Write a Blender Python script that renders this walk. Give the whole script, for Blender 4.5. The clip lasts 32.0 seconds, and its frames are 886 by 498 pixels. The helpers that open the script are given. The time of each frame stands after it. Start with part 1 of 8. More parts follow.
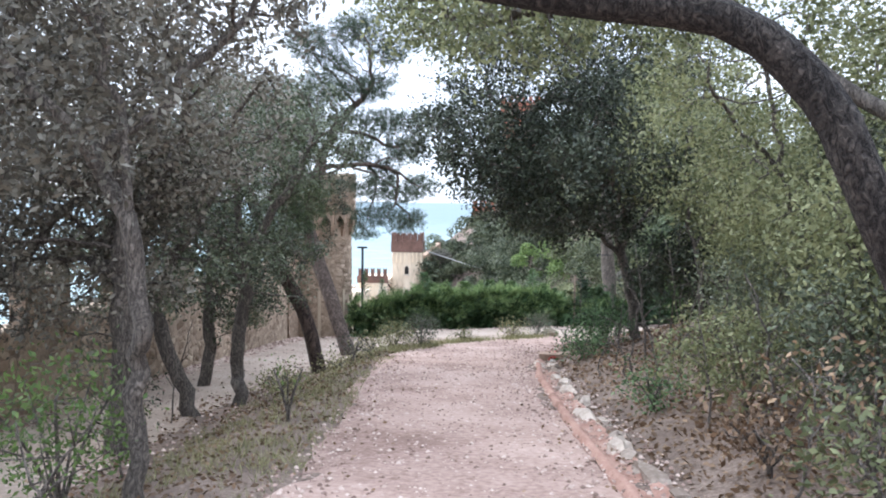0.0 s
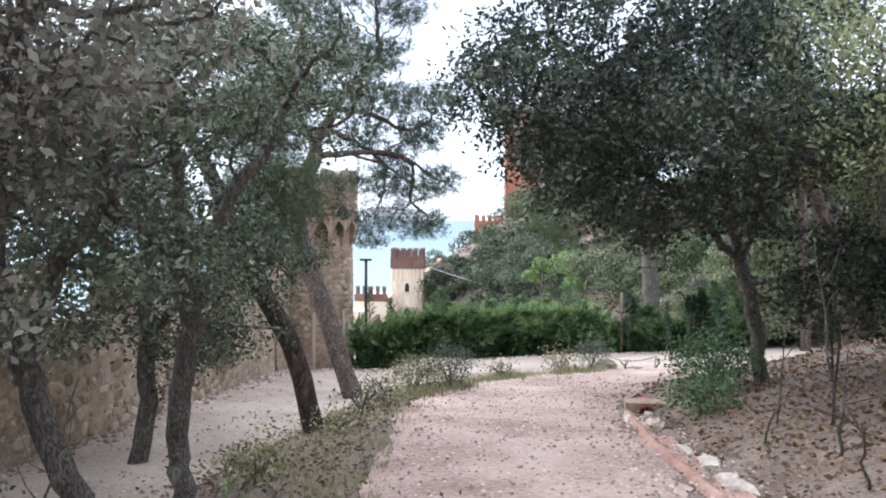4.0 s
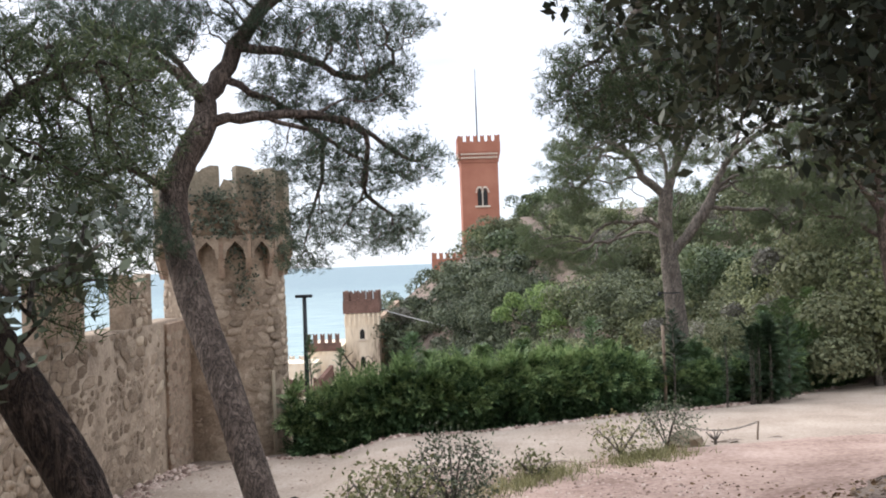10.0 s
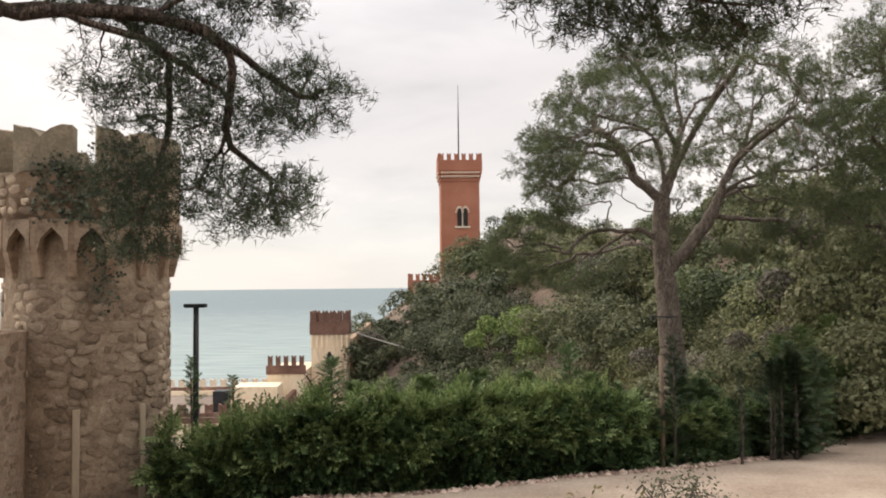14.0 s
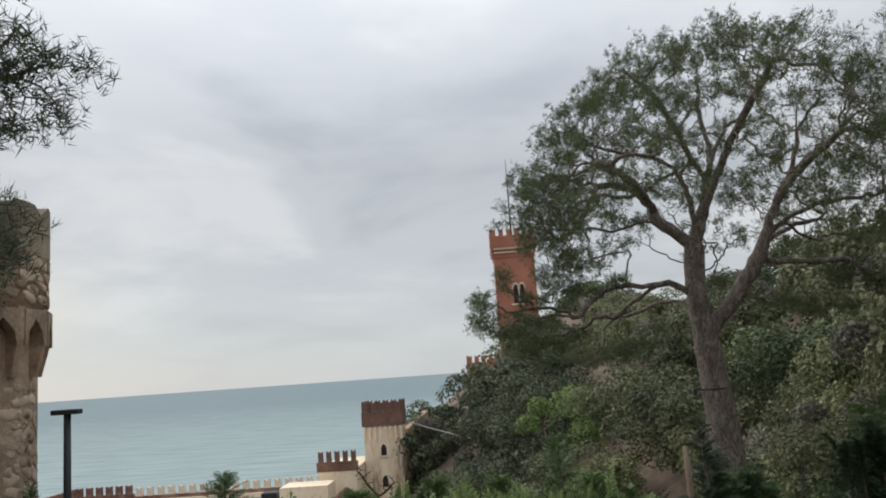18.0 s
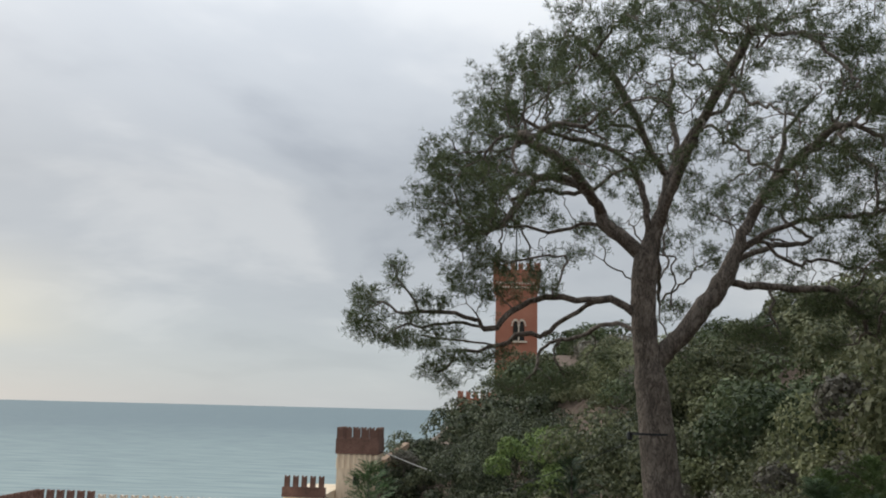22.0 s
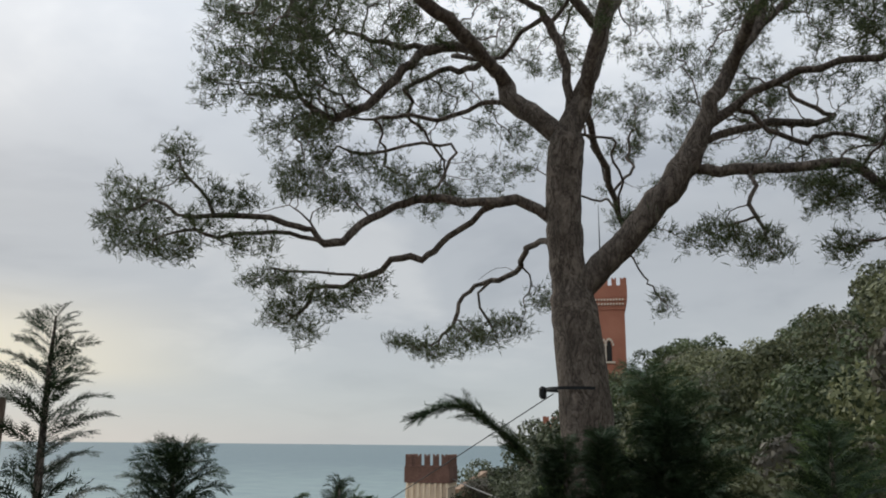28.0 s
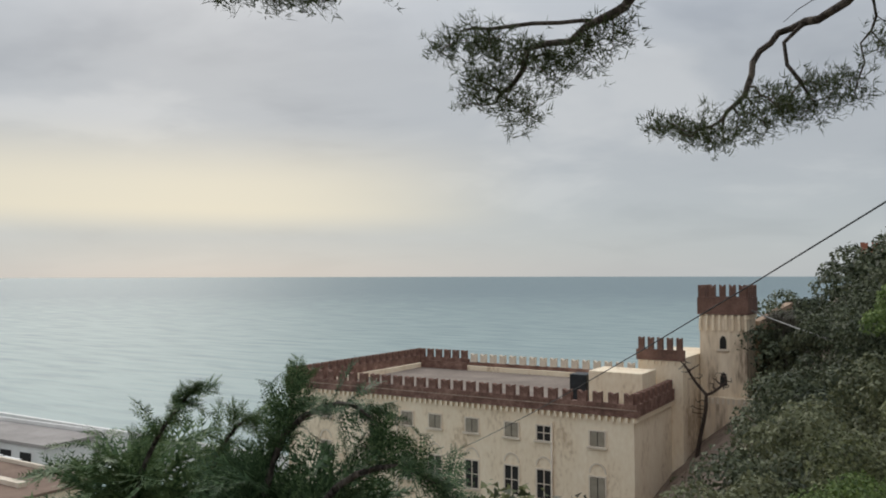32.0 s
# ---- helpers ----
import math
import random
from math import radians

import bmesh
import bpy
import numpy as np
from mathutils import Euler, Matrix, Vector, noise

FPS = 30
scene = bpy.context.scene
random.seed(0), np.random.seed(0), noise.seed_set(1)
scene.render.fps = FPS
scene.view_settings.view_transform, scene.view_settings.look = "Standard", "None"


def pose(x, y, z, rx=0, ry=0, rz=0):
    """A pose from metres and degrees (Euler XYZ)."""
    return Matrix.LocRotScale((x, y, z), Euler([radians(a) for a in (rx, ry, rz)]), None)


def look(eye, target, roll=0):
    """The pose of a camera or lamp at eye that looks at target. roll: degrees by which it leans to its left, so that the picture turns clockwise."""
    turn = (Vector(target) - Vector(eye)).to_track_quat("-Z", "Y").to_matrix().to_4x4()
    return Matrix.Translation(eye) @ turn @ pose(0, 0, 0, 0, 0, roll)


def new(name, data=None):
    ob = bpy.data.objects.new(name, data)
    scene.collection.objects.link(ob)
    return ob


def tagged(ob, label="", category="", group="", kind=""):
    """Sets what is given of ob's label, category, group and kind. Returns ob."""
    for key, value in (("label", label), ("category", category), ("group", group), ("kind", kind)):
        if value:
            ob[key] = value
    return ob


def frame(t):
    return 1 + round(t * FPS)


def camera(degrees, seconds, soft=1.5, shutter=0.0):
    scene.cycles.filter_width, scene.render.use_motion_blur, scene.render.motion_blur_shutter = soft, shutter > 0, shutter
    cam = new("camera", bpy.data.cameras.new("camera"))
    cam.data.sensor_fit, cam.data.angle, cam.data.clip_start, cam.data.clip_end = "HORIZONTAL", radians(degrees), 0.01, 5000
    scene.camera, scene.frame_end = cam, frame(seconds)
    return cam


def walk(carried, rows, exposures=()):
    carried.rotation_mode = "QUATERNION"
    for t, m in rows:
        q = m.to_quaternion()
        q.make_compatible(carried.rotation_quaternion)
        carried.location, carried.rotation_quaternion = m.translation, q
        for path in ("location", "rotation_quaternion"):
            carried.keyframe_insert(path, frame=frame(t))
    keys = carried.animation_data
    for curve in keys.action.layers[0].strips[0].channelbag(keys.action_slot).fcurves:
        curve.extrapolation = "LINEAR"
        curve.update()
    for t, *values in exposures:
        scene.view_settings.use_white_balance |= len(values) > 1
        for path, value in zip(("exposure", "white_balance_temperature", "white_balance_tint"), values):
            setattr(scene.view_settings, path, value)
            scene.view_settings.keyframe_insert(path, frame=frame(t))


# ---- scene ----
cam = camera(57.5, 32.0, soft=1.9)

PATH = [
    (0, (0.657, -0.924, 1.818), (0.578, 1.07, 1.694), 0.7),
    (0.5, (0.576, -0.34, 1.766), (0.492, 1.656, 1.669), 0.0),
    (1, (0.438, 0.231, 1.721), (0.358, 2.227, 1.627), -0.4),
    (1.5, (0.344, 0.853, 1.646), (0.238, 2.847, 1.53), -1.2),
    (2, (0.243, 1.486, 1.6), (0.118, 3.477, 1.464), -1.5),
    (2.5, (0.123, 2.077, 1.598), (0.007, 4.069, 1.452), -1.8),
    (3, (-0.005, 2.717, 1.504), (-0.127, 4.709, 1.38), -1.4),
    (3.5, (-0.144, 3.352, 1.428), (-0.235, 5.348, 1.331), -0.6),
    (5.5, (-0.49, 5.703, 1.058), (-0.554, 7.701, 0.989), 1.7),
    (6, (-0.459, 6.268, 1.036), (-0.493, 8.266, 0.953), 1.1),
    (6.5, (-0.491, 6.88, 0.983), (-0.485, 8.878, 0.899), 0.6),
    (7, (-0.555, 7.459, 0.93), (-0.519, 9.457, 0.843), -0.1),
    (7.5, (-0.611, 8.028, 0.893), (-0.585, 10.026, 0.815), -0.7),
    (8, (-0.7, 8.665, 0.809), (-0.684, 10.664, 0.743), -0.9),
    (8.5, (-0.732, 9.221, 0.81), (-0.756, 11.221, 0.766), -1.1),
    (9, (-0.842, 9.794, 0.754), (-0.878, 11.793, 0.733), -1.6),
    (9.5, (-0.872, 10.386, 0.694), (-0.883, 12.386, 0.701), -2.0),
    (10, (-0.868, 10.944, 0.685), (-0.817, 12.943, 0.711), -2.1),
    (10.5, (-0.844, 11.549, 0.609), (-0.726, 13.545, 0.654), -2.2),
    (11, (-0.745, 12.049, 0.593), (-0.595, 14.043, 0.664), -2.2),
    (11.5, (-0.585, 12.509, 0.482), (-0.437, 14.5, 0.589), -2.3),
    (12, (-0.545, 13.066, 0.489), (-0.419, 15.057, 0.617), -2.0),
    (12.5, (-0.498, 13.627, 0.459), (-0.398, 15.621, 0.592), -1.4),
    (13, (-0.398, 14.103, 0.395), (-0.314, 16.098, 0.513), -0.6),
    (13.5, (-0.231, 14.523, 0.36), (-0.143, 16.519, 0.446), -0.4),
    (15.5, (0.745, 16.211, 0.233), (0.856, 18.205, 0.34), -1.6),
    (16, (0.886, 16.679, 0.221), (0.932, 18.671, 0.391), -2.7),
    (16.5, (1.133, 17.057, 0.168), (1.119, 19.045, 0.392), -3.6),
    (17, (1.337, 17.565, 0.159), (1.293, 19.548, 0.417), -3.8),
    (17.5, (1.571, 17.872, 0.229), (1.515, 19.852, 0.505), -4.4),
    (18, (1.878, 18.173, 0.201), (1.806, 20.15, 0.497), -4.0),
    (18.5, (2.112, 18.539, 0.097), (2.011, 20.513, 0.405), -3.1),
    (19, (2.435, 18.934, -0.002), (2.303, 20.906, 0.305), -2.0),
    (19.5, (2.633, 19.422, 0.006), (2.5, 21.396, 0.296), -1.7),
    (20, (2.909, 19.75, -0.063), (2.794, 21.725, 0.226), -0.6),
    (20.5, (3.142, 20.12, -0.07), (3.058, 22.095, 0.238), 0.5),
    (21, (3.311, 20.453, -0.062), (3.237, 22.423, 0.274), 1.2),
    (21.5, (3.579, 20.799, -0.138), (3.477, 22.762, 0.23), 1.7),
    (22, (3.786, 21.197, -0.181), (3.666, 23.156, 0.202), 1.5),
    (22.5, (4.09, 21.515, -0.207), (3.976, 23.473, 0.185), 1.4),
    (23, (4.355, 21.795, -0.284), (4.276, 23.753, 0.116), 2.0),
    (23.5, (4.565, 21.995, -0.358), (4.541, 23.953, 0.049), 2.1),
    (24, (4.878, 22.37, -0.438), (4.874, 24.325, -0.017), 3.1),
    (24.5, (5.117, 22.914, -0.515), (5.109, 24.866, -0.082), 3.4),
    (26.5, (6.072, 23.931, -0.907), (5.929, 25.873, -0.449), 1.0),
    (27, (6.356, 24.481, -0.954), (6.146, 26.418, -0.502), 0.6),
    (27.5, (6.541, 25.033, -1.02), (6.249, 26.957, -0.558), 0.9),
    (28, (6.633, 25.584, -1.072), (6.254, 27.492, -0.608), 0.6),
    (28.5, (6.741, 26.074, -1.074), (6.274, 27.966, -0.623), 0.4),
    (29, (6.71, 26.592, -1.109), (6.172, 28.473, -0.697), 0.3),
    (29.5, (6.58, 27.029, -1.088), (5.992, 28.91, -0.748), 0.1),
    (30, (6.45, 27.569, -1.178), (5.805, 29.444, -0.92), 0.4),
    (30.5, (6.3, 28.069, -1.179), (5.587, 29.93, -1.011), 1.2),
    (31, (6.211, 28.352, -1.204), (5.419, 30.186, -1.109), 1.3),
    (31.5, (6.1700, 28.4900, -1.1800), (5.2700, 30.2750, -1.1250), 0.6),
    (32, (6.113, 28.622, -1.164), (5.073, 30.329, -1.104), -0.1),
]
walk(cam, [(t, look(eye, target, roll)) for t, eye, target, roll in PATH], exposures=[(0, 1.45, 5700, 12), (3, 1.45, 5700, 12), (6, 1.4, 5800, 12), (9, 1.15, 6000, 12), (11, 0.9, 6600, 14), (13, 0.6, 7300, 16), (15.5, 0.6, 7500, 16), (17, 0.22, 6900, 12), (19, -0.05, 6500, 9), (23, -0.15, 6500, 9), (27, -0.2, 6500, 9), (30, -0.22, 6500, 9), (32, -0.3, 6500, 9)])

# ---- light ----
SEA = -23.0
world = bpy.data.worlds.new("overcast_sky")
scene.world = world
world.use_nodes = True


def build_sky():
    nt = world.node_tree
    nt.nodes.clear()
    N, L = nt.nodes.new, nt.links.new
    out, bg = N("ShaderNodeOutputWorld"), N("ShaderNodeBackground")
    sky = N("ShaderNodeTexSky")
    sky.sky_type, sky.sun_disc = "NISHITA", False
    sky.sun_elevation, sky.sun_rotation = radians(24), radians(-48)
    sky.air_density, sky.dust_density = 1.0, 0.6
    dim = N("ShaderNodeVectorMath")
    dim.operation = "SCALE"
    dim.inputs["Scale"].default_value = 0.01
    L(sky.outputs[0], dim.inputs[0])
    tc = N("ShaderNodeTexCoord")
    sep = N("ShaderNodeSeparateXYZ")
    L(tc.outputs["Generated"], sep.inputs[0])
    # stretched coordinates: layers of cloud seen from below
    div = N("ShaderNodeMath")
    div.operation = "ADD"
    div.inputs[1].default_value = 0.22
    L(sep.outputs["Z"], div.inputs[0])
    flat = N("ShaderNodeVectorMath")
    flat.operation = "DIVIDE"
    comb = N("ShaderNodeCombineXYZ")
    for i in range(2):
        L(div.outputs[0], comb.inputs[i])
    comb.inputs[2].default_value = 1.0
    L(tc.outputs["Generated"], flat.inputs[0])
    L(comb.outputs[0], flat.inputs[1])
    n1 = N("ShaderNodeTexNoise")
    n1.inputs["Scale"].default_value = 1.25
    n1.inputs["Detail"].default_value = 5.0
    n1.inputs["Roughness"].default_value = 0.52
    n1.inputs["Distortion"].default_value = 0.3
    L(flat.outputs[0], n1.inputs["Vector"])
    ramp = N("ShaderNodeValToRGB")
    cr = ramp.color_ramp
    cr.interpolation = "EASE"
    cr.elements[0].position, cr.elements[0].color = 0.32, (0.40, 0.425, 0.465, 1)
    cr.elements[1].position, cr.elements[1].color = 0.68, (0.62, 0.635, 0.655, 1)
    e = cr.elements.new(0.5)
    e.color = (0.50, 0.525, 0.56, 1)
    L(n1.outputs["Fac"], ramp.inputs[0])
    # haze towards the horizon
    hz = N("ShaderNodeMapRange")
    hz.inputs["From Min"].default_value, hz.inputs["From Max"].default_value = 0.0, 0.16
    hz.inputs["To Min"].default_value, hz.inputs["To Max"].default_value = 0.8, 0.0
    hz.interpolation_type = "SMOOTHSTEP"
    L(sep.outputs["Z"], hz.inputs["Value"])
    mix = N("ShaderNodeMix")
    mix.data_type = "RGBA"
    mix.inputs[7].default_value = (0.50, 0.55, 0.59, 1)
    L(hz.outputs[0], mix.inputs[0])
    L(ramp.outputs[0], mix.inputs[6])
    # the sun behind the clouds low over the sea: a warm, thin stretch
    dot = N("ShaderNodeVectorMath")
    dot.operation = "DOT_PRODUCT"
    dot.inputs[1].default_value = Vector((-0.80, 0.58, 0.10)).normalized()
    nrm = N("ShaderNodeVectorMath")
    nrm.operation = "NORMALIZE"
    L(tc.outputs["Generated"], nrm.inputs[0])
    L(nrm.outputs[0], dot.inputs[0])
    wr = N("ShaderNodeMapRange")
    wr.inputs["From Min"].default_value, wr.inputs["From Max"].default_value = 0.86, 1.0
    wr.interpolation_type = "SMOOTHSTEP"
    L(dot.outputs["Value"], wr.inputs["Value"])
    band = N("ShaderNodeMapRange")
    band.interpolation_type = "SMOOTHSTEP"
    band.inputs["From Min"].default_value, band.inputs["From Max"].default_value = 0.19, 0.10
    L(sep.outputs["Z"], band.inputs["Value"])
    low = N("ShaderNodeMapRange")
    low.interpolation_type = "SMOOTHSTEP"
    low.inputs["From Min"].default_value, low.inputs["From Max"].default_value = 0.04, 0.08
    L(sep.outputs["Z"], low.inputs["Value"])
    m1, m2 = N("ShaderNodeMath"), N("ShaderNodeMath")
    m1.operation = m2.operation = "MULTIPLY"
    L(wr.outputs[0], m1.inputs[0])
    L(band.outputs[0], m1.inputs[1])
    L(m1.outputs[0], m2.inputs[0])
    L(low.outputs[0], m2.inputs[1])
    warm = N("ShaderNodeMix")
    warm.data_type = "RGBA"
    warm.inputs[7].default_value = (0.80, 0.74, 0.61, 1)
    L(m2.outputs[0], warm.inputs[0])
    L(mix.outputs[2], warm.inputs[6])
    add = N("ShaderNodeVectorMath")
    add.operation = "ADD"
    L(warm.outputs[2], add.inputs[0])
    L(dim.outputs[0], add.inputs[1])
    # an overcast sky is brightest overhead
    over = N("ShaderNodeMapRange")
    over.inputs["From Min"].default_value, over.inputs["From Max"].default_value = 0.25, 1.0
    over.inputs["To Min"].default_value, over.inputs["To Max"].default_value = 1.0, 2.9
    L(sep.outputs["Z"], over.inputs["Value"])
    gain = N("ShaderNodeVectorMath")
    gain.operation = "SCALE"
    L(add.outputs[0], gain.inputs[0])
    L(over.outputs[0], gain.inputs["Scale"])
    L(gain.outputs[0], bg.inputs["Color"])
    bg.inputs["Strength"].default_value = SKY_STRENGTH
    L(bg.outputs[0], out.inputs["Surface"])


SKY_STRENGTH = 1.0
build_sky()
sun = new("sun", bpy.data.lights.new("sun", "SUN"))
sun.data.energy, sun.data.angle, sun.data.color = 1.5, radians(30), (1.0, 0.93, 0.84)
sun.matrix_world = look((-30, 20, 20), (0, 0, 0))


# ---- materials ----
def mat(name, ramp, scale=4.0, fine=40.0, rough=0.85, bump=0.3, bump_scale=None, coord="Object", metal=0.0,
        island=0.0, random=0.0, stretch=(1, 1, 1), fine_amount=0.35, translucent=0.0, distance=0.02, spec=0.3):
    """A two-scale noise material: ramp is a row of (position, colour)."""
    m = bpy.data.materials.new(name)
    m.use_nodes = True
    nt = m.node_tree
    N, L = nt.nodes.new, nt.links.new
    b = nt.nodes["Principled BSDF"]
    b.inputs["Roughness"].default_value, b.inputs["Metallic"].default_value = rough, metal
    b.inputs["Specular IOR Level"].default_value = spec
    tc, mp = N("ShaderNodeTexCoord"), N("ShaderNodeMapping")
    mp.inputs["Scale"].default_value = stretch
    L(tc.outputs[coord], mp.inputs["Vector"])
    n1, n2 = N("ShaderNodeTexNoise"), N("ShaderNodeTexNoise")
    for n, s, d in ((n1, scale, 4.0), (n2, fine, 6.0)):
        n.inputs["Scale"].default_value, n.inputs["Detail"].default_value = s, d
        L(mp.outputs[0], n.inputs["Vector"])
    mx = N("ShaderNodeMix")
    mx.inputs[0].default_value = fine_amount
    L(n1.outputs["Fac"], mx.inputs[2])
    L(n2.outputs["Fac"], mx.inputs[3])
    value = mx.outputs[0]
    for amount, socket in ((island, "Random Per Island"), (random, "Random")):
        if not amount:
            continue
        src = (N("ShaderNodeNewGeometry") if socket != "Random" else N("ShaderNodeObjectInfo")).outputs[socket]
        a, s = N("ShaderNodeMath"), N("ShaderNodeMath")
        s.operation, a.operation = "MULTIPLY_ADD", "ADD"
        s.inputs[1].default_value, s.inputs[2].default_value = amount, -amount / 2
        L(src, s.inputs[0])
        L(value, a.inputs[0])
        L(s.outputs[0], a.inputs[1])
        value = a.outputs[0]
    r = N("ShaderNodeValToRGB")
    els = r.color_ramp.elements
    for i, (p, c) in enumerate(ramp):
        e = els[i] if i < 2 else els.new(p)
        e.position, e.color = p, (*c, 1)
    L(value, r.inputs[0])
    L(r.outputs[0], b.inputs["Base Color"])
    if bump:
        bp = N("ShaderNodeBump")
        bp.inputs["Strength"].default_value, bp.inputs["Distance"].default_value = bump, distance
        src = n2
        if bump_scale:
            src = N("ShaderNodeTexNoise")
            src.inputs["Scale"].default_value, src.inputs["Detail"].default_value = bump_scale, 8.0
            L(mp.outputs[0], src.inputs["Vector"])
        L(src.outputs["Fac"], bp.inputs["Height"])
        L(bp.outputs[0], b.inputs["Normal"])
    if translucent:
        t, ms, o = N("ShaderNodeBsdfTranslucent"), N("ShaderNodeMixShader"), nt.nodes["Material Output"]
        L(r.outputs[0], t.inputs["Color"])
        ms.inputs[0].default_value = translucent
        L(b.outputs[0], ms.inputs[1])
        L(t.outputs[0], ms.inputs[2])
        L(ms.outputs[0], o.inputs["Surface"])
    return m


def bark_mat(name, crack, low, high, scale=9.0, stretch=0.30, bump=1.0, distance=0.05):
    """Furrowed bark: ridges drawn out along the stem, broken by cracks of two sizes."""
    m = mat(name, [(0.3, low), (0.7, high)], 5, 34, 0.95, 0, stretch=(1, 1, 0.6))
    nt = m.node_tree
    N, L = nt.nodes.new, nt.links.new
    b = nt.nodes["Principled BSDF"]
    colour = b.inputs["Base Color"].links[0].from_socket
    tc = N("ShaderNodeTexCoord")
    heights = []
    for sc, st, dist in ((scale, stretch, 1.1), (scale * 2.3, stretch * 1.5, 0.7)):
        mp = N("ShaderNodeMapping")
        mp.inputs["Scale"].default_value = (1, 1, st)
        L(tc.outputs["Object"], mp.inputs["Vector"])
        n = N("ShaderNodeTexNoise")
        n.inputs["Scale"].default_value, n.inputs["Detail"].default_value = sc, 5.0
        n.inputs["Roughness"].default_value, n.inputs["Distortion"].default_value = 0.6, dist
        L(mp.outputs[0], n.inputs["Vector"])
        # the middle value of the noise makes winding furrows
        c, a = N("ShaderNodeMath"), N("ShaderNodeMath")
        c.operation, a.operation = "SUBTRACT", "ABSOLUTE"
        c.inputs[1].default_value = 0.5
        L(n.outputs["Fac"], c.inputs[0])
        L(c.outputs[0], a.inputs[0])
        r = N("ShaderNodeMapRange")
        r.inputs["From Min"].default_value, r.inputs["From Max"].default_value = 0.0, 0.10
        r.interpolation_type = "SMOOTHSTEP"
        L(a.outputs[0], r.inputs["Value"])
        heights.append(r.outputs[0])
    ad = N("ShaderNodeMix")
    ad.inputs[0].default_value = 0.4
    L(heights[0], ad.inputs[2])
    L(heights[1], ad.inputs[3])
    mx = N("ShaderNodeMix")
    mx.data_type = "RGBA"
    mx.inputs[6].default_value = (*crack, 1)
    L(ad.outputs[0], mx.inputs[0])
    L(colour, mx.inputs[7])
    L(mx.outputs[2], b.inputs["Base Color"])
    bp = N("ShaderNodeBump")
    bp.inputs["Strength"].default_value, bp.inputs["Distance"].default_value = bump, distance
    L(ad.outputs[0], bp.inputs["Height"])
    L(bp.outputs[0], b.inputs["Normal"])
    return m


def leaf_mat(name, dark, mid, light, translucent=0.25, rough=0.55, spread=0.5, vary=0.32):
    return mat(name, [(0.25, dark), (0.75, light), (0.5, mid)], scale=0.9, fine=6.0, rough=rough, bump=0, island=spread, random=vary,
               translucent=translucent, spec=0.25)


M = {}
M["soil"] = mat("soil", [(0.3, (0.09, 0.06, 0.04)), (0.7, (0.26, 0.19, 0.13)), (0.5, (0.17, 0.12, 0.085))], 0.9, 14, 0.95, 0.8, 9)
M["path"] = mat("red_gravel", [(0.34, (0.19, 0.120, 0.093)), (0.66, (0.47, 0.346, 0.282)), (0.5, (0.345, 0.240, 0.193))], 0.8, 16, 0.95, 0.6, 30, fine_amount=0.42, distance=0.012)
M["road"] = mat("pale_gravel", [(0.3, (0.21, 0.158, 0.118)), (0.7, (0.46, 0.38, 0.305)), (0.5, (0.335, 0.265, 0.208))], 0.8, 20, 0.95, 0.7, 20, fine_amount=0.5)
M["litter"] = mat("leaf_litter", [(0.3, (0.065, 0.048, 0.038)), (0.7, (0.29, 0.225, 0.175)), (0.5, (0.165, 0.122, 0.095))], 1.6, 30, 0.95, 1.0, 25, fine_amount=0.6)
M["pebble"] = mat("pebble", [(0.2, (0.16, 0.105, 0.082)), (0.85, (0.52, 0.41, 0.34)), (0.5, (0.32, 0.225, 0.182))], 3, 40, 0.9, 0.3, island=0.9)
M["stone"] = mat("rubble_stone", [(0.2, (0.15, 0.108, 0.076)), (0.8, (0.48, 0.378, 0.282)), (0.5, (0.30, 0.226, 0.162))], 4.5, 24, 0.95, 0.9, 16, random=0.4)
M["mortar"] = mat("old_mortar", [(0.3, (0.12, 0.086, 0.060)), (0.7, (0.44, 0.342, 0.250)), (0.5, (0.285, 0.214, 0.152))], 2.2, 20, 0.95, 0.9, 14)
M["capstone"] = mat("mossy_stone", [(0.3, (0.085, 0.078, 0.055)), (0.7, (0.37, 0.30, 0.215)), (0.5, (0.215, 0.178, 0.125))], 1.6, 18, 0.95, 0.8, 12)
M["tower_brick"] = mat("tower_brick", [(0.3, (0.29, 0.11, 0.07)), (0.7, (0.43, 0.19, 0.125)), (0.5, (0.36, 0.148, 0.096))], 0.35, 9, 0.9, 0.4, 9)
M["dark_brick"] = mat("weathered_brick", [(0.3, (0.085, 0.052, 0.042)), (0.7, (0.25, 0.145, 0.112)), (0.5, (0.16, 0.092, 0.070))], 0.6, 7, 0.95, 0.5, 8)
M["plaster"] = mat("cream_plaster", [(0.33, (0.47, 0.34, 0.22)), (0.68, (0.88, 0.77, 0.60)), (0.46, (0.78, 0.645, 0.47))], 0.42, 4.5, 0.92, 0.3, 6, stretch=(1, 1, 0.5), fine_amount=0.4)
M["trim"] = mat("pale_trim", [(0.3, (0.55, 0.46, 0.36)), (0.7, (0.75, 0.66, 0.54))], 1.0, 12, 0.9, 0.2)
# the shade inside windows and doorways, painted as a near-black colour
M["dark"] = mat("opening_shade", [(0.3, (0.012, 0.011, 0.010)), (0.7, (0.03, 0.027, 0.024))], 2, 20, 0.7, 0)
M["shutter"] = mat("faded_shutter", [(0.3, (0.22, 0.19, 0.14)), (0.7, (0.36, 0.32, 0.25))], 2, 20, 0.8, 0.2)
M["metal"] = mat("dark_painted_metal", [(0.3, (0.012, 0.014, 0.016)), (0.7, (0.03, 0.034, 0.038))], 3, 40, 0.5, 0.1)
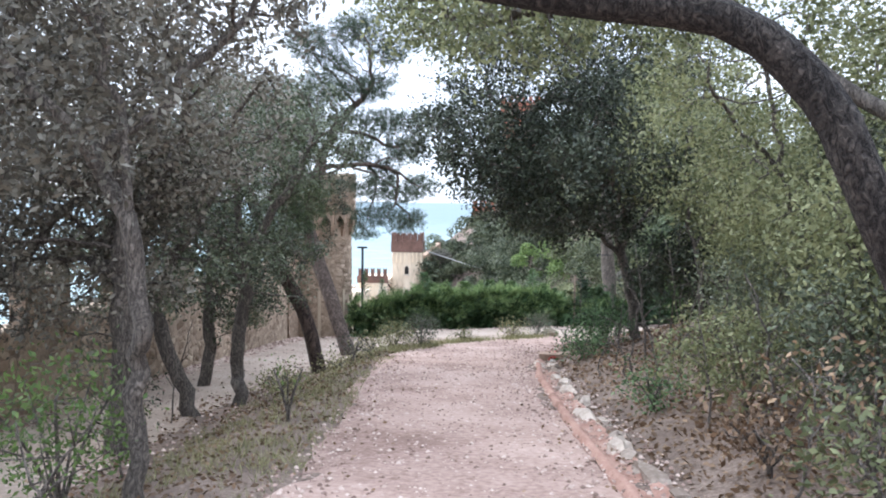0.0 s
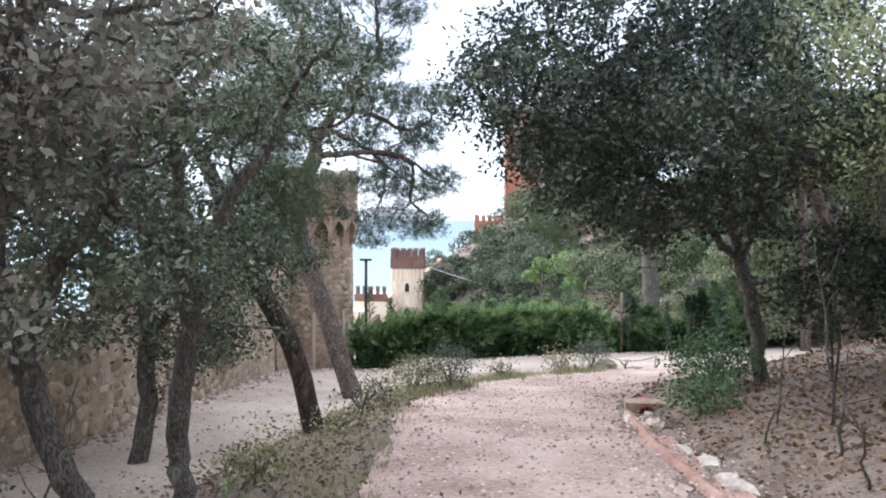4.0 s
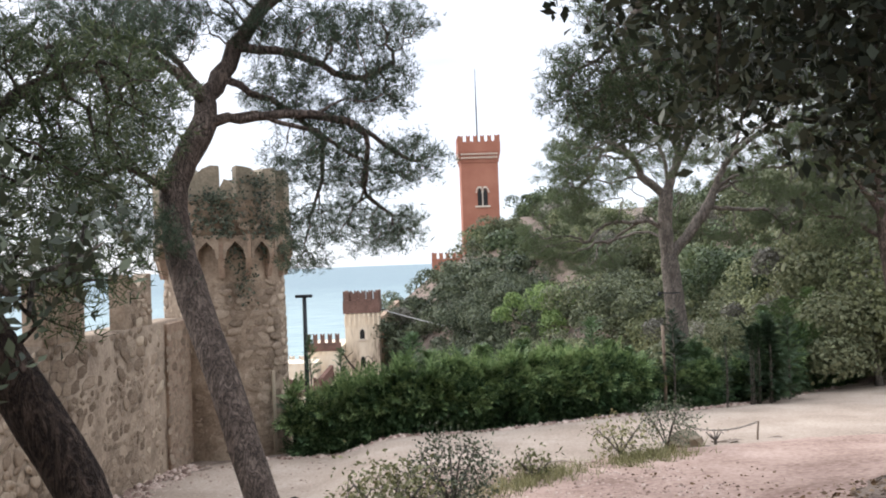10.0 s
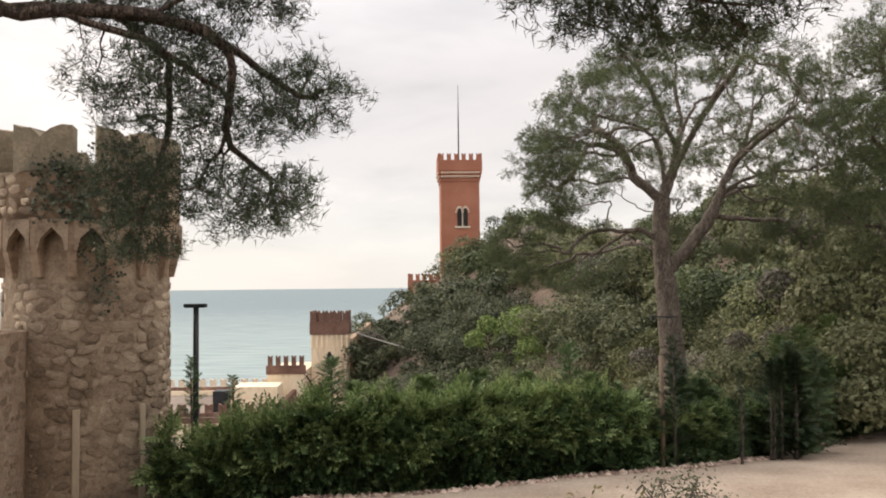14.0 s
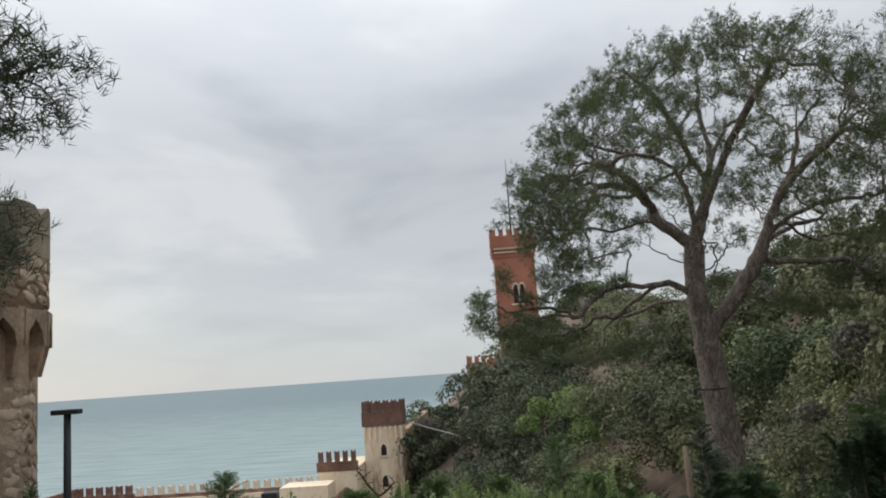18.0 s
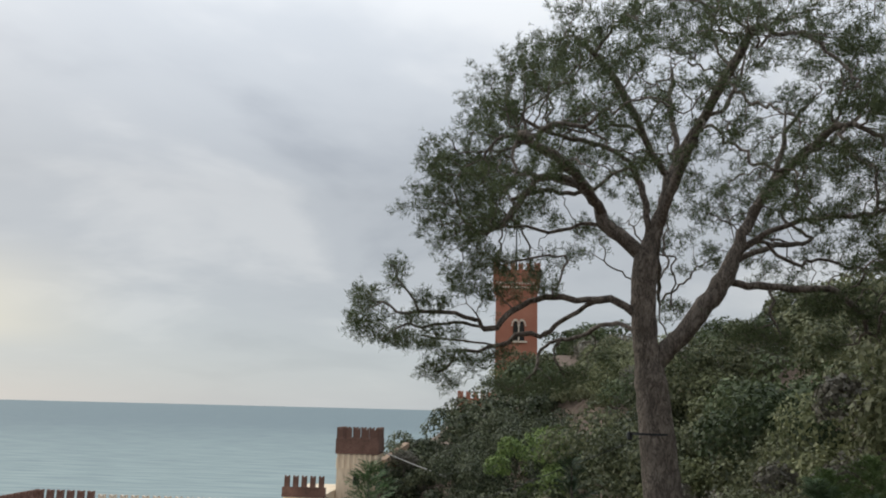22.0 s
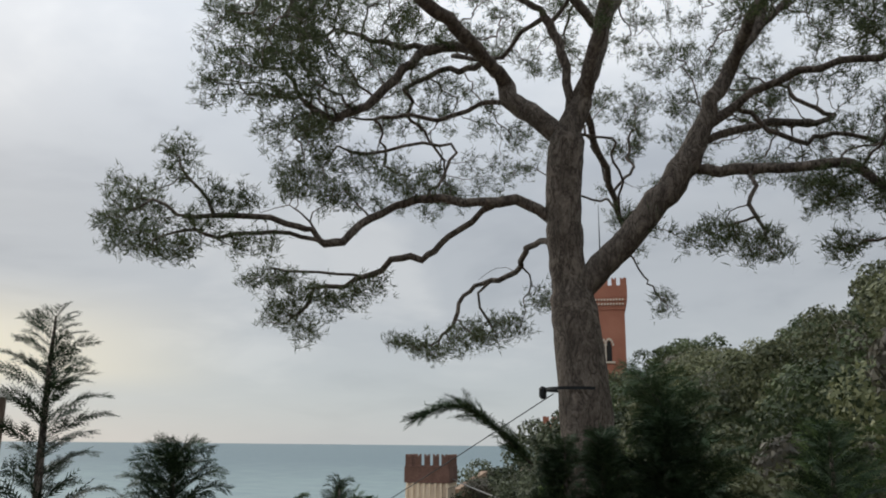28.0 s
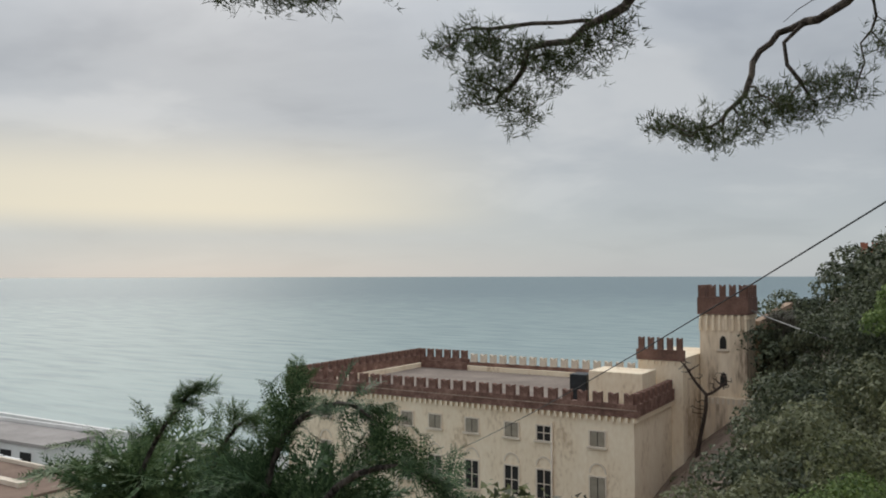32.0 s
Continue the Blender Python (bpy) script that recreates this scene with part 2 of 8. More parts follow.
M["palace_brick"] = mat("red_parapet_brick", [(0.3, (0.080, 0.048, 0.038)), (0.7, (0.34, 0.215, 0.168)), (0.5, (0.175, 0.098, 0.075))], 1.3, 7, 0.95, 0.5, 8)
M["string"] = mat("dusty_string_course", [(0.3, (0.20, 0.13, 0.10)), (0.7, (0.46, 0.36, 0.28))], 1.4, 9, 0.95, 0.3)
# darker copy of the hill foliage, with shade put into its colour
M["shaded_hill_leaf"] = leaf_mat("shaded_hill_foliage", (0.032, 0.042, 0.022), (0.078, 0.092, 0.050), (0.155, 0.170, 0.096), translucent=0.2)
M["mid_spray"] = leaf_mat("fresh_cypress_sprays", (0.042, 0.078, 0.034), (0.108, 0.176, 0.080), (0.230, 0.315, 0.150), translucent=0.25)
M["stained_plaster"] = mat("rain_stained_plaster", [(0.34, (0.27, 0.205, 0.15)), (0.68, (0.82, 0.70, 0.54)), (0.47, (0.66, 0.535, 0.39))], 0.9, 5, 0.93, 0.3, 6, stretch=(1, 1, 0.2), fine_amount=0.4)
M["grey_roof"] = mat("grey_bitumen_roof", [(0.3, (0.22, 0.20, 0.185)), (0.7, (0.36, 0.33, 0.31))], 0.3, 4, 0.9, 0.2)
M["brown_terrace"] = mat("brown_terrace", [(0.3, (0.13, 0.085, 0.062)), (0.7, (0.25, 0.17, 0.125))], 0.4, 5, 0.9, 0.2)
M["ochre"] = mat("ochre_render", [(0.3, (0.30, 0.20, 0.14)), (0.7, (0.50, 0.37, 0.27))], 0.8, 9, 0.95, 0.3)
M["roof"] = mat("brown_roofing", [(0.3, (0.14, 0.11, 0.09)), (0.7, (0.28, 0.23, 0.19))], 0.3, 4, 0.9, 0.2)
M["white_wall"] = mat("white_wall", [(0.3, (0.62, 0.60, 0.57)), (0.7, (0.80, 0.79, 0.76))], 0.5, 6, 0.9, 0.1)
M["terracotta"] = mat("terracotta", [(0.3, (0.36, 0.14, 0.08)), (0.7, (0.56, 0.26, 0.17))], 3, 30, 0.85, 0.3)
M["concrete"] = mat("old_concrete", [(0.3, (0.30, 0.22, 0.17)), (0.7, (0.60, 0.50, 0.42))], 2, 24, 0.95, 0.6)
M["rock"] = mat("pale_rock", [(0.3, (0.20, 0.155, 0.12)), (0.7, (0.52, 0.44, 0.36))], 3, 24, 0.9, 0.6, random=0.4)
M["pine_bark"] = bark_mat("pine_bark", (0.040, 0.030, 0.024), (0.12, 0.085, 0.066), (0.27, 0.205, 0.165), 11, 0.30, 0.9, 0.03)
M["dark_pine_bark"] = bark_mat("dark_pine_bark", (0.022, 0.016, 0.013), (0.062, 0.043, 0.034), (0.17, 0.12, 0.095), 10, 0.30, 0.9, 0.035)
M["old_bark"] = bark_mat("grey_pine_bark", (0.075, 0.062, 0.052), (0.148, 0.122, 0.102), (0.33, 0.28, 0.235), 8, 0.40, 0.7, 0.02)
M["oak_bark"] = bark_mat("oak_bark", (0.050, 0.043, 0.037), (0.135, 0.115, 0.097), (0.32, 0.275, 0.23), 18, 0.30, 0.9, 0.018)
M["arch_bark"] = bark_mat("dark_rough_bark", (0.012, 0.010, 0.009), (0.040, 0.034, 0.030), (0.135, 0.115, 0.098), 26, 0.45, 1.0, 0.02)
M["dry_wood"] = mat("weathered_wood", [(0.3, (0.10, 0.07, 0.05)), (0.7, (0.26, 0.20, 0.15))], 3, 30, 0.9, 0.5, stretch=(6, 6, 0.6))
M["pale_post"] = mat("pale_post", [(0.3, (0.34, 0.27, 0.19)), (0.7, (0.52, 0.43, 0.32))], 2, 20, 0.9, 0.3, stretch=(4, 4, 0.5))
M["pine_leaf"] = leaf_mat("pine_needles", (0.034, 0.049, 0.021), (0.071, 0.096, 0.042), (0.132, 0.160, 0.074), translucent=0.2)
M["grey_pine"] = leaf_mat("blue_pine_needles", (0.038, 0.055, 0.032), (0.076, 0.102, 0.060), (0.138, 0.168, 0.102), translucent=0.25)
M["oak_leaf"] = leaf_mat("holm_oak_leaves", (0.018, 0.023, 0.014), (0.041, 0.050, 0.031), (0.098, 0.110, 0.070), translucent=0.12, rough=0.52)
M["grey_oak"] = leaf_mat("grey_oak_leaves", (0.048, 0.058, 0.035), (0.112, 0.130, 0.079), (0.215, 0.240, 0.154), translucent=0.2, rough=0.45)
M["olive_leaf"] = leaf_mat("olive_green_leaves", (0.086, 0.098, 0.046), (0.172, 0.188, 0.090), (0.290, 0.298, 0.150), translucent=0.3)
M["brown_leaf"] = leaf_mat("dusty_brown_leaves", (0.084, 0.077, 0.060), (0.168, 0.155, 0.121), (0.272, 0.250, 0.196), translucent=0.2)
M["bright_leaf"] = leaf_mat("fresh_green_leaves", (0.075, 0.120, 0.035), (0.140, 0.205, 0.062), (0.230, 0.300, 0.100), translucent=0.35)
M["hedge_leaf"] = leaf_mat("cypress_sprays", (0.028, 0.056, 0.024), (0.080, 0.140, 0.060), (0.190, 0.275, 0.122), translucent=0.2)
M["hill_leaf"] = leaf_mat("hill_foliage", (0.052, 0.062, 0.031), (0.116, 0.128, 0.066), (0.210, 0.218, 0.118), translucent=0.25)
M["dry_leaf"] = leaf_mat("dry_leaves", (0.09, 0.055, 0.03), (0.19, 0.12, 0.07), (0.32, 0.22, 0.13), translucent=0.1)
M["grass"] = leaf_mat("rough_grass", (0.10, 0.105, 0.045), (0.205, 0.205, 0.095), (0.36, 0.335, 0.175), translucent=0.2)
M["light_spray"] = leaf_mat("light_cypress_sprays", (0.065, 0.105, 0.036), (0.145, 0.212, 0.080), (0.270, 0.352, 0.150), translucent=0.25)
M["dark_spray"] = leaf_mat("dark_cypress_sprays", (0.014, 0.027, 0.013), (0.036, 0.064, 0.030), (0.090, 0.135, 0.066), translucent=0.12)
# near-black: the shade deep in the hedge put into a colour
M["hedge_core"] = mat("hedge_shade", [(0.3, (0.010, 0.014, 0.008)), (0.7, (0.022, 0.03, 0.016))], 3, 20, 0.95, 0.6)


def water_material():
    m = bpy.data.materials.new("sea_water")
    m.use_nodes = True
    nt = m.node_tree
    N, L = nt.nodes.new, nt.links.new
    b = nt.nodes["Principled BSDF"]
    b.inputs["Roughness"].default_value = 0.42
    b.inputs["IOR"].default_value = 1.33
    b.inputs["Specular IOR Level"].default_value = 0.05
    tc, mp = N("ShaderNodeTexCoord"), N("ShaderNodeMapping")
    mp.inputs["Scale"].default_value = (0.05, 0.24, 1)
    mp.inputs["Rotation"].default_value = (0, 0, radians(22))
    L(tc.outputs["Object"], mp.inputs["Vector"])
    w = N("ShaderNodeTexNoise")
    w.inputs["Scale"].default_value, w.inputs["Detail"].default_value = 1.0, 5.0
    L(mp.outputs[0], w.inputs["Vector"])
    bp = N("ShaderNodeBump")
    bp.inputs["Strength"].default_value, bp.inputs["Distance"].default_value = 0.35, 2.0
    L(w.outputs["Fac"], bp.inputs["Height"])
    L(bp.outputs[0], b.inputs["Normal"])
    # shallow water near the shore is lighter and greener
    ln = N("ShaderNodeVectorMath")
    ln.operation = "LENGTH"
    L(tc.outputs["Object"], ln.inputs[0])
    mr = N("ShaderNodeMapRange")
    mr.inputs["From Min"].default_value, mr.inputs["From Max"].default_value = 90, 900
    L(ln.outputs["Value"], mr.inputs["Value"])
    n2 = N("ShaderNodeTexNoise")
    n2.inputs["Scale"].default_value, n2.inputs["Detail"].default_value = 0.012, 3.0
    L(tc.outputs["Object"], n2.inputs["Vector"])
    ad = N("ShaderNodeMath")
    ad.operation = "MULTIPLY_ADD"
    ad.inputs[1].default_value, ad.inputs[2].default_value = 0.4, -0.2
    L(n2.outputs["Fac"], ad.inputs[0])
    a2 = N("ShaderNodeMath")
    L(mr.outputs[0], a2.inputs[0])
    L(ad.outputs[0], a2.inputs[1])
    r = N("ShaderNodeValToRGB")
    els = r.color_ramp.elements
    els[0].position, els[0].color = 0.0, (0.295, 0.365, 0.355, 1)
    els[1].position, els[1].color = 1.0, (0.165, 0.218, 0.234, 1)
    st = N("ShaderNodeMath")
    st.operation = "MULTIPLY_ADD"
    st.inputs[1].default_value = -2.2
    L(w.outputs["Fac"], st.inputs[0])
    a3 = N("ShaderNodeMath")
    L(a2.outputs[0], a3.inputs[0])
    a3.inputs[1].default_value = 1.15
    L(a3.outputs[0], st.inputs[2])
    L(st.outputs[0], r.inputs[0])
    L(r.outputs[0], b.inputs["Base Color"])
    return m


M["sea"] = water_material()


# ---- mesh helpers ----
def mesh_of(name, verts, faces, material, smooth=False):
    """A mesh from an array of places and an array of faces of one size (or a list of such arrays)."""
    verts = np.asarray(verts, np.float32).reshape(-1, 3)
    sets = [np.asarray(q, np.int32) for q in (faces if isinstance(faces, list) else [faces])]
    sets = [q for q in sets if len(q)]
    me = bpy.data.meshes.new(name)
    me.vertices.add(len(verts))
    me.vertices.foreach_set("co", verts.ravel())
    loops = np.concatenate([q.ravel() for q in sets])
    totals = np.concatenate([np.full(len(q), q.shape[1], np.int32) for q in sets])
    starts = np.concatenate([[0], np.cumsum(totals)[:-1]]).astype(np.int32)
    me.loops.add(len(loops))
    me.loops.foreach_set("vertex_index", loops)
    me.polygons.add(len(totals))
    me.polygons.foreach_set("loop_start", starts)
    me.polygons.foreach_set("loop_total", totals)
    if smooth:
        me.polygons.foreach_set("use_smooth", np.ones(len(totals), bool))
    me.update(calc_edges=True)
    me.materials.append(material)
    return me


def link(name, me, parent=None, label="", m=None):
    ob = new(name, me)
    if m is not None:
        ob.matrix_world = m
    if parent is not None:
        ob.parent = parent
    if label:
        ob["label"] = label
    return ob


def part(name, bm, material, parent=None, label="", smooth=False):
    """Links a bmesh as one mesh object under a thing or a part."""
    me = bpy.data.meshes.new(name)
    bm.to_mesh(me)
    bm.free()
    me.materials.append(material)
    if smooth:
        me.polygons.foreach_set("use_smooth", np.ones(len(me.polygons), bool))
    return link(name, me, parent, label)


def thing(name, label, category, place=(0, 0, 0), group="", kind=""):
    ob = new(name)
    ob.location = place
    return tagged(ob, label, category, group, kind)


def box_bm(x0, x1, y0, y1, z0, z1, bevel=0.0):
    bm = bmesh.new()
    bmesh.ops.create_cube(bm, size=1.0, matrix=Matrix.Translation(((x0 + x1) / 2, (y0 + y1) / 2, (z0 + z1) / 2)) @ Matrix.Diagonal((x1 - x0, y1 - y0, z1 - z0, 1)))
    if bevel:
        bmesh.ops.bevel(bm, geom=bm.edges[:], offset=bevel, segments=1, affect="EDGES")
    return bm


def prism_bm(outline, y0, y1):
    """An outline in x and z, pushed from y0 to y1."""
    bm = bmesh.new()
    a = [bm.verts.new((x, y0, z)) for x, z in outline]
    b = [bm.verts.new((x, y1, z)) for x, z in outline]
    bm.faces.new(a)
    bm.faces.new(b[::-1])
    n = len(outline)
    for i in range(n):
        bm.faces.new((a[i], b[i], b[(i + 1) % n], a[(i + 1) % n]))
    bmesh.ops.recalc_face_normals(bm, faces=bm.faces[:])
    return bm


def tube_arrays(points, radii, sides, rng=None, rough=0.0):
    """Rings round a line of places: places and quads."""
    P, R = np.asarray(points, float), np.asarray(radii, float)
    T = np.gradient(P, axis=0) if len(P) > 2 else np.repeat((P[1] - P[0])[None], 2, 0)
    T /= np.linalg.norm(T, axis=1, keepdims=True) + 1e-9
    ref = np.array([0.31, 0.91, 0.17])
    U = np.cross(T, ref)
    U /= np.linalg.norm(U, axis=1, keepdims=True) + 1e-9
    W = np.cross(T, U)
    a = np.arange(sides) * 2 * np.pi / sides
    ring = U[:, None] * np.cos(a)[None, :, None] + W[:, None] * np.sin(a)[None, :, None]
    rad = R[:, None] * np.ones(sides)
    if rough and rng is not None:
        rad = rad * (1 + rough * (rng.random(rad.shape) - 0.5))
    V = P[:, None] + ring * rad[..., None]
    n = len(P)
    i, j = np.meshgrid(np.arange(n - 1), np.arange(sides), indexing="ij")
    k = (j + 1) % sides
    F = np.stack([i * sides + j, i * sides + k, (i + 1) * sides + k, (i + 1) * sides + j], -1).reshape(-1, 4)
    return V.reshape(-1, 3), F


def tube(name, points, radii, sides, material, parent=None, label="", rough=0.0, seed=1):
    V, F = tube_arrays(points, radii, sides, np.random.default_rng(seed), rough)
    n = len(V)
    caps = np.array([np.arange(sides)[::-1], np.arange(n - sides, n)])
    return link(name, mesh_of(name, V, [F, caps], material, True), parent, label)


class Pile:
    """Gathers pieces of one mesh."""

    def __init__(self):
        self.v, self.f, self.n = [], {}, 0

    def add(self, V, F):
        V, F = np.asarray(V, float).reshape(-1, 3), np.asarray(F, np.int64)
        self.f.setdefault(F.shape[1], []).append(F + self.n)
        self.v.append(V)
        self.n += len(V)

    def mesh(self, name, material, smooth=False):
        return mesh_of(name, np.concatenate(self.v), [np.concatenate(q) for q in self.f.values()], material, smooth)


def unit(v):
    return v / (np.linalg.norm(v, axis=-1, keepdims=True) + 1e-9)


def leaf_cards(C, size, rng, aspect=0.5, lift=0.2, aim=None, loose=1.0, face=None, single=False):
    """One small pointed leaf at each place of C: places and quads."""
    n = len(C)
    d = rng.normal(size=(n, 3)) * loose
    if aim is not None:
        d = d + aim
    d[:, 2] += lift
    d = unit(d)
    s = unit(np.cross(d, rng.normal(size=(n, 3)))) if face is None else unit(np.cross(face, d))
    if face is not None:
        d = unit(np.cross(s, face))
    up = np.cross(d, s)
    ln = (size * (0.6 + 0.8 * rng.random(n)))[:, None]
    mid = C + d * ln * 0.45 + up * ln * 0.06
    if single:
        V = np.stack([C - d * ln * 0.4 - s * ln * aspect * 0.5, C - d * ln * 0.3 + s * ln * aspect * 0.55, C + d * ln * 0.6], 1)
        return V.reshape(-1, 3), np.arange(3 * n).reshape(n, 3)
    V = np.stack([C, mid + s * ln * aspect * 0.5, C + d * ln, mid - s * ln * aspect * 0.5], 1)
    F = np.arange(4 * n).reshape(n, 4)
    return V.reshape(-1, 3), F


def needle_tufts(C, D, size, count, rng, width=0.07, spread=0.9):
    """Tufts of thin needles at the places C, along D: places and triangles."""
    n = len(C)
    d = unit(D)[:, None] + spread * rng.normal(size=(n, count, 3))
    d = unit(d)
    ln = size * (0.55 + 0.75 * rng.random((n, count, 1)))
    s = unit(np.cross(d, rng.normal(size=(n, count, 3)))) * ln * width
    base = C[:, None] + d * ln * 0.06 + rng.normal(size=(n, count, 3)) * size * 0.16
    V = np.stack([base - s, base + s, base + d * ln], 2)
    return V.reshape(-1, 3), np.arange(3 * n * count).reshape(-1, 3)


# ---- trees ----
def grow(P, par, A, step, kill, reach, rng, rounds=70, droop=0.0, wander=0.25):
    """Lets branches grow from the nodes P (with parents par) towards the places A."""
    P, par, A = [np.array(p, float) for p in P], list(par), np.array(A, float)
    Q = np.array(P)
    dist = np.linalg.norm(A[:, None] - Q[None], axis=2)
    near, nd = dist.argmin(1), dist.min(1)
    for _ in range(rounds):
        live = (nd > kill) & (nd < reach)
        if not live.any():
            break
        ids, inv = np.unique(near[live], return_inverse=True)
        pull = np.zeros((len(ids), 3))
        np.add.at(pull, inv, unit(A[live] - np.array(P)[near[live]]))
        pull = unit(unit(pull) + wander * rng.normal(size=pull.shape) + [0, 0, -droop])
        fresh = np.array([P[i] for i in ids]) + pull * step
        first = len(P)
        P.extend(fresh)
        par.extend(int(i) for i in ids)
        d2 = np.linalg.norm(A[:, None] - fresh[None], axis=2)
        b = d2.min(1)
        better = b < nd
        near[better], nd[better] = first + d2.argmin(1)[better], b[better]
    return np.array(P), np.array(par)


def wood(P, par, base_radius, power=2.1, tip=0.006):
    """Radii by the number of twigs borne, and the chains of nodes from fork to fork."""
    n = len(P)
    kids = [[] for _ in range(n)]
    for i in range(1, n):
        kids[par[i]].append(i)
    w = np.zeros(n)
    for i in range(n - 1, -1, -1):
        w[i] = max(1.0, sum(w[k] for k in kids[i]))
    R = np.maximum(base_radius * (w / w[0]) ** (1 / power), tip)
    chains, stack = [], [(0, None)]
    while stack:
        i, frm = stack.pop()
        chain = [frm, i] if frm is not None else [i]
        while kids[i]:
            ks = sorted(kids[i], key=lambda k: -w[k])
            stack.extend((k, i) for k in ks[1:])
            i = ks[0]
            chain.append(i)
        if len(chain) > 1:
            chains.append(chain)
    return R, chains, kids, w


def wood_mesh(P, R, chains, rng, thick, material, name, rough=0.05, flare=0.0):
    """Two meshes: the trunk with its limbs, and the twigs thinner than thick."""
    piles = [Pile(), Pile()]
    for ch in chains:
        pts, rad = P[ch].copy(), R[ch].copy()
        if ch[0] != 0:
            rad[0] = min(rad[0], rad[1] * 1.25)
        elif flare:
            rad[0] *= 1 + flare
            rad[1] *= 1 + flare * 0.3
        big = rad[min(1, len(rad) - 1)] >= thick
        if big and len(rad) > 6:
            rad *= 1 + 0.35 * np.convolve(rng.normal(size=len(rad) + 8), np.ones(9) / 9, "valid") * 0.4
        sides = 12 if rad[0] > 0.09 else 8 if rad[0] > 0.035 else 5 if rad[0] > 0.014 else 3
        rad[-1] *= 0.5
        V, F = tube_arrays(pts, rad, sides, rng, rough if rad[0] > 0.03 else 0)
        piles[0 if big else 1].add(V, F)
    return [p.mesh(name, material, True) if p.n else None for p in piles]


def curve_points(ctrl, n):
    """A smooth line through some places."""
    C = np.array(ctrl, float)
    E = np.concatenate([[2 * C[0] - C[1]], C, [2 * C[-1] - C[-2]]])
    t = np.linspace(0, len(C) - 1 - 1e-6, n)
    i = t.astype(int)
    u = (t - i)[:, None]
    a, b, c, d = E[i], E[i + 1], E[i + 2], E[i + 3]
    return 0.5 * (2 * b + (c - a) * u + (2 * a - 5 * b + 4 * c - d) * u**2 + (3 * b - a - 3 * c + d) * u**3)


class Skeleton:
    """Main limbs given by a few places each; nodes at even steps."""

    def __init__(self, step):
        self.P, self.par, self.step, self.bare = [], [], step, []

    def sprout(self, A, step, kill, reach, rng, rounds=70, droop=0.0, wander=0.25):
        """Lets twigs grow from what stands towards the places A."""
        P, par = grow(self.P, self.par, A, step, kill, reach, rng, rounds=rounds, droop=droop, wander=wander)
        self.bare += [False] * (len(P) - len(self.P))
        self.P, self.par = list(P), [int(i) for i in par]

    def limb(self, *ctrl, wiggle=0.0, rng=None):
        C = np.array(ctrl, float)
        n = max(3, int(np.linalg.norm(np.diff(C, axis=0), axis=1).sum() / self.step) + 1)
        L = curve_points(C, n)
        if wiggle and rng is not None:
            L[1:] += rng.normal(size=L[1:].shape) * wiggle
        if not self.P:
            self.P.append(L[0])
            self.par.append(0)
            self.bare.append(True)
            prev = 0
        else:
            limbs = np.flatnonzero(self.bare)
            prev = int(limbs[np.linalg.norm(np.array(self.P)[limbs] - L[0], axis=1).argmin()])
        for p in L[1:]:
            self.P.append(p)
            self.par.append(prev)
            self.bare.append(True)
            prev = len(self.P) - 1
        return self


def blob_points(rng, n, centre, size, shell=0.5):
    """Places in an ellipsoid, denser towards its skin."""
    d = unit(rng.normal(size=(n, 3)))
    r = (shell + (1 - shell) * rng.random(n)) ** 0.6
    return np.array(centre) + d * r[:, None] * np.array(size)


def make_tree(name, label, sk, A, rng, radius, bark, leaf, kind="needle", leaf_size=0.15, leaves=30, step=0.2, kill=0.25, reach=1.4,
              droop=0.0, thick=0.03, flare=0.25, spread=0.8, category="tree", wander=0.25, tip=0.006, aspect=0.5, width=0.07, power=2.1, group="", scatter=0.0, tufts=1, bear=3, rounds=70, tip_nodes=0):
    sk.sprout(A, step, kill, reach, rng, rounds, droop, wander)
    P, par = np.array(sk.P), np.array(sk.par)
    R, chains, kids, w = wood(P, par, radius, power, tip)
    top = thing(name, label, category, P[0], group)
    back = Matrix.Translation(-Vector(P[0]))
    trunk, twigs = wood_mesh(P, R, chains, rng, thick, bark, "trunk", flare=flare)
    for nm, me in (("trunk", trunk), ("branchwork", twigs)):
        if me:
            me.transform(back)
            link(nm, me, top)
    if tip_nodes:
        # needles on the last few joints of each twig only
        far = np.zeros(len(P), int)
        for i in range(len(P) - 1, 0, -1):
            far[par[i]] = max(far[par[i]], far[i] + 1)
        thin = np.array([i for i in range(len(P)) if not sk.bare[i] and far[i] < tip_nodes and w[i] <= 3])
    else:
        thin = np.array([i for i in range(len(P)) if not sk.bare[i] and w[i] <= bear])
    if len(thin):
        C = P[thin]
        D = C - P[par[thin]]
        if kind == "needle":
            C, D = np.repeat(C, tufts, 0), np.repeat(D, tufts, 0)
            C = C + rng.normal(size=C.shape) * scatter
            V, F = needle_tufts(C, D + [0, 0, 0.12], leaf_size, leaves, rng, width, spread)
        else:
            rep = np.repeat(np.arange(len(C)), leaves)
            cc = C[rep] + rng.normal(size=(len(rep), 3)) * spread * leaf_size * 2.2
            V, F = leaf_cards(cc, leaf_size, rng, aspect, 0.1)
        me = mesh_of("crown", V, F, leaf)
        me.transform(back)
        link("crown", me, top)
    return top


# ---- lie of the land ----
def smooth(a, b, x):
    t = np.clip((np.asarray(x, float) - a) / (b - a), 0, 1)
    return t * t * (3 - 2 * t)


def hedge_y(x):
    return np.interp(x, [-12, -3.7, -1, 2, 4.5, 6.5, 9, 14, 40], [27.0, 27.0, 26.9, 27.6, 28.6, 29.8, 32.2, 37.0, 60])


def foot_x(y):
    return 8.5 - (np.asarray(y, float) - 32) * 0.20


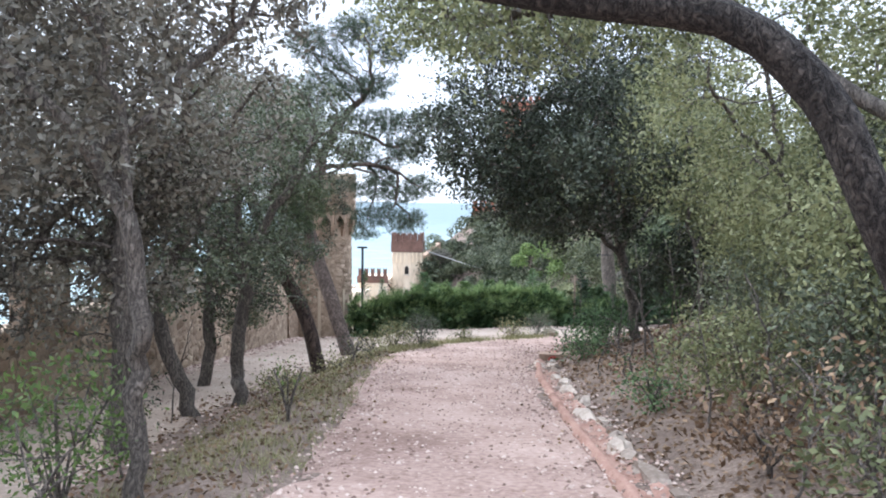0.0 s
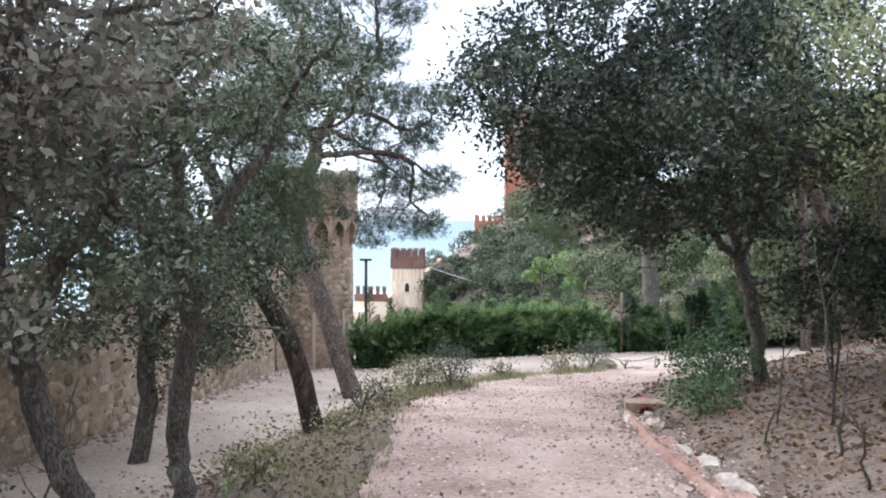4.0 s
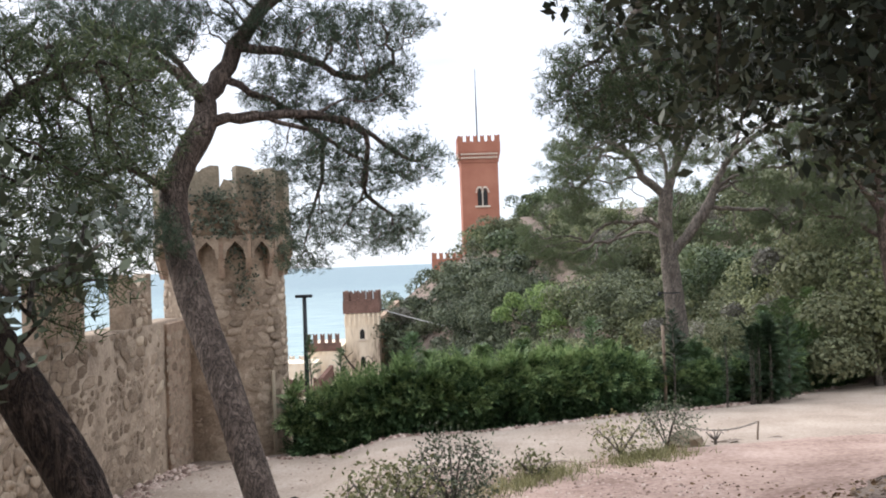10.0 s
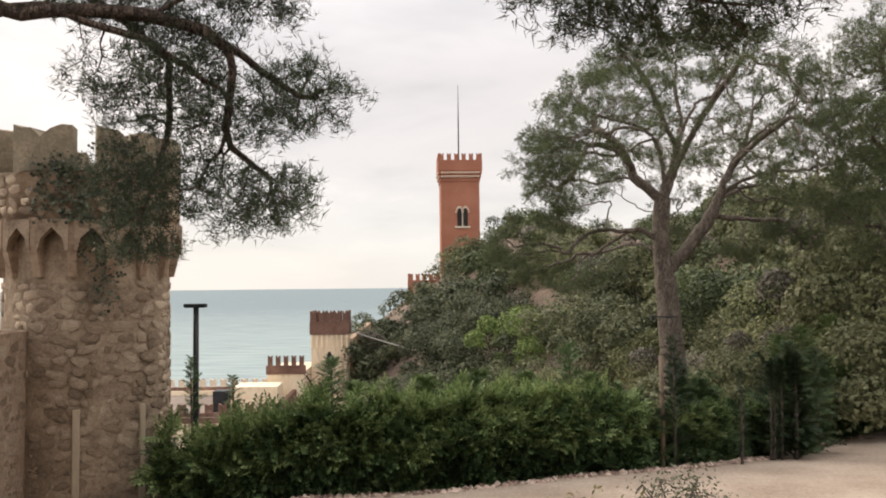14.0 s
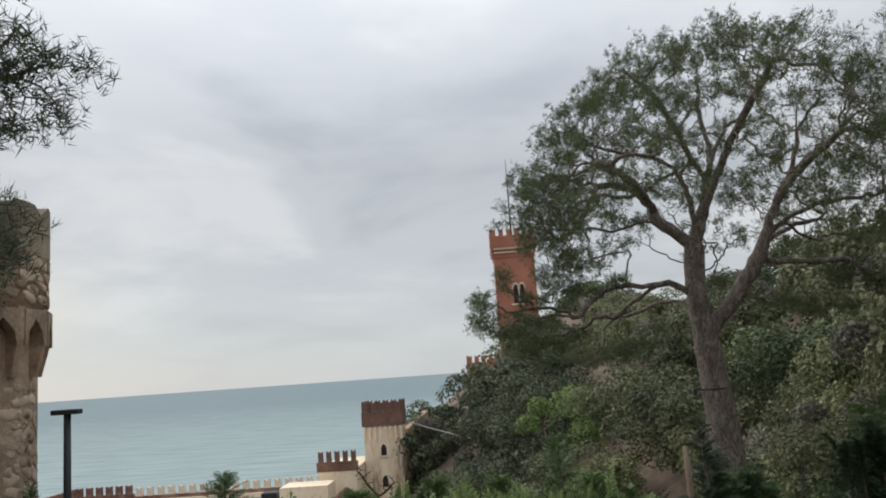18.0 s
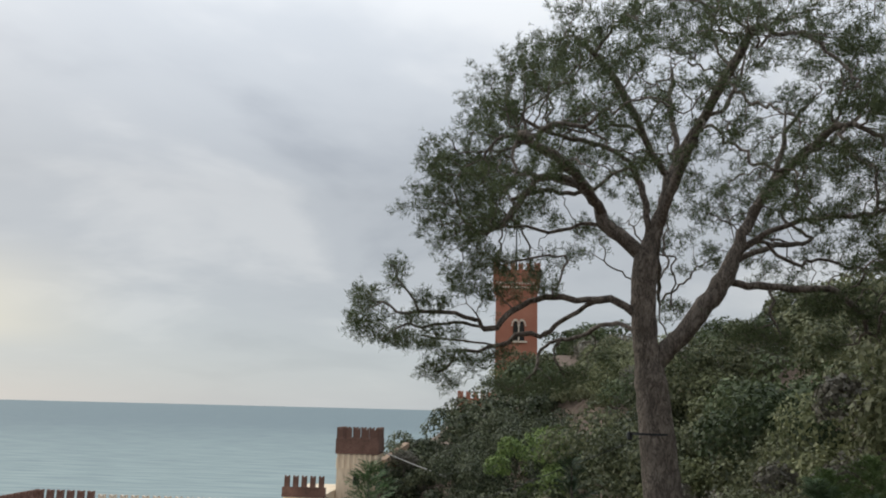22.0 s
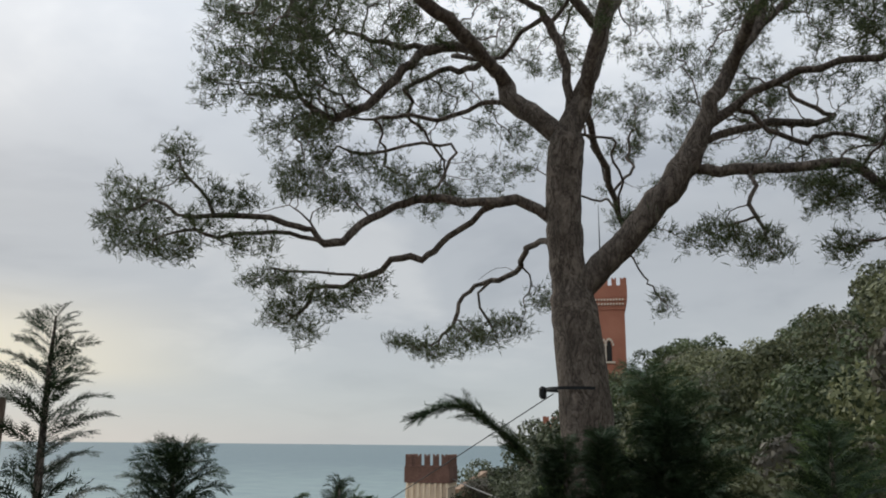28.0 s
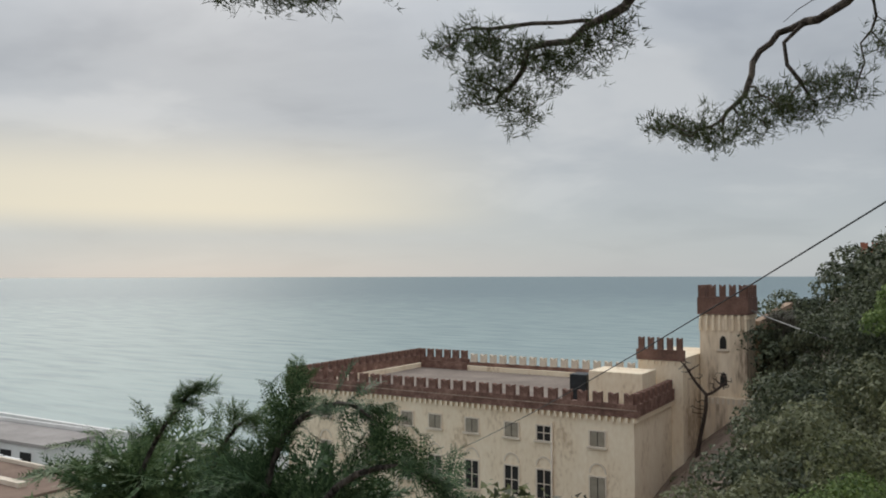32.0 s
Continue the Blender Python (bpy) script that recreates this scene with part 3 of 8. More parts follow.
def height(x, y):
    x, y = np.asarray(x, float), np.asarray(y, float)
    z = 0.09 - 0.105 * np.clip(y, -30, 34)
    z = z - 0.34 * smooth(-1.35, -2.9, x) + 0.1 * smooth(19, 22, y) * smooth(0, 3, x)
    bank = smooth(2.15, 3.0, x) * 0.22 + np.clip(x - 2.7, 0, 14) * 0.22
    z = z + bank * (1 - smooth(16.5, 21.5, y - 0.25 * np.clip(x - 3, 0, 8)))
    left = np.clip(-6.3 - x, 0, 60)
    z = z - np.minimum(left * 0.6, 17)
    d = np.clip(y - hedge_y(x) - 1.3, 0, 80)
    valley = z - np.minimum(d * 0.5, 16.5)
    s = x - foot_x(y)
    cap = np.interp(y, [48, 58, 75, 88, 106], [15.4, 12.5, 11.6, 13.4, 17])
    hill = -8.6 + np.minimum(np.clip(s, -30, 60), cap) * 0.82 + np.clip(s - cap, 0, 200) * 0.05
    z = np.where(y > 31, np.maximum(valley, hill * smooth(31, 40, y) + valley * (1 - smooth(31, 40, y))), valley)
    z = z - np.clip(y - 118, 0, 100) * 0.7
    z = np.where((x < -6) & (y > 97), np.minimum(z, -19 - (y - 97) * 0.6), z)
    return np.maximum(z, SEA - 4)


def ground_mesh():
    xs = np.concatenate([np.arange(-120, -14, 6), np.arange(-14, 14, 0.35), np.arange(14, 60, 2.5), np.arange(60, 241, 12)])
    ys = np.concatenate([np.arange(-240, -60, 20), np.arange(-60, -6, 6), np.arange(-6, 36, 0.35), np.arange(36, 130, 2.2), np.arange(130, 190, 8)])
    X, Y = np.meshgrid(xs, ys)
    rng = np.random.default_rng(3)
    Z = height(X, Y) + rng.normal(size=X.shape) * 0.012
    n, m = X.shape
    i, j = np.meshgrid(np.arange(n - 1), np.arange(m - 1), indexing="ij")
    F = np.stack([i * m + j, i * m + j + 1, (i + 1) * m + j + 1, (i + 1) * m + j], -1).reshape(-1, 4)
    return mesh_of("ground", np.stack([X, Y, Z], -1).reshape(-1, 3), F, M["litter"], True)


tagged(link("ground", ground_mesh()), "brown earth with leaf litter under the trees", "ground", kind="structure")


def strip(name, left, right, n, across, lift, material, seed, rag=0.08):
    """A sheet between two lines on the ground, with ragged edges."""
    rng = np.random.default_rng(seed)
    A, B = curve_points([(*p, 0) for p in left], n), curve_points([(*p, 0) for p in right], n)
    side = unit(B - A)
    for E, sg in ((A, 1), (B, -1)):
        wob = np.convolve(rng.normal(size=n + 8), np.ones(9) / 9, "valid") * rag * 2 + rng.normal(size=n) * rag * 0.12
        E += side * (wob * sg)[:, None]
    t = np.linspace(0, 1, across)[None, :, None]
    G = A[:, None] * (1 - t) + B[:, None] * t
    edge = np.minimum(1, 6 * np.minimum(t, 1 - t))[..., 0]
    G[..., 2] = height(G[..., 0], G[..., 1]) + lift * (0.25 + 0.75 * edge) + rng.normal(size=G.shape[:2]) * 0.006
    i, j = np.meshgrid(np.arange(n - 1), np.arange(across - 1), indexing="ij")
    F = np.stack([i * across + j, i * across + j + 1, (i + 1) * across + j + 1, (i + 1) * across + j], -1).reshape(-1, 4)
    return link(name, mesh_of(name, G.reshape(-1, 3), F, material, True))


tagged(strip("road", [(-5.7, -4), (-5.7, 10), (-5.75, 20), (-5.3, 24.5), (-4.0, 26.8), (0, 27.1), (4.5, 28.7), (8.5, 31.6), (13.5, 36.2)],
             [(-3.3, -4), (-3.2, 10), (-2.9, 15), (-1.8, 19), (0.2, 21.3), (3.5, 22.6), (7.5, 22.8), (12, 24.5), (18, 30)],
             170, 34, 0.035, M["road"], 5, 0.14), "pale trodden gravel road along the wall and hedge", "road", kind="structure")
tagged(strip("path", [(-0.9, -8), (-0.85, 3), (-0.95, 8), (-1.25, 13), (-1.1, 17.2), (-0.3, 20.4), (1.2, 22.0), (3.0, 22.75), (6.5, 23.3)],
             [(1.95, -8), (1.9, 3), (1.75, 8), (1.75, 13), (1.95, 16.2), (3.2, 18.6), (5.6, 20.3), (9.0, 21.6)],
             150, 26, 0.05, M["path"], 6, 0.16), "reddish gravel path scattered with pebbles", "path", kind="structure")


def sea_mesh():
    bm = bmesh.new()
    rings = [0, 60, 120, 200, 350, 600, 1000, 1800, 3000, 4880]
    prev = None
    for r in rings:
        row = [bm.verts.new((r * math.cos(a * math.tau / 96), r * math.sin(a * math.tau / 96), 0)) for a in range(96)] if r else [bm.verts.new((0, 0, 0))]
        if prev:
            for a in range(96):
                b = (a + 1) % 96
                bm.faces.new((prev[0], row[a], row[b]) if len(prev) == 1 else (prev[a], row[a], row[b], prev[b]))
        prev = row
    return bm


sea = part("water", sea_mesh(), M["sea"])
sea.location = (0, 20, SEA)
tagged(sea, "calm grey-green sea with low swell", "sea", kind="structure")


# ---- stone wall and round tower ----
WX = -5.55          # face of the wall
TC = (-5.05, 28.1)  # middle of the round tower


def stone_shapes(rng, count=12):
    """Rough low lumps facing +x, about 1 wide (y) and 1 high (z)."""
    out = []
    for k in range(count):
        n = int(rng.integers(5, 9))
        a = (np.arange(n) + 0.7 * rng.random(n)) * 2 * np.pi / n
        r = 0.5 * (0.72 + 0.5 * rng.random(n))
        yy, zz = np.clip(np.cos(a) * r * 1.2, -0.52, 0.52), np.clip(np.sin(a) * r * 1.2, -0.52, 0.52)
        back = np.stack([np.full(n, -0.5), yy, zz], 1)
        rim = np.stack([0.1 + 0.45 * rng.random(n), yy * 0.95, zz * 0.95], 1)
        face = np.stack([0.55 + 0.5 * rng.random(n), yy * 0.62 + 0.06 * rng.normal(size=n), zz * 0.62 + 0.06 * rng.normal(size=n)], 1)
        V = np.concatenate([back, rim, face, [[0.6 + 0.5 * rng.random(), 0.1 * rng.normal(), 0.1 * rng.normal()]]])
        i = np.arange(n)
        j = (i + 1) % n
        Q = np.concatenate([np.stack([i, j, n + j, n + i], 1), np.stack([n + i, n + j, 2 * n + j, 2 * n + i], 1)])
        T = np.stack([2 * n + i, 2 * n + j, np.full(n, 3 * n)], 1)
        out.append(mesh_of("stone", V, [Q, T], M["stone"]))
    return out


M["pier"] = mat("brick_and_rubble", [(0.25, (0.18, 0.11, 0.075)), (0.75, (0.45, 0.34, 0.245)), (0.5, (0.32, 0.23, 0.165))], 4, 16, 0.95, 0.8, 12)
STONES = stone_shapes(np.random.default_rng(12))


def courses(rng, u0, u1, z0, z1, low=0.12, high=0.30):
    """Middles and sizes of rubble stones in uneven courses."""
    z = z0
    while z < z1 - 0.06:
        h = float(rng.uniform(low, high))
        u = u0 - float(rng.random() * 0.2)
        while u < u1:
            w = h * float(rng.uniform(0.9, 2.4))
            yield u + w / 2, z + h / 2 + float(rng.normal() * 0.025), w, h
            u += w + 0.015
        z += h * 0.97 + 0.012


def merlon_bm(width, depth, high, notch):
    """A merlon with a swallow-tail top, standing on z = 0, its face towards -y."""
    w = width / 2
    half = [(w, high), (w * 0.72, high - notch * 0.06), (w * 0.42, high - notch * 0.3), (w * 0.16, high - notch * 0.68)]
    return prism_bm([(-w, 0), (w, 0)] + half + [(0, high - notch)] + [(-x, z) for x, z in half[::-1]], -depth / 2, depth / 2)


wall = thing("wall_west", "old rubble stone wall with crenellations along the road", "wall", (WX, 20, -3), kind="structure")
WALL_TOP = -0.24


def top_at(y):
    return WALL_TOP + (24.5 - y) * 0.012


def wall_body():
    ys = np.arange(-6, 27.2, 0.6)
    V, F = [], []
    rng = np.random.default_rng(4)
    for y in ys:
        b, t = float(height(WX + 0.2, y)) - 0.5, top_at(y)
        V += [(WX + rng.normal() * 0.012, y, b), (WX + rng.normal() * 0.012, y, t), (WX - 0.6, y, t), (WX - 0.6, y, b)]
    n = len(ys)
    for i in range(n - 1):
        a, c = i * 4, (i + 1) * 4
        F += [(a, c, c + 1, a + 1), (a + 1, c + 1, c + 2, a + 2), (a + 2, c + 2, c + 3, a + 3)]
    F += [(0, 1, 2, 3), (4 * n - 4, 4 * n - 1, 4 * n - 2, 4 * n - 3)]
    return mesh_of("wall_core", np.array(V) - np.array([WX, 20, -3]), np.array(F), M["mortar"])


link("wall_core", wall_body(), wall)


def wall_merlons():
    y = 24.95
    while y > 0:
        w = 1.25
        bm = merlon_bm(w, 0.24, 0.88, 0.24)
        bmesh.ops.transform(bm, matrix=Matrix.Translation((-0.122, y - w / 2 - 20, top_at(y) + 3)) @ Matrix.Rotation(radians(90), 4, "Z"), verts=bm.verts[:])
        part("merlon", bm, M["mortar"], wall)
        y -= 2.75


wall_merlons()

part("pier", box_bm(-0.1, 0.07, 5.55, 7.0, -0.9, 2.72, 0.02), M["pier"], wall, "darker brick and stone pier against the tower")
tower = thing("round_tower", "round rubble stone tower with corbelled crenellated crown", "tower", (*TC, -3.3))


def tower_shell(levels, sides=40, seed=1, rough=0.015):
    """A turned shell from rows of (z, radius), closed at the ends."""
    rng = np.random.default_rng(seed)
    a = np.arange(sides) * 2 * np.pi / sides
    V = np.concatenate([np.stack([np.cos(a) * r, np.sin(a) * r, np.full(sides, z)], 1) + rng.normal(size=(sides, 3)) * rough for z, r in levels])
    n = len(levels)
    i, j = np.meshgrid(np.arange(n - 1), np.arange(sides), indexing="ij")
    k = (j + 1) % sides
    F = np.stack([i * sides + j, i * sides + k, (i + 1) * sides + k, (i + 1) * sides + j], -1).reshape(-1, 4)
    caps = np.array([np.arange(sides)[::-1], np.arange(n * sides - sides, n * sides)])
    return V, [F, caps]


V, F = tower_shell([(-0.8, 1.30), (0.0, 1.27), (2.0, 1.24), (4.1, 1.22), (4.75, 1.22)])
link("shaft", mesh_of("shaft", V, F, M["mortar"], True), tower)
for ang in (-32, -76):
    bm = box_bm(1.2, 1.275, -0.05, 0.05, -0.3, 1.86, 0.006)
    bmesh.ops.transform(bm, matrix=Matrix.Rotation(radians(ang), 4, "Z"), verts=bm.verts[:])
    part("pale_upright", bm, M["pale_post"], tower, "pale plank upright")
V, F = tower_shell([(4.58, 1.23), (4.62, 1.36), (5.28, 1.38), (5.31, 1.40)], seed=2)
link("parapet", mesh_of("parapet", V, F, M["mortar"], True), tower)


def tower_crown():
    # corbel arches under the parapet
    n = 16
    for k in range(n):
        a = 2 * np.pi * (k + 0.5) / n
        m = Matrix.Rotation(a, 4, "Z") @ Matrix.Translation((1.23, 0, 3.78))
        bm = prism_bm([(-0.04, 0.0), (0.06, 0.0), (0.17, 0.45), (0.17, 0.85), (-0.04, 0.85)], -0.06, 0.06)
        bmesh.ops.transform(bm, matrix=m, verts=bm.verts[:])
        part("corbel", bm, M["pier"], tower)
        # pointed arch between two corbels
        b = 2 * np.pi * (k + 1) / n
        m = Matrix.Rotation(b, 4, "Z") @ Matrix.Translation((1.32, 0, 4.16))
        half = 1.36 * math.sin(math.pi / n) - 0.03
        bm = bmesh.new()
        outer = [(half, 0.0), (half, 0.45), (-half, 0.45), (-half, 0.0)]
        inner = [(-half * 0.82, 0.0), (-half * 0.66, 0.17), (0, 0.33), (half * 0.66, 0.17), (half * 0.82, 0.0)]
        ring = outer + inner
        fr = [bm.verts.new((0.08, y, z)) for y, z in ring]
        bk = [bm.verts.new((-0.06, y, z)) for y, z in ring]
        bm.faces.new(fr)
        bm.faces.new(bk[::-1])
        for i in range(len(ring)):
            j = (i + 1) % len(ring)
            bm.faces.new((fr[i], bk[i], bk[j], fr[j]))
        bmesh.ops.transform(bm, matrix=m, verts=bm.verts[:])
        bmesh.ops.recalc_face_normals(bm, faces=bm.faces[:])
        part("corbel_arch", bm, M["mortar"], tower)
    # swallow-tailed merlons
    n = 7
    for k in range(n):
        a = 2 * np.pi * (k + 0.1) / n
        bm = bmesh.new()
        segs, half = 6, 0.33
        rr = np.random.default_rng(700 + k)
        rows = []
        for s in range(segs + 1):
            t = a + (s / segs - 0.5) * 2 * half
            u = abs(s / segs - 0.5) * 2
            top = 0.50 + 0.17 * min(1.0, u / 0.45) + 0.035 * rr.normal()
            rows.append([bm.verts.new((r * math.cos(t), r * math.sin(t), 5.30 + z)) for r, z in ((1.39, 0), (1.39, top), (1.03, top), (1.03, 0))])
        for s in range(segs):
            for i in range(4):
                j = (i + 1) % 4
                bm.faces.new((rows[s][i], rows[s + 1][i], rows[s + 1][j], rows[s][j]))
        bm.faces.new(rows[0])
        bm.faces.new(rows[-1][::-1])
        bmesh.ops.recalc_face_normals(bm, faces=bm.faces[:])
        part("merlon", bm, M["capstone"], tower)


tower_crown()

def ivy():
    """Ragged mats of dark creeper hanging over the crown of the round tower."""
    rng = np.random.default_rng(140)
    t = thing("ivy", "dark green creeper hanging from the round tower's parapet", "ivy", (*TC, -3.3))
    for a0, wide, z1, z0, n in ((-80, 0.13, 5.5, 4.45, 520), (-95, 0.08, 5.4, 4.7, 130), (-46, 0.16, 5.75, 4.5, 520), (-60, 0.09, 4.5, 3.2, 260), (-75, 0.06, 5.0, 4.0, 150), (-36, 0.08, 4.8, 4.1, 260)):
        a = radians(a0) + rng.normal(size=n) * wide
        z = z1 - (z1 - z0) * rng.random(n) ** 1.3 + 0.06 * rng.normal(size=n)
        r = np.where(z > 4.55, 1.40, 1.30) + 0.05 * rng.random(n)
        C = np.stack([r * np.cos(a), r * np.sin(a), z], 1)
        N3 = np.stack([np.cos(a), np.sin(a), np.full(n, 0.3)], 1)
        V, F = leaf_cards(C, 0.055, rng, 0.8, -0.5, face=N3 + 0.5 * rng.normal(size=N3.shape))
        link("creeper", mesh_of("creeper", V, F, M["oak_leaf"]), t)


ivy()
lamp = thing("street_lamp", "tall dark metal lamp post with a flat head", "lamp", (-3.46, 28.5, -3.2))
tube("pole", [(0, 0, -0.4), (0, 0, 1.6), (0, 0, 3.18)], [0.055, 0.05, 0.045], 10, M["metal"], lamp)
part("lamp_head", box_bm(-0.19, 0.17, -0.07, 0.07, 3.17, 3.235, 0.01), M["metal"], lamp)


# ---- castle by the sea ----
def window(parent, x, y, z, w, h, normal="y", arch=False, shut=False, sill=True, hood=False):
    """A window in a wall that faces -y: a flat panel painted near-black as the shade inside, a frame, and shutters
    where shut.
    """
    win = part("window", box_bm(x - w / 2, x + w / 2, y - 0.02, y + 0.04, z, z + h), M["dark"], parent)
    t = 0.09
    bm = bmesh.new()
    for a in ((x - w / 2 - t, x - w / 2, z, z + h + t), (x + w / 2, x + w / 2 + t, z, z + h + t), (x - w / 2, x + w / 2, z + h, z + h + t)):
        q = box_bm(a[0], a[1], y - 0.07, y + 0.02, a[2], a[3])
        me = bpy.data.meshes.new("tmp")
        q.to_mesh(me)
        q.free()
        bm.from_mesh(me)
        bpy.data.meshes.remove(me)
    part("frame", bm, M["trim"], win)
    if shut:
        for sg in (-1, 1):
            part("shutter", box_bm(x + sg * w / 4 - w / 4 + 0.03, x + sg * w / 4 + w / 4 - 0.03, y - 0.055, y - 0.025, z + 0.03, z + h - 0.03), M["shutter"], win)
    else:
        part("glazing_bar", box_bm(x - 0.03, x + 0.03, y - 0.05, y - 0.022, z, z + h), M["trim"], win)
        part("glazing_bar", box_bm(x - w / 2, x + w / 2, y - 0.045, y - 0.021, z + h * 0.5, z + h * 0.5 + 0.05), M["trim"], win)
    if sill:
        part("sill", box_bm(x - w / 2 - 0.18, x + w / 2 + 0.18, y - 0.2, y + 0.02, z - 0.12, z), M["trim"], win)
    if hood:
        n = 9
        bm = bmesh.new()
        pts = []
        for r in (w * 0.5, w * 0.5 + 0.09):
            for i in range(n):
                a = math.pi * i / (n - 1)
                pts.append((x + r * math.cos(a), z + h + 0.25 + r * math.sin(a) * 1.1))
        fr = [bm.verts.new((px, y - 0.06, pz)) for px, pz in pts]
        bk = [bm.verts.new((px, y + 0.01, pz)) for px, pz in pts]
        for i in range(n - 1):
            bm.faces.new((fr[i], fr[i + 1], fr[n + i + 1], fr[n + i]))
            bm.faces.new((fr[n + i], fr[n + i + 1], bk[n + i + 1], bk[n + i]))
            bm.faces.new((fr[i], bk[i], bk[i + 1], fr[i + 1]))
        part("hood_mould", bm, M["trim"], win)
    return win


PALACE_Z = -8.4


def merlon_mesh(w, d, h, material):
    bm = merlon_bm(w, d, h, h * 0.25)
    me = bpy.data.meshes.new("merlon")
    bm.to_mesh(me)
    bm.free()
    me.materials.append(material)
    return me


def parapet(parent, x0, x1, y0, y1, top, band, merlon_h, pitch, mer, sides="SENW", thick=0.4, frieze=True, proud=0.22, brick=None, nd=None):
    """A brick band with merlons and a frieze of small arches round a block."""
    brick = brick or M["dark_brick"]
    zb = top - merlon_h
    a, b, c, d = x0 - proud, x1 + proud, y0 - proud, y1 + proud
    runs = {"S": ((a, c), (b, c)), "N": ((a, d), (b, d)), "W": ((a, c), (a, d)), "E": ((b, c), (b, d))}
    for s in sides:
        (px, py), (qx, qy) = runs[s]
        hx = thick if s in "EW" else 0
        hy = thick if s in "SN" else 0
        ox, oy = (-hx if s == "E" else 0), (-hy if s == "N" else 0)
        ins = thick if s in "EW" else 0
        bx0, bx1 = (px + ox, px + ox + hx) if s in "EW" else (px, qx)
        by0, by1 = (py + ins, qy - ins) if s in "EW" else (py + oy, py + oy + hy)
        part("parapet_band", box_bm(bx0, bx1, by0, by1, zb - band, zb), brick, parent)
        n = max(2, int(round((abs(qx - px) + abs(qy - py)) / pitch)))
        for i in range(n):
            t = (i + 0.5) / n
            mx, my = px + (qx - px) * t + (ox + hx / 2), py + (qy - py) * t + (oy + hy / 2)
            ob = link("merlon", mer, parent)
            ob.location = Vector((mx, my, zb)) - parent.location
            if s in "EW":
                ob.rotation_euler = (0, 0, radians(90))
        if frieze and s in "SE":
            m = max(3, int((abs(qx - px) + abs(qy - py)) / 0.42))
            size = (0.16, proud + 0.02, 0.32) if s == "S" else (proud + 0.02, 0.16, 0.32)
            q = box_bm(-size[0] / 2, size[0] / 2, -size[1] / 2, size[1] / 2, -size[2] / 2, size[2] / 2)
            cm = bpy.data.meshes.new("corbel")
            q.to_mesh(cm)
            q.free()
            cm.materials.append(M["plaster"])
            for i in range(m):
                t = (i + 0.5) / m
                mx, my = px + (qx - px) * t, py + (qy - py) * t
                ob = link("corbel", cm, parent)
                ob.location = (mx, my + proud / 2 + 0.03, zb - band - 0.16) if s == "S" else (mx - proud / 2 - 0.03, my, zb - band - 0.16)


palace = thing("palace", "long cream plastered castle building with red brick crenellated parapet", "castle", (0, 0, 0))
PX0, PX1, PY0, PY1 = -36.7, -9.4, 76.0, 94.6
for nm, x0, x1, y0, y1 in (("front_wall", PX0, PX1, PY0, PY0 + 0.6), ("rear_wall", PX0, PX1, PY1 - 0.6, PY1), ("side_wall", PX0, PX0 + 0.6, PY0 + 0.6, PY1 - 0.6), ("side_wall", PX1 - 0.6, PX1, PY0 + 0.6, PY1 - 0.6)):
    part(nm, box_bm(x0, x1, y0, y1, -22.5, -9.75), M["plaster"], palace)
part("roof", box_bm(PX0 + 0.6, PX1 - 0.6, PY0 + 0.6, PY1 - 0.6, -11.3, -10.15), M["roof"], palace)
part("inner_parapet", box_bm(PX0 + 0.62, PX0 + 5.6, PY1 - 0.75, PY1 - 0.62, -10.15, -9.45), M["palace_brick"], palace, "brown brick inside of the rear parapet")
parapet(palace, PX0, PX1, PY0, PY1, PALACE_Z, 0.75, 0.66, 0.98, merlon_mesh(0.56, 0.36, 0.66, M["palace_brick"]), sides="SEW", brick=M["palace_brick"])
part("string_course", box_bm(PX0 - 0.26, PX1 + 0.26, PY0 - 0.26, PY0 - 0.22, -9.40, -9.34), M["string"], palace, "pale string course under the merlons")
parapet(palace, PX0, -31.5, PY0, PY1, PALACE_Z, 0.6, 0.78, 0.98, merlon_mesh(0.56, 0.36, 0.78, M["palace_brick"]), sides="N", brick=M["palace_brick"])
parapet(palace, -31.0, PX1, PY0, PY1, PALACE_Z - 0.25, 0.6, 0.78, 0.98, merlon_mesh(0.56, 0.36, 0.78, M["trim"]), sides="N", brick=M["palace_brick"])
for k, x in enumerate((-33.0, -29.2, -25.7, -23.4, -20.5, -17.55, -15.27, -11.7)):
    window(palace, x, PY0, -11.77, 0.92, 0.9, shut=k != 6)
    window(palace, x, PY0, -15.45, 0.95, 1.8, hood=True, shut=k in (0, 1, 7))
    window(palace, x, PY0, -19.3, 0.95, 1.8, shut=True)
for x in (-26.5, -14.7):
    tube("downpipe", [(x, PY0 - 0.12, -10.6), (x, PY0 - 0.12, -16), (x, PY0 - 0.12, -22)], [0.07] * 3, 8, M["trim"], palace)
part("stair_house", box_bm(-14.0, -10.3, 80.5, 83.5, -11.3, -7.75, 0.03), M["plaster"], palace, "pale plastered stair house")
part("tank", box_bm(-15.5, -14.3, 80.8, 82.2, -11.3, -8.1, 0.03), M["metal"], palace, "dark roof tank")

wing = thing("gate_wing", "plastered wing with brick crenellations beside the small tower", "castle", (0, 0, 0))
part("wall", box_bm(-11.7, -8.6, 84.0, 93.0, -22.5, -7.0), M["plaster"], wing)
parapet(wing, -11.7, -8.6, 84.0, 93.0, -5.6, 0.72, 0.85, 0.64, merlon_mesh(0.36, 0.36, 0.85, M["dark_brick"]), sides="S", proud=0.1)

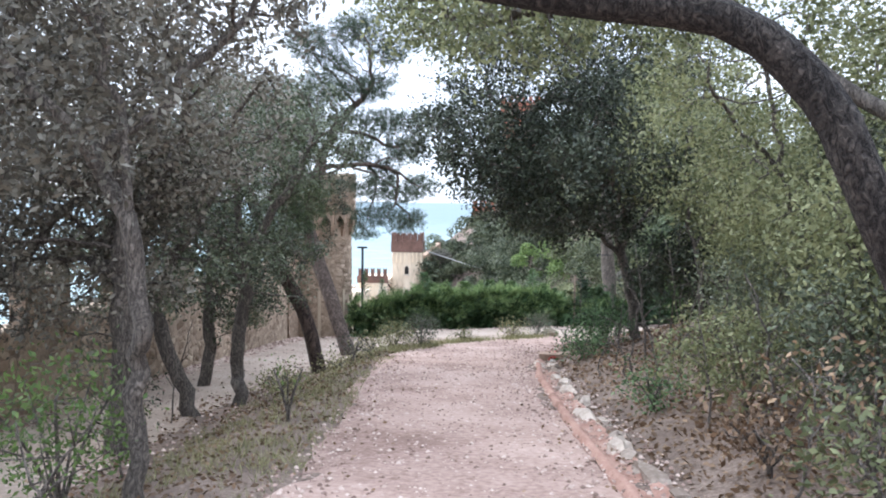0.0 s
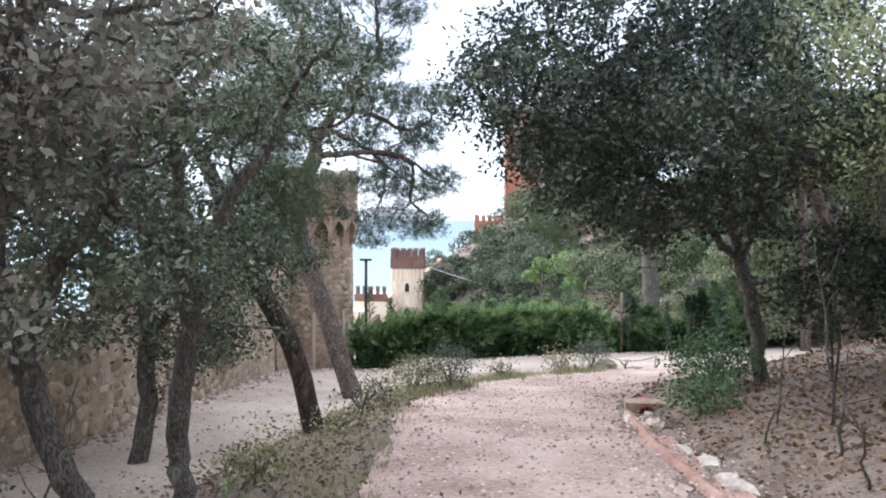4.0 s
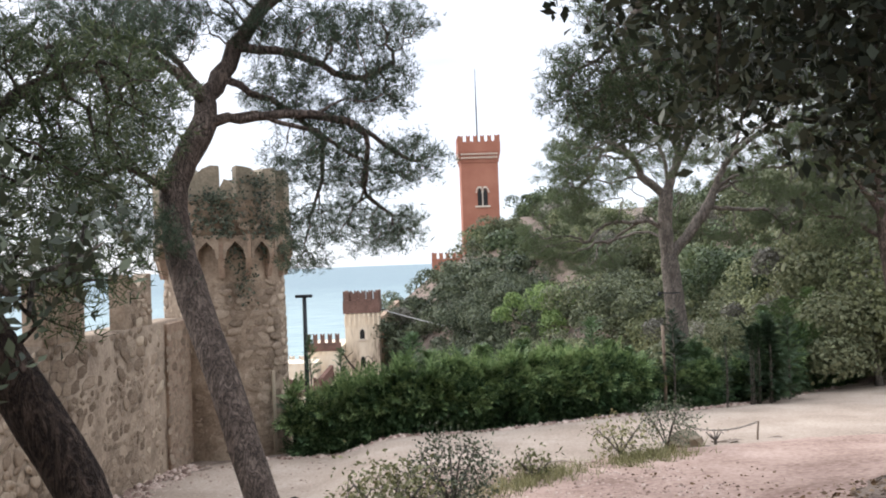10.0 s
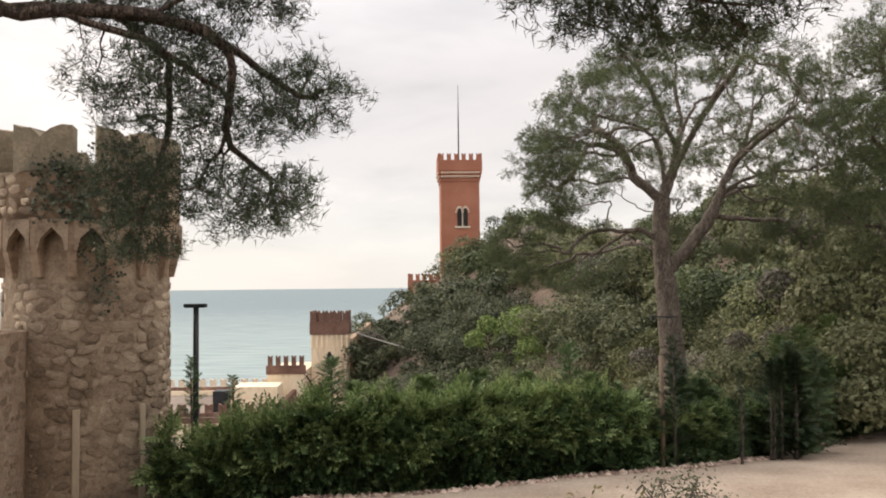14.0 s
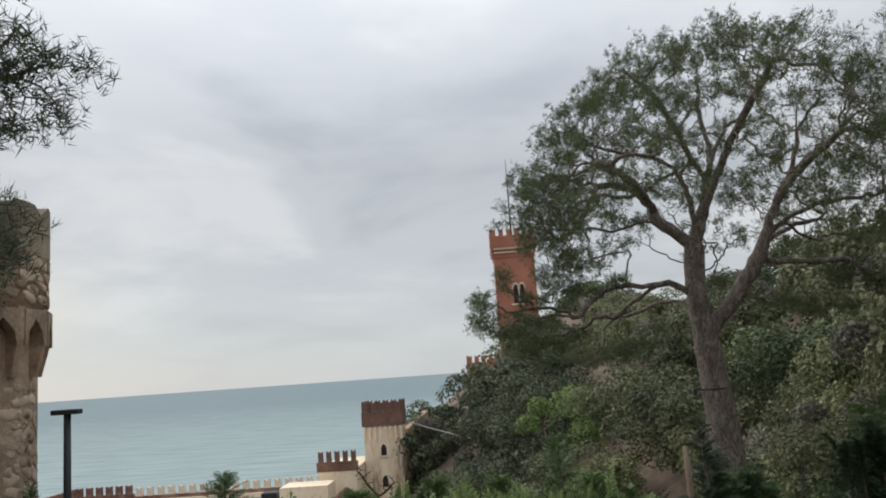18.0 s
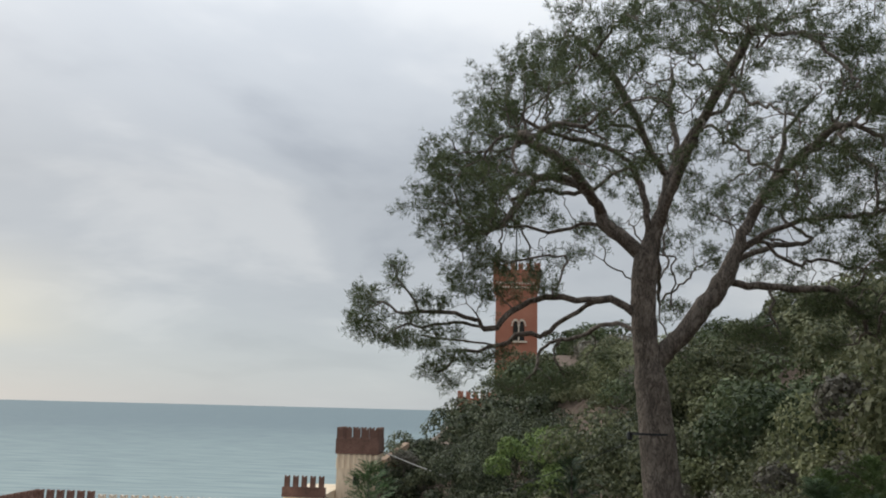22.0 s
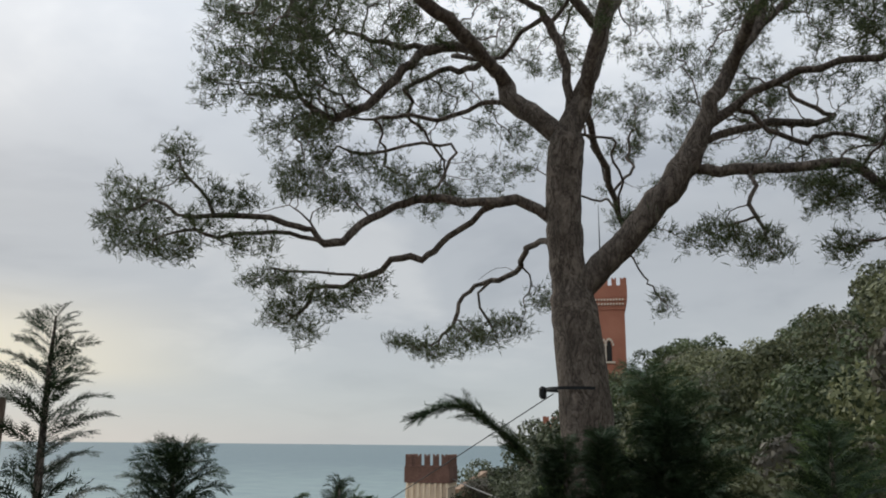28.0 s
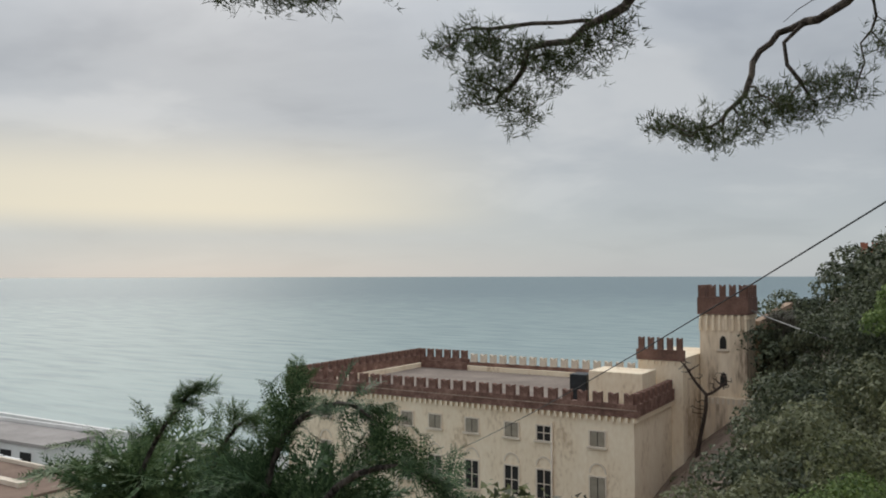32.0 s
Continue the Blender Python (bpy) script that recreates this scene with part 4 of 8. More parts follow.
small = thing("small_tower", "square plastered tower with red brick crenellated crown", "tower", (0, 0, 0))
SX, SY = -6.9, 90.0
part("wall", box_bm(SX - 1.62, SX + 1.62, SY - 1.62, SY + 1.62, -22, -4.2), M["stained_plaster"], small)
parapet(small, SX - 1.62, SX + 1.62, SY - 1.62, SY + 1.62, -2.05, 1.2, 0.9, 0.74, merlon_mesh(0.42, 0.24, 0.9, M["dark_brick"]), proud=0.14, thick=0.3)
part("roof", box_bm(SX - 1.5, SX + 1.5, SY - 1.5, SY + 1.5, -4.19, -3.4), M["roof"], small)


def lancet(parent, x, y, z, w, h):
    # flat pointed panel; the opening's shade is its colour
    pts = [(x - w / 2, z), (x + w / 2, z), (x + w / 2, z + h * 0.65), (x + w * 0.3, z + h * 0.88), (x, z + h), (x - w * 0.3, z + h * 0.88), (x - w / 2, z + h * 0.65)]
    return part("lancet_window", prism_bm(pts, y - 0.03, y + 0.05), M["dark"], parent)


lancet(small, SX + 0.0, SY - 1.62, -6.6, 0.46, 0.95)
lancet(small, SX + 0.0, SY - 1.62, -9.2, 0.46, 0.95)
part("sill", box_bm(SX - 0.4, SX + 0.4, SY - 1.72, SY - 1.6, -6.76, -6.6), M["trim"], small)
part("lower_body", box_bm(SX - 1.2, SX + 2.0, SY - 2.1, SY - 1.62, -22, -10.0), M["stained_plaster"], small, "stained plaster lower storey")
for k in range(9):
    part("corbel", box_bm(SX - 1.1 + 0.36 * k, SX - 0.94 + 0.36 * k, SY - 2.16, SY - 2.1, -10.45, -10.05), M["trim"], small)
for k in range(8):
    part("corbel", box_bm(SX - 1.66 + 0.45 * k, SX - 1.5 + 0.45 * k, SY - 1.75, SY - 1.62, -5.3, -4.5), M["plaster"], small)

high = thing("brick_tower", "tall square red brick tower with crenellated top and mullioned window", "tower", (0, 0, 0))
HX, HY, HT = 6.72, 115.0, 16.2
part("wall", box_bm(HX - 2.35, HX + 2.35, HY - 2.35, HY + 2.35, -4, HT - 3.4), M["tower_brick"], high)
for i, (z0, z1, pr) in enumerate(((HT - 3.4, HT - 2.95, 0.10), (HT - 2.95, HT - 2.5, 0.2), (HT - 2.5, HT - 2.1, 0.30))):
    part("cornice", box_bm(HX - 2.35 - pr, HX + 2.35 + pr, HY - 2.35 - pr, HY + 2.35 + pr, z0, z1), M["tower_brick"], high)
DENTIL = bpy.data.meshes.new("dentil")
q = box_bm(-0.085, 0.085, -0.085, 0.085, -0.11, 0.11)
q.to_mesh(DENTIL)
q.free()
DENTIL.materials.append(M["trim"])
for z, pr in ((HT - 2.95, 0.2), (HT - 2.5, 0.3)):
    for s in range(2):
        for k in range(15):
            u = -2.35 + 4.7 * (k + 0.5) / 15
            pos = (HX + u, HY - 2.35 - pr - 0.02, z + 0.12) if s == 0 else (HX - 2.35 - pr - 0.02, HY + u, z + 0.12)
            link("dentil", DENTIL, high).location = pos
parapet(high, HX - 2.35, HX + 2.35, HY - 2.35, HY + 2.35, HT, 1.25, 0.85, 0.9, merlon_mesh(0.5, 0.36, 0.85, M["tower_brick"]), proud=0.34, frieze=False, brick=M["tower_brick"])
for sx in (-0.36, 0.36):
    lancet(high, HX + 0.25 + sx, HY - 2.35, HT - 8.9, 0.56, 2.3)
part("mullion", box_bm(HX + 0.19, HX + 0.31, HY - 2.45, HY - 2.36, HT - 8.9, HT - 7.0), M["trim"], high)
part("sill", box_bm(HX - 0.7, HX + 1.2, HY - 2.5, HY - 2.36, HT - 9.1, HT - 8.9), M["trim"], high)


for sx in (-0.36, 0.36):
    for k in range(7):
        a = math.pi * (k + 0.5) / 7
        link("voussoir", DENTIL, high).location = (HX + 0.25 + sx + 0.42 * math.cos(a), HY - 2.4, HT - 7.3 + 0.75 * math.sin(a))
tube("mast", [(HX, HY, HT - 2), (HX, HY, HT + 4.2), (HX, HY, HT + 9)], [0.10, 0.08, 0.03], 8, M["metal"], high)

curtain = thing("brick_curtain_wall", "red brick crenellated wall half hidden by trees", "castle", (0, 0, 0))
part("wall", box_bm(0.3, 5.0, 112.0, 113.0, -6, 0.6), M["tower_brick"], curtain)
parapet(curtain, 0.3, 5.0, 112.0, 113.0, 1.6, 0.9, 0.8, 0.85, merlon_mesh(0.48, 0.36, 0.8, M["tower_brick"]), sides="SW", proud=0.05, frieze=False, brick=M["tower_brick"])

# the wall climbing from the small tower to the curtain wall
ramp = thing("ramp_wall", "sloping brick-topped wall climbing from the small tower", "wall", (0, 0, 0))
for k in range(3):
    a, c = k * 0.09, (k + 1) * 0.09
    p, q = [(-5.28 + 5.6 * u, 92.0 + 19.8 * u, -4.75 + 4.6 * u) for u in (a, c)]
    bm = bmesh.new()
    lo = [bm.verts.new((x + dx, y, z)) for x, y, z in (p, q) for dx in (-0.25, 0.25)]
    bot = [bm.verts.new((x + dx, y, -12)) for x, y, z in (p, q) for dx in (-0.25, 0.25)]
    for f in ((0, 1, 3, 2), (4, 6, 7, 5)):
        bm.faces.new([(lo + bot)[i] for i in f])
    for i, j in ((0, 1), (1, 3), (3, 2), (2, 0)):
        bm.faces.new((lo[i], bot[i], bot[j], lo[j]))
    bmesh.ops.recalc_face_normals(bm, faces=bm.faces[:])
    part("wall_stretch", bm, M["ochre"], ramp)


# ---- trees ----
def big_pine():
    rng = np.random.default_rng(21)
    sk = Skeleton(0.15)
    y = 34.4

    def limb(*ctrl):
        sk.limb(*ctrl, wiggle=0.016, rng=rng)

    sk.limb((6.66, y, -5.0), (6.56, y, -2.2), (6.48, y, -1.31), (6.42, y, -0.46), (6.36, y, 0.22), (6.30, y, 0.64), (6.27, y, 1.06), (6.26, y, 1.5), (6.28, y, 1.94), (6.33, y, 2.4))
    # upright stems
    limb((6.33, y, 2.4), (6.33, y - 0.05, 3.15), (6.17, y - 0.1, 3.69), (5.91, y - 0.15, 4.0), (5.39, y - 0.2, 4.22), (4.87, y - 0.25, 4.32), (4.18, y - 0.3, 4.61))
    limb((6.17, y - 0.05, 3.75), (6.39, y - 0.14, 4.1), (6.14, y - 0.23, 4.43), (5.77, y - 0.32, 4.48), (5.26, y - 0.41, 4.33), (4.68, y - 0.5, 4.43))
    limb((6.06, y - 0.1, 3.76), (5.79, 34.5, 3.74), (5.59, 34.65, 3.59), (5.3, 34.83, 3.63), (4.84, 35.0, 3.77))
    limb((6.33, y, 2.4), (6.6, 34.45, 3.1), (6.74, 34.5, 3.66), (6.9, 34.6, 4.0), (7.2, 34.65, 4.6), (7.4, 34.7, 4.85), (7.8, 34.77, 5.05), (8.15, 34.84, 5.72), (8.3, 34.9, 6.4))
    limb((6.74, 34.5, 3.66), (6.45, 34.25, 4.01), (6.2, 34.0, 4.41), (5.95, 33.75, 4.76), (5.6, 33.5, 5.23), (5.1, 33.2, 5.6))
    limb((6.85, 34.5, 3.85), (6.95, 34.77, 4.44), (6.9, 35.05, 5.17), (7.05, 35.33, 5.9), (6.95, 35.6, 6.6))
    limb((6.5, y, 2.8), (6.8, 33.8, 3.7), (7.1, 33.0, 4.5), (7.5, 32.3, 5.2))
    # the great limb and what it bears
    limb((6.35, y, 0.5), (6.63, 34.45, 0.8), (6.9, 34.5, 1.08), (7.27, 34.55, 1.54), (7.6, 34.6, 1.95), (7.8, 34.65, 2.36), (8.02, 34.68, 2.84), (8.3, 34.72, 3.35), (8.6, 34.76, 3.85), (8.8, 34.82, 4.5), (8.9, 34.9, 5.2))
    limb((7.76, 34.7, 2.3), (7.83, 34.7, 2.75), (7.70, 34.7, 3.2))
    limb((7.92, 34.7, 2.51), (8.31, 34.66, 2.78), (8.51, 34.56, 2.85), (8.99, 34.47, 2.99), (9.59, 34.38, 3.05), (9.97, 34.29, 3.07), (10.35, 34.19, 3.17))
    limb((7.65, 34.65, 2.0), (7.9, 34.59, 1.89), (8.3, 34.47, 1.89), (8.61, 34.36, 1.8), (9.12, 34.25, 1.81), (9.28, 34.14, 1.7), (9.54, 34.02, 1.39), (9.6, 33.91, 1.06), (9.79, 33.8, 0.81))
    limb((8.15, 34.75, 2.72), (8.45, 34.86, 2.65), (8.63, 34.91, 2.47), (8.99, 34.97, 2.32), (9.15, 35.02, 2.38), (9.46, 35.08, 2.45), (9.83, 35.13, 2.32), (10.2, 35.19, 2.29), (10.57, 35.24, 2.18))
    limb((8.3, 34.5, 1.9), (8.28, 34.3, 1.62), (8.2, 34.2, 1.4), (8.32, 34.15, 1.1))
    limb((9.12, 34.25, 1.81), (9.3, 34.5, 2.05), (9.46, 34.8, 2.2))
    limb((7.8, 34.7, 2.3), (8.41, 35.1, 2.61), (8.99, 35.5, 2.78), (9.6, 35.9, 2.95))
    limb((8.6, 34.8, 3.75), (9.05, 34.73, 4.14), (9.52, 34.67, 4.42), (10.0, 34.6, 4.9))
    limb((8.8, 34.8, 4.6), (9.3, 34.97, 5.2), (9.7, 35.1, 5.7))
    limb((8.2, 34.7, 3.2), (8.5, 33.8, 3.7), (8.9, 33.0, 4.1))
    # middle limbs
    limb((6.3, y, 2.3), (5.9, 34.45, 2.66), (5.67, 34.5, 2.88), (5.52, 34.55, 3.26), (5.36, 34.6, 3.49), (5.04, 34.65, 3.69), (4.49, 34.7, 3.77), (4.07, 34.75, 3.9), (3.65, 34.8, 4.07), (3.22, 34.85, 4.28))
    limb((5.67, 34.5, 2.88), (5.29, 34.58, 2.88), (4.75, 34.65, 2.76), (4.19, 34.72, 2.9), (3.78, 34.8, 2.88))
    limb((4.56, 34.7, 3.77), (4.31, 34.47, 3.35), (3.99, 34.23, 2.86), (3.69, 34.0, 2.59))
    limb((5.36, 34.6, 3.49), (5.1, 34.83, 3.48), (4.67, 35.07, 3.63), (4.14, 35.3, 3.49))
    limb((5.6, 34.5, 3.1), (5.2, 33.7, 3.4), (4.7, 33.0, 3.6), (4.2, 32.4, 3.7))
    limb((6.45, y, 2.35), (6.87, 34.62, 2.38), (6.83, 34.85, 2.22), (6.93, 35.07, 2.03), (7.17, 35.3, 1.95))
    limb((6.93, 35.07, 2.03), (6.86, 35.3, 1.71), (7.03, 35.4, 1.54))
    limb((6.5, y, 2.7), (6.8, 35.8, 2.2), (7.0, 36.8, 1.6), (7.22, 37.0, 1.27), (7.38, 37.0, 1.0), (7.55, 37.0, 0.72))
    # the crown: pads of needles on a dome, thin inside
    cen, rad = np.array([6.85, 33.8, 3.0]), np.array([3.78, 3.6, 3.48])
    hubs = np.concatenate([blob_points(rng, 1150, cen, rad, 0.74), blob_points(rng, 60, cen, rad * 0.72, 0.3), blob_points(rng, 60, (3.2, 33.2, 3.1), (0.5, 1.3, 0.9), 0.2)])
    # the dome is densest where it is seen edge on: at its rim and its top
    d = (hubs - cen) / rad
    hubs = hubs[rng.random(len(hubs)) < 0.36 + 0.16 * (hubs[:, 0] > 6.6) + 0.64 * (d[:, 0] ** 2 + np.maximum(d[:, 2], 0) ** 2) ** 1.3]
    low = 1.75 + 0.30 * np.maximum(0, 5.2 - hubs[:, 0]) * (hubs[:, 0] < 5.2) + 0.9 * np.exp(-((hubs[:, 0] - 6.3) / 1.3) ** 2)
    hubs = hubs[(hubs[:, 2] > low) & ((hubs[:, 2] > 2.1) | (hubs[:, 0] < 4.6) | (hubs[:, 0] > 8.2))]
    sk.sprout(np.repeat(hubs, 8, 0) + rng.normal(size=(len(hubs) * 8, 3)) * [0.2, 0.2, 0.1], 0.12, 0.15, 2.6, rng, 90, 0.0, 0.4)
    # long low limbs over the sea
    limb((6.27, y, 1.25), (5.97, y, 1.5), (5.69, 34.35, 1.59), (5.27, 34.25, 1.55), (4.86, 34.1, 1.59), (4.58, 34.05, 1.55), (4.31, 34.0, 1.43), (4.06, 33.9, 1.27), (3.91, 33.8, 1.07), (3.72, 33.76, 1.0))
    limb((3.72, 33.76, 1.0), (3.59, 33.58, 1.12), (3.5, 33.41, 1.16), (3.16, 33.23, 1.19), (2.76, 33.05, 1.19), (2.44, 32.88, 1.15), (2.21, 32.7, 1.27))
    limb((3.72, 33.76, 1.0), (3.47, 33.53, 1.07), (3.14, 33.3, 1.06), (2.77, 33.06, 0.96), (2.6, 32.83, 0.98), (2.39, 32.6, 0.87))
    limb((3.72, 33.76, 1.0), (3.61, 33.62, 1.18), (3.48, 33.48, 1.28), (3.38, 33.34, 1.35), (3.16, 33.2, 1.25))
    limb((2.76, 33.05, 1.19), (2.6, 32.95, 1.45), (2.4, 32.85, 1.7))
    limb((4.8, 34.1, 1.6), (4.85, 34.2, 1.83), (4.98, 34.3, 2.09), (5.02, 34.3, 2.3), (4.63, 34.1, 2.25), (4.14, 34.0, 2.13), (3.76, 33.8, 2.17))
    limb((5.5, 34.3, 1.55), (5.1, 34.45, 1.35), (4.81, 34.5, 1.14), (4.58, 34.55, 1.0), (4.28, 34.6, 1.02), (3.97, 34.65, 0.84), (3.58, 34.7, 0.89), (2.95, 34.75, 0.95), (2.54, 34.8, 0.98))
    limb((3.97, 34.65, 0.84), (3.57, 34.76, 0.75), (3.19, 34.77, 0.72), (3.08, 34.79, 0.46), (2.9, 34.8, 0.35))
    limb((6.25, y, 1.05), (6.0, 34.9, 1.25), (5.79, 35.4, 1.3), (5.58, 36.2, 1.23), (5.37, 36.5, 1.15), (5.02, 36.6, 1.09), (4.71, 36.6, 0.91), (4.65, 36.5, 0.55), (4.44, 36.5, 0.34))
    limb((5.51, 36.3, 1.2), (5.21, 36.4, 1.27), (4.99, 36.4, 1.1))
    limb((5.6, 36.1, 1.25), (5.75, 36.3, 1.0), (5.6, 36.5, 0.85))
    limb((5.11, 36.5, 1.09), (4.99, 36.5, 0.81), (5.12, 36.5, 0.55))
    A = []
    for n, c, r in ((150, (1.98, 32.75, 1.35), (0.25, 0.4, 0.25)), (170, (1.95, 32.7, 0.98), (0.28, 0.4, 0.22)), (150, (2.38, 32.85, 1.72), (0.16, 0.3, 0.26)), (150, (2.38, 32.75, 0.78), (0.3, 0.4, 0.16)),
                    (110, (2.9, 33.0, 1.35), (0.3, 0.3, 0.14)), (90, (2.6, 32.9, 1.05), (0.3, 0.35, 0.15)), (60, (3.1, 33.1, 0.85), (0.35, 0.3, 0.12)),
                    (110, (2.55, 34.75, 0.85), (0.4, 0.35, 0.14)), (170, (2.85, 34.75, 0.36), (0.32, 0.3, 0.16)), (90, (3.2, 34.75, 0.66), (0.3, 0.3, 0.14)), (50, (3.9, 34.7, 0.7), (0.3, 0.3, 0.12)), (45, (3.0, 34.75, 0.56), (0.45, 0.35, 0.22)), (45, (3.5, 34.7, 0.54), (0.4, 0.3, 0.18)), (45, (3.1, 34.75, 0.18), (0.26, 0.3, 0.12)),
                    (120, (3.95, 36.5, 0.26), (0.3, 0.3, 0.1)), (170, (4.4, 36.5, 0.14), (0.32, 0.35, 0.12)), (150, (4.85, 36.5, 0.44), (0.32, 0.35, 0.13)), (90, (5.3, 36.5, 0.54), (0.3, 0.3, 0.09)), (60, (4.9, 36.5, 0.26), (0.4, 0.35, 0.16)), (55, (5.35, 36.5, 0.38), (0.4, 0.3, 0.15)),
                    (110, (3.7, 33.9, 2.05), (0.4, 0.4, 0.2)), (90, (3.35, 33.9, 1.8), (0.35, 0.4, 0.18)), (70, (3.8, 33.9, 1.62), (0.4, 0.35, 0.14)), (60, (4.6, 33.95, 1.72), (0.3, 0.3, 0.1)),
                    (130, (7.85, 34.2, 1.05), (0.35, 0.5, 0.14)), (130, (8.3, 34.2, 0.92), (0.3, 0.4, 0.2)), (120, (9.0, 34.2, 1.5), (0.4, 0.5, 0.15)), (150, (9.7, 34.0, 1.35), (0.45, 0.5, 0.25)), (80, (9.1, 34.2, 0.9), (0.25, 0.3, 0.16)),
                    (60, (7.5, 37.0, 0.85), (0.2, 0.25, 0.2)), (70, (7.0, 35.4, 1.6), (0.3, 0.3, 0.2)), (50, (5.9, 36.4, 0.75), (0.25, 0.25, 0.1))):
        A.append(blob_points(rng, n, c, r, 0.1))
    return make_tree("pine_tree", "big old umbrella-crowned pine with bare spreading limbs above the hedge", sk, np.concatenate(A), rng, 0.265, M["old_bark"], M["pine_leaf"],
                     leaf_size=0.075, leaves=7, step=0.11, kill=0.13, reach=1.2, thick=0.03, droop=0.03, spread=1.0, tip=0.0042, power=1.88, width=0.06, scatter=0.055, tufts=10, wander=0.4, tip_nodes=5)


big_pine()


def leaning_pine(base, limbs, blobs, seed, radius, label, leaf, count_scale=2.4, bark=None, tufts=11, width=0.055, bear=6):
    rng = np.random.default_rng(seed)
    sk = Skeleton(0.2)
    for k, L in enumerate(limbs):
        sk.limb(*[(base[0] + a, base[1] + b, base[2] + c) for a, b, c in L], wiggle=0.02 if k else 0.004, rng=rng)
    A = []
    for n, (a, b, c), r in blobs:
        # needles stand in pads along the twigs
        hubs = blob_points(rng, max(4, int(n * count_scale / 9)), (base[0] + a, base[1] + b, base[2] + c), r, 0.2)
        A.append(np.repeat(hubs, 9, 0) + rng.normal(size=(len(hubs) * 9, 3)) * [0.15, 0.15, 0.08])
    return make_tree("pine_tree", label, sk, np.concatenate(A), rng, radius, bark or M["pine_bark"], leaf, leaf_size=0.08, leaves=7, step=0.14, kill=0.17, reach=1.7, droop=0.03, flare=0.35, power=1.95, width=width,
                     scatter=0.06, tufts=tufts, spread=1.1, wander=0.35, tip_nodes=bear)


